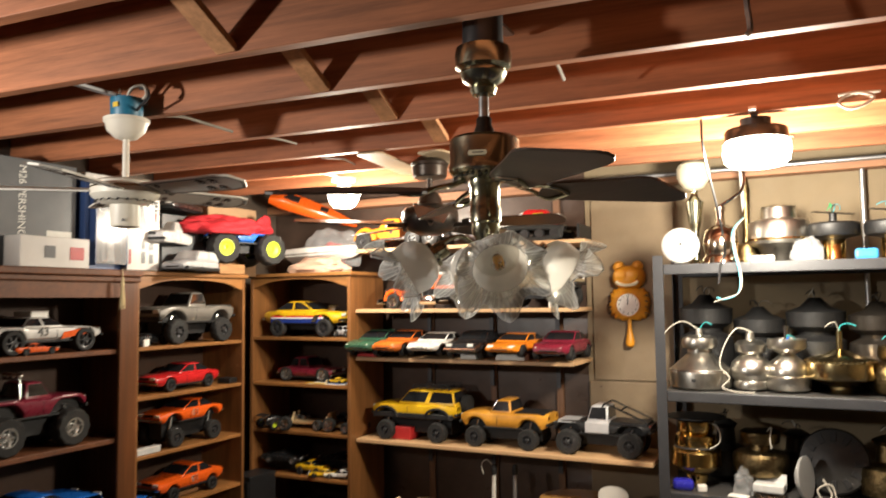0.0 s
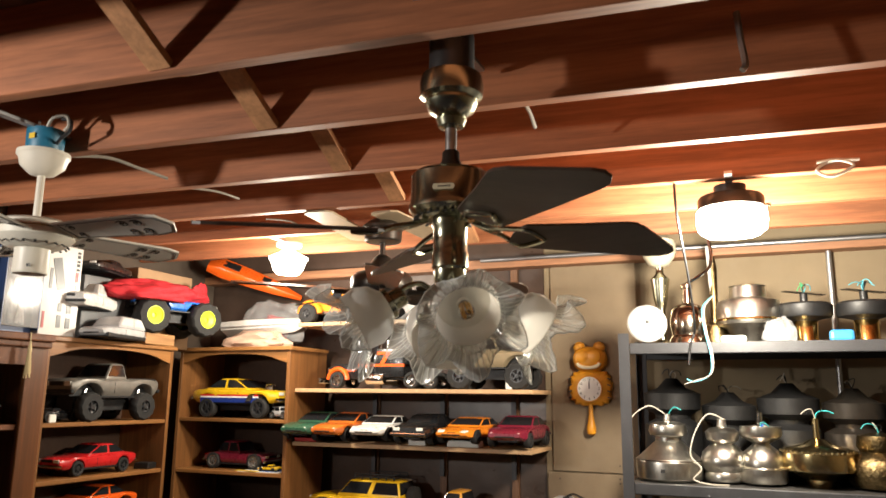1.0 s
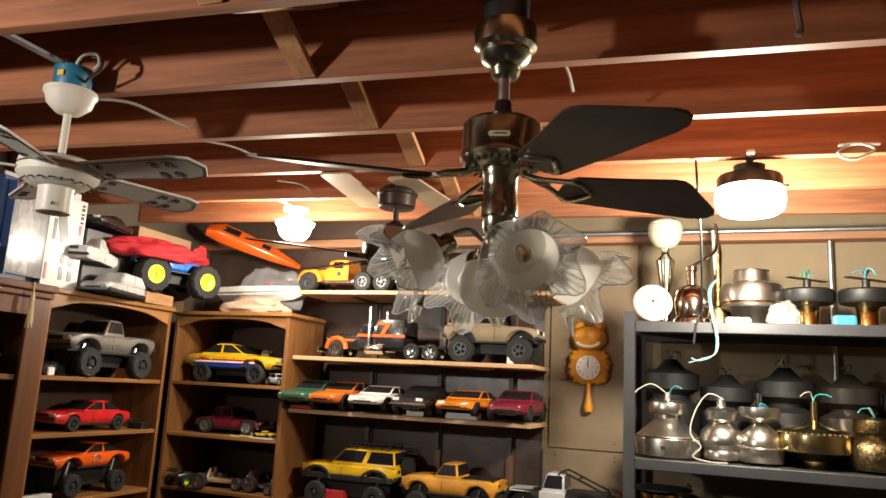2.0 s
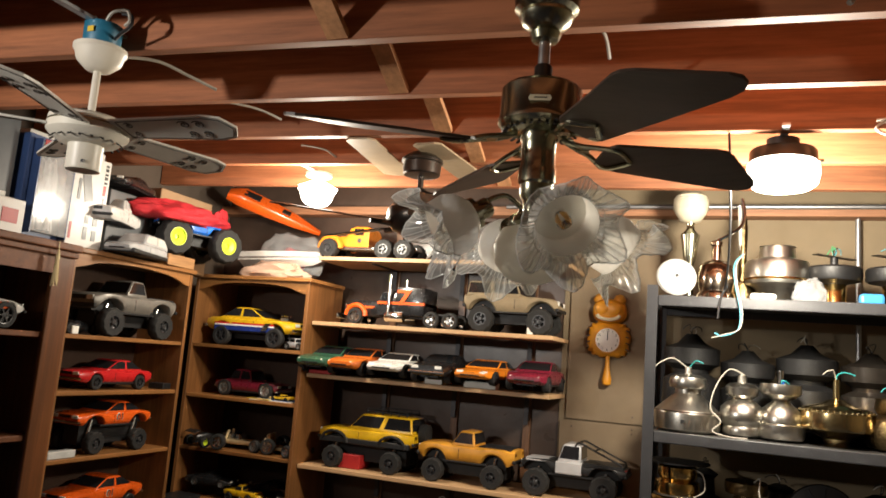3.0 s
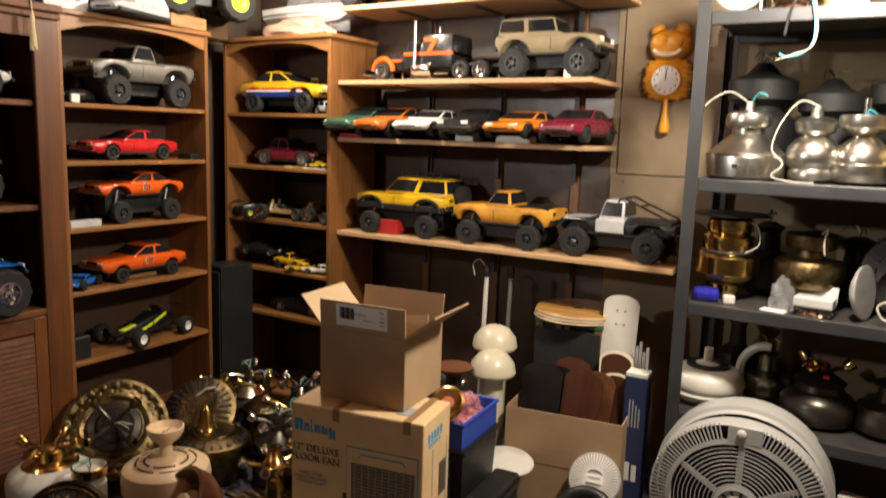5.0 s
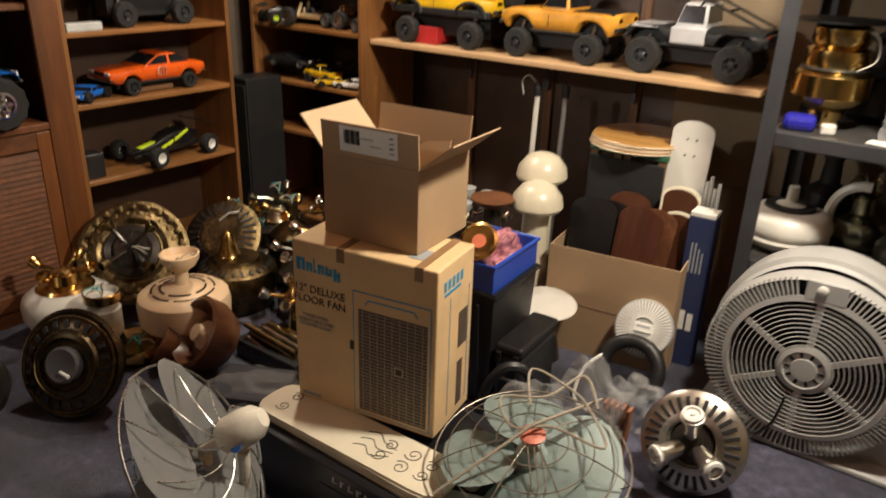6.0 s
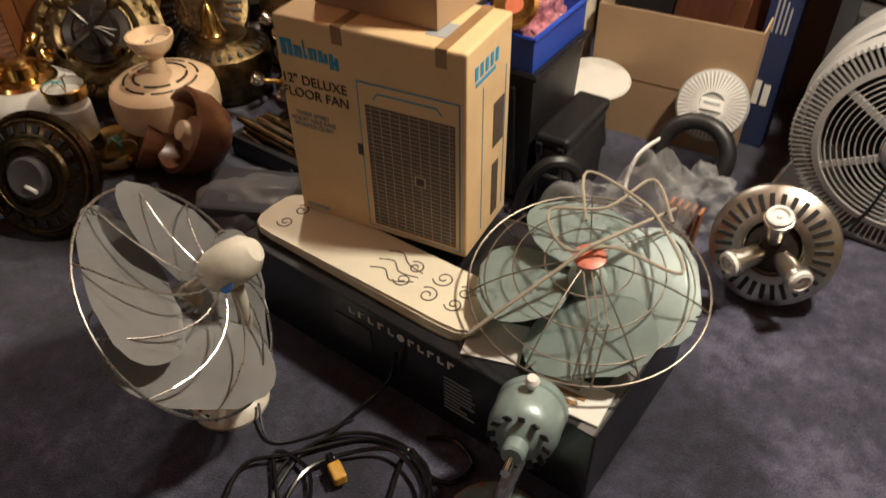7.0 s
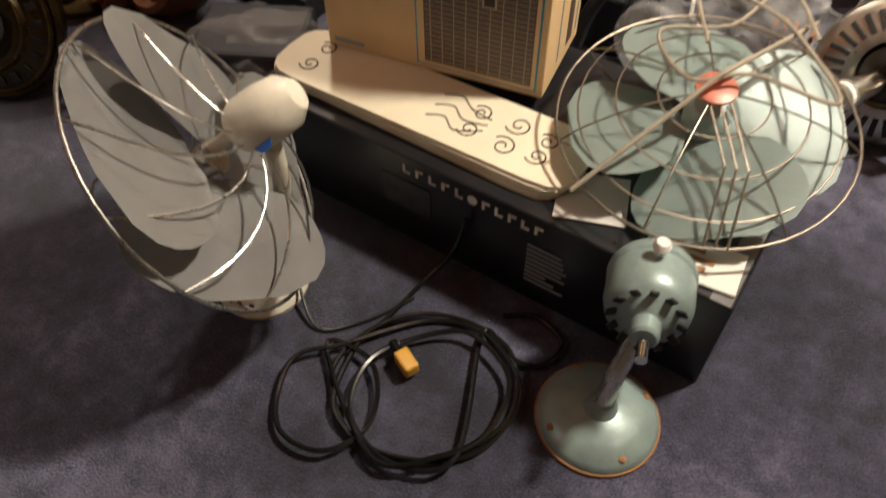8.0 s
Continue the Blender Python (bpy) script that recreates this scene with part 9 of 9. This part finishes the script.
# glass shades
SHADEC = plain("cream_opal_glass", (0.58, 0.53, 0.40), 0.3, 0, 0.04, 6)
for x, y, z, lab in ((-0.835, 3.55, 0.50, "cream opal glass mushroom shade"), (-0.885, 3.66, 0.575, "cream opal glass mushroom shade, upper")):
    motor("glass_shade", (x, y, z), [(0.045, -0.03), (0.05, -0.005), (0.088, 0.0), (0.095, 0.012), (0.088, 0.05), (0.06, 0.085), (0.03, 0.098), (0, 0.10)], SHADEC, lab, None, 36, cat="lamp shade")
motor("lamp_column", (-0.835, 3.55, 0.0), [(0.06, 0), (0.065, 0.02), (0.05, 0.06), (0.045, 0.2), (0.055, 0.3), (0.048, 0.40), (0.044, 0.47), (0, 0.472)], SHADEC, "cream ceramic lamp column under a shade", None, 30, cat="lamp")
motor("lamp_column", (-0.885, 3.66, 0.0), [(0.05, 0), (0.05, 0.5), (0.044, 0.545), (0, 0.546)], SHADEC, "cream lamp column behind another", None, 30, cat="lamp")
motor("wood_bowl", (-0.955, 3.44, 0.50), [(0.0, 0.0), (0.03, 0.002), (0.075, 0.03), (0.08, 0.04), (0.0, 0.042)], WOODC, "dark wood canopy resting by the shades", None, 30, cat="canopy")
motor("motor_stem", (-0.955, 3.44, 0.0), [(0.05, 0), (0.05, 0.3), (0.03, 0.5), (0, 0.5)], NICKEL_D, "dark upright motor under a wood canopy", None, 24, cat="fan motor")
motor("white_plate", None, [(0.0, -0.008), (0.07, -0.006), (0.105, 0.004), (0.10, 0.008), (0.0, 0.004)], WHITEE, "round white plate leaning by a box", axis_pose((-0.685, 3.41, 0.215), (0.10, -0.10, 0.98)), 36, cat="plate")
motor("plate_prop", (-0.69, 3.42, 0.0), [(0.06, 0), (0.05, 0.06), (0.03, 0.12), (0.03, 0.195), (0, 0.197)], NICKEL_D, "dark round prop under a plate", None, 20, cat="fan part")
for x, y, z1 in ((-1.03, 3.80, 0.85), (-0.93, 3.84, 0.85)):
    q = part("fan_downrod", tube([(x, y, 0.0), (x + 0.005, y + 0.03, z1)], 0.011, 10), WHITEE if x < -1 else STEEL, None, "", True)
    tagged(q, "white fan rod standing against the wall" if x < -1 else "grey fan rod standing against the wall", "rod")
    q2 = part("rod_tip", lathe([(0.014, 0), (0.016, 0.03), (0.012, 0.05), (0, 0.052)], 12, pose(x + 0.005, y + 0.03, z1 - 0.01)), INKB, q)
cable("wire", [(-1.025, 3.83, 0.88), (-1.06, 3.82, 0.915), (-1.09, 3.82, 0.89), (-1.08, 3.82, 0.84)], 0.003, WIREW, "white wire curling from a rod")

# cardboard box of blades
bx = thing("open_carton", (-0.535, 3.665, 0), "open cardboard box holding dark fan blades", "box", turn=8)
bw, bd, bh = 0.46, 0.26, 0.40
part("side", span(-bw / 2, bw / 2, -bd / 2, -bd / 2 + 0.005, 0, bh), CARD, bx)
part("side", span(-bw / 2, bw / 2, bd / 2 - 0.005, bd / 2, 0, bh), CARD, bx)
part("side", span(-bw / 2, -bw / 2 + 0.005, -bd / 2 + 0.0055, bd / 2 - 0.0055, 0, bh), CARD, bx)
part("side", span(bw / 2 - 0.005, bw / 2, -bd / 2 + 0.0055, bd / 2 - 0.0055, 0, bh), CARD, bx)
part("bottom", span(-bw / 2 + 0.006, bw / 2 - 0.006, -bd / 2 + 0.006, bd / 2 - 0.006, 0.001, 0.006), CARD_IN, bx)
part("fold_line", box(bw * 0.995, 0.002, 0.003, (0, -bd / 2 - 0.0005, bh * 0.47)), plain("dark_crease", (0.20, 0.125, 0.07), 0.8), bx)
DKB = plain("black_blade_paint", (0.007, 0.0065, 0.0065), 0.35, 0, 0.2, 12)
REDB = wood("red_brown_blade", (0.062, 0.021, 0.010), "x", 0.30, 9, False, 0.18)
for x, y, tilt, yaw, L, W2, mt, lab in ((-0.66, 3.63, 78, 8, 0.55, 0.17, DKB, "black fan blade standing in a box"), (-0.50, 3.64, 76, -6, 0.55, 0.17, REDB, "red-brown fan blade standing in a box"), (-0.56, 3.71, 80, 4, 0.57, 0.15, REDB, "red-brown fan blade standing in a box"), (-0.45, 3.68, 80, -14, 0.54, 0.15, WOODC, "dark wood fan blade standing in a box"), (-0.62, 3.69, 82, 10, 0.53, 0.16, DKB, "black fan blade standing in a box")):
    q = thing("fan_paddle", (0, 0, 0), lab, "fan blade", "blades in the box")
    q.matrix_basis = pose(x, y, 0.008 + L / 2 * math.sin(radians(tilt)), 0, 0, 90 + yaw) @ pose(0, 0, 0, 0, -tilt, 0)
    part("board", prism([(u - L / 2, v) for u, v in blade_outline(L, W2 * 0.42, W2 * 0.5)], 0.006), mt, q)
# long white board with two pairs of holes, leaning behind the box
q = thing("fan_paddle", (0, 0, 0), "long white fan blade with screw holes, leaning", "fan blade", "blades beside the box")
LWB = 0.84
q.matrix_basis = pose(-0.405, 3.80, 0.004 + LWB / 2 * math.sin(radians(84)), 0, 0, 92) @ pose(0, 0, 0, 0, -84, 0)
b_ = part("board", prism([(u - LWB / 2, v) for u, v in blade_outline(LWB, 0.066, 0.072)], 0.007), WHITEE, q)
for u in (0.30, 0.355):
    for v in (-0.016, 0.016):
        part("screw_hole", lathe([(0.004, -0.002), (0.004, 0.0085)], 10, pose(u, v, 0)), INKB, b_)
for k, (x, y, L) in enumerate(((-0.39, 3.745, 0.62), (-0.375, 3.715, 0.54))):
    q = thing("fan_paddle", (0, 0, 0), "red-brown fan blade with white edge and label, leaning", "fan blade", "blades beside the box")
    q.matrix_basis = pose(x, y, 0.006 + L / 2 * math.sin(radians(84)), 0, 0, 92) @ pose(0, 0, 0, 0, -84, 0)
    part("board", prism([(u - L / 2, v) for u, v in blade_outline(L, 0.062, 0.068)], 0.010), CREAM, q)
    part("veneer", prism([(u * 0.985 - L / 2, v * 0.88) for u, v in blade_outline(L, 0.062, 0.068)], 0.002, pose(0, 0, 0.010)), REDB, q, "red-brown veneer face")
    part("veneer", prism([(u * 0.985 - L / 2, v * 0.88) for u, v in blade_outline(L, 0.062, 0.068)], 0.002, pose(0, 0, -0.002)), REDB, q)
    part("label", box(0.022, 0.05, 0.001, (L * 0.5 - 0.10, 0, -0.0034)), PAPER, q, "white label")
nb = thing("long_carton", (-0.285, 3.72, 0), "tall navy blue carton with white lettering", "box", turn=3)
part("carton", box(0.085, 0.075, 0.56, (0, 0, 0), 0.002), plain("navy_card", (0.02, 0.03, 0.085), 0.4), nb)
part("flap", box(0.083, 0.073, 0.014, (0, 0, 0.561), 0.001), PAPER, nb)
print_bars(nb, pose(0, -0.0382, 0.20, 90) @ pose(0, 0, 0, 0, 0, 90), 0.12, 0.055, 2, PAPER, 4, 0.7)
print_bars(nb, pose(0, -0.0382, 0.42, 90) @ pose(0, 0, 0, 0, 0, 90), 0.12, 0.05, 4, PRINT_GB, 6, 0.4)
for k in range(5):
    q = part("clear_tube", tube([(-0.335 + 0.014 * k, 3.79, 0.002), (-0.335 + 0.014 * k, 3.80, 0.63 + 0.02 * (k % 3))], 0.006, 8), CLEARBOX, None, "", True)
    tagged(q, "thin clear plastic tube standing upright", "tube", "clear tubes")
# round wooden plaques on a dark stand
stn = thing("green_stool", (-0.62, 3.93, 0), "dark stool with green trim under round plaques", "stool")
for sx in (-1, 1):
    for sy in (-1, 1):
        part("leg", box(0.03, 0.03, 0.685, (sx * 0.13, sy * 0.11, 0), 0.002), wood("stool_wood", (0.20, 0.11, 0.055), "z") if (sx, sy) == (-1, -1) else bpy.data.materials["stool_wood"], stn)
part("seat", box(0.30, 0.26, 0.02, (0, 0, 0.685), 0.003), plain("green_trim", (0.03, 0.12, 0.06), 0.5), stn)
# added black sheet that keeps the space under the seat dark
part("dark_cloth", box(0.29, 0.012, 0.66, (0, -0.131, 0.01), 0.003), plain("black_filler", (0.012, 0.012, 0.013), 0.9), stn)
OAKD = wood("golden_oak_disc", (0.40, 0.21, 0.06), "x", 0.35, 8)
for k in range(3):
    dsk = thing("wood_disc", (-0.625 + 0.004 * k, 3.92, 0.706 + 0.0125 * k), "round golden oak disc with a centre hole, in a stack", "disc", "stacked oak discs")
    bm = lathe([(0.030, 0.0), (0.180, 0.0), (0.184, 0.004), (0.184, 0.008), (0.180, 0.012), (0.030, 0.012), (0.030, 0.0)], 44, None, None, False)
    part("disc", bm, OAKD, dsk, "", True)
    part("edge", lathe([(0.1843, 0.002), (0.186, 0.004), (0.1843, 0.006)], 44, None, None, False), CREAM, dsk)
# small white device by the large fan
dv = thing("white_timer", (0.478, 3.635, 0.1185), "white plastic timer box with round dial and coiled cable", "timer", turn=-8)
part("case", box(0.09, 0.06, 0.20, (0, 0, 0), 0.006), WHITEE, dv)
part("dial", lathe([(0.020, 0), (0.020, 0.006), (0.013, 0.007), (0.012, 0.003), (0, 0.003)], 20, pose(0.0, -0.030, 0.145, 90)), PRINT_GB, dv, "grey round dial", True)
part("cable_coil", tube(curve_pts([(-0.05, -0.035, 0.09), (0.0, -0.05, 0.10), (0.05, -0.035, 0.085), (0.0, -0.05, 0.07), (-0.05, -0.035, 0.075), (0.0, -0.055, 0.085), (0.05, -0.04, 0.10)], 5), 0.004, 6), PAPER, dv)
pl = motor("white_can", (0.60, 2.95, 0.0), [(0.05, 0), (0.055, 0.01), (0.05, 0.02), (0, 0.022)], WHITEE, "small white cap on the carpet", None, 24, cat="cap")
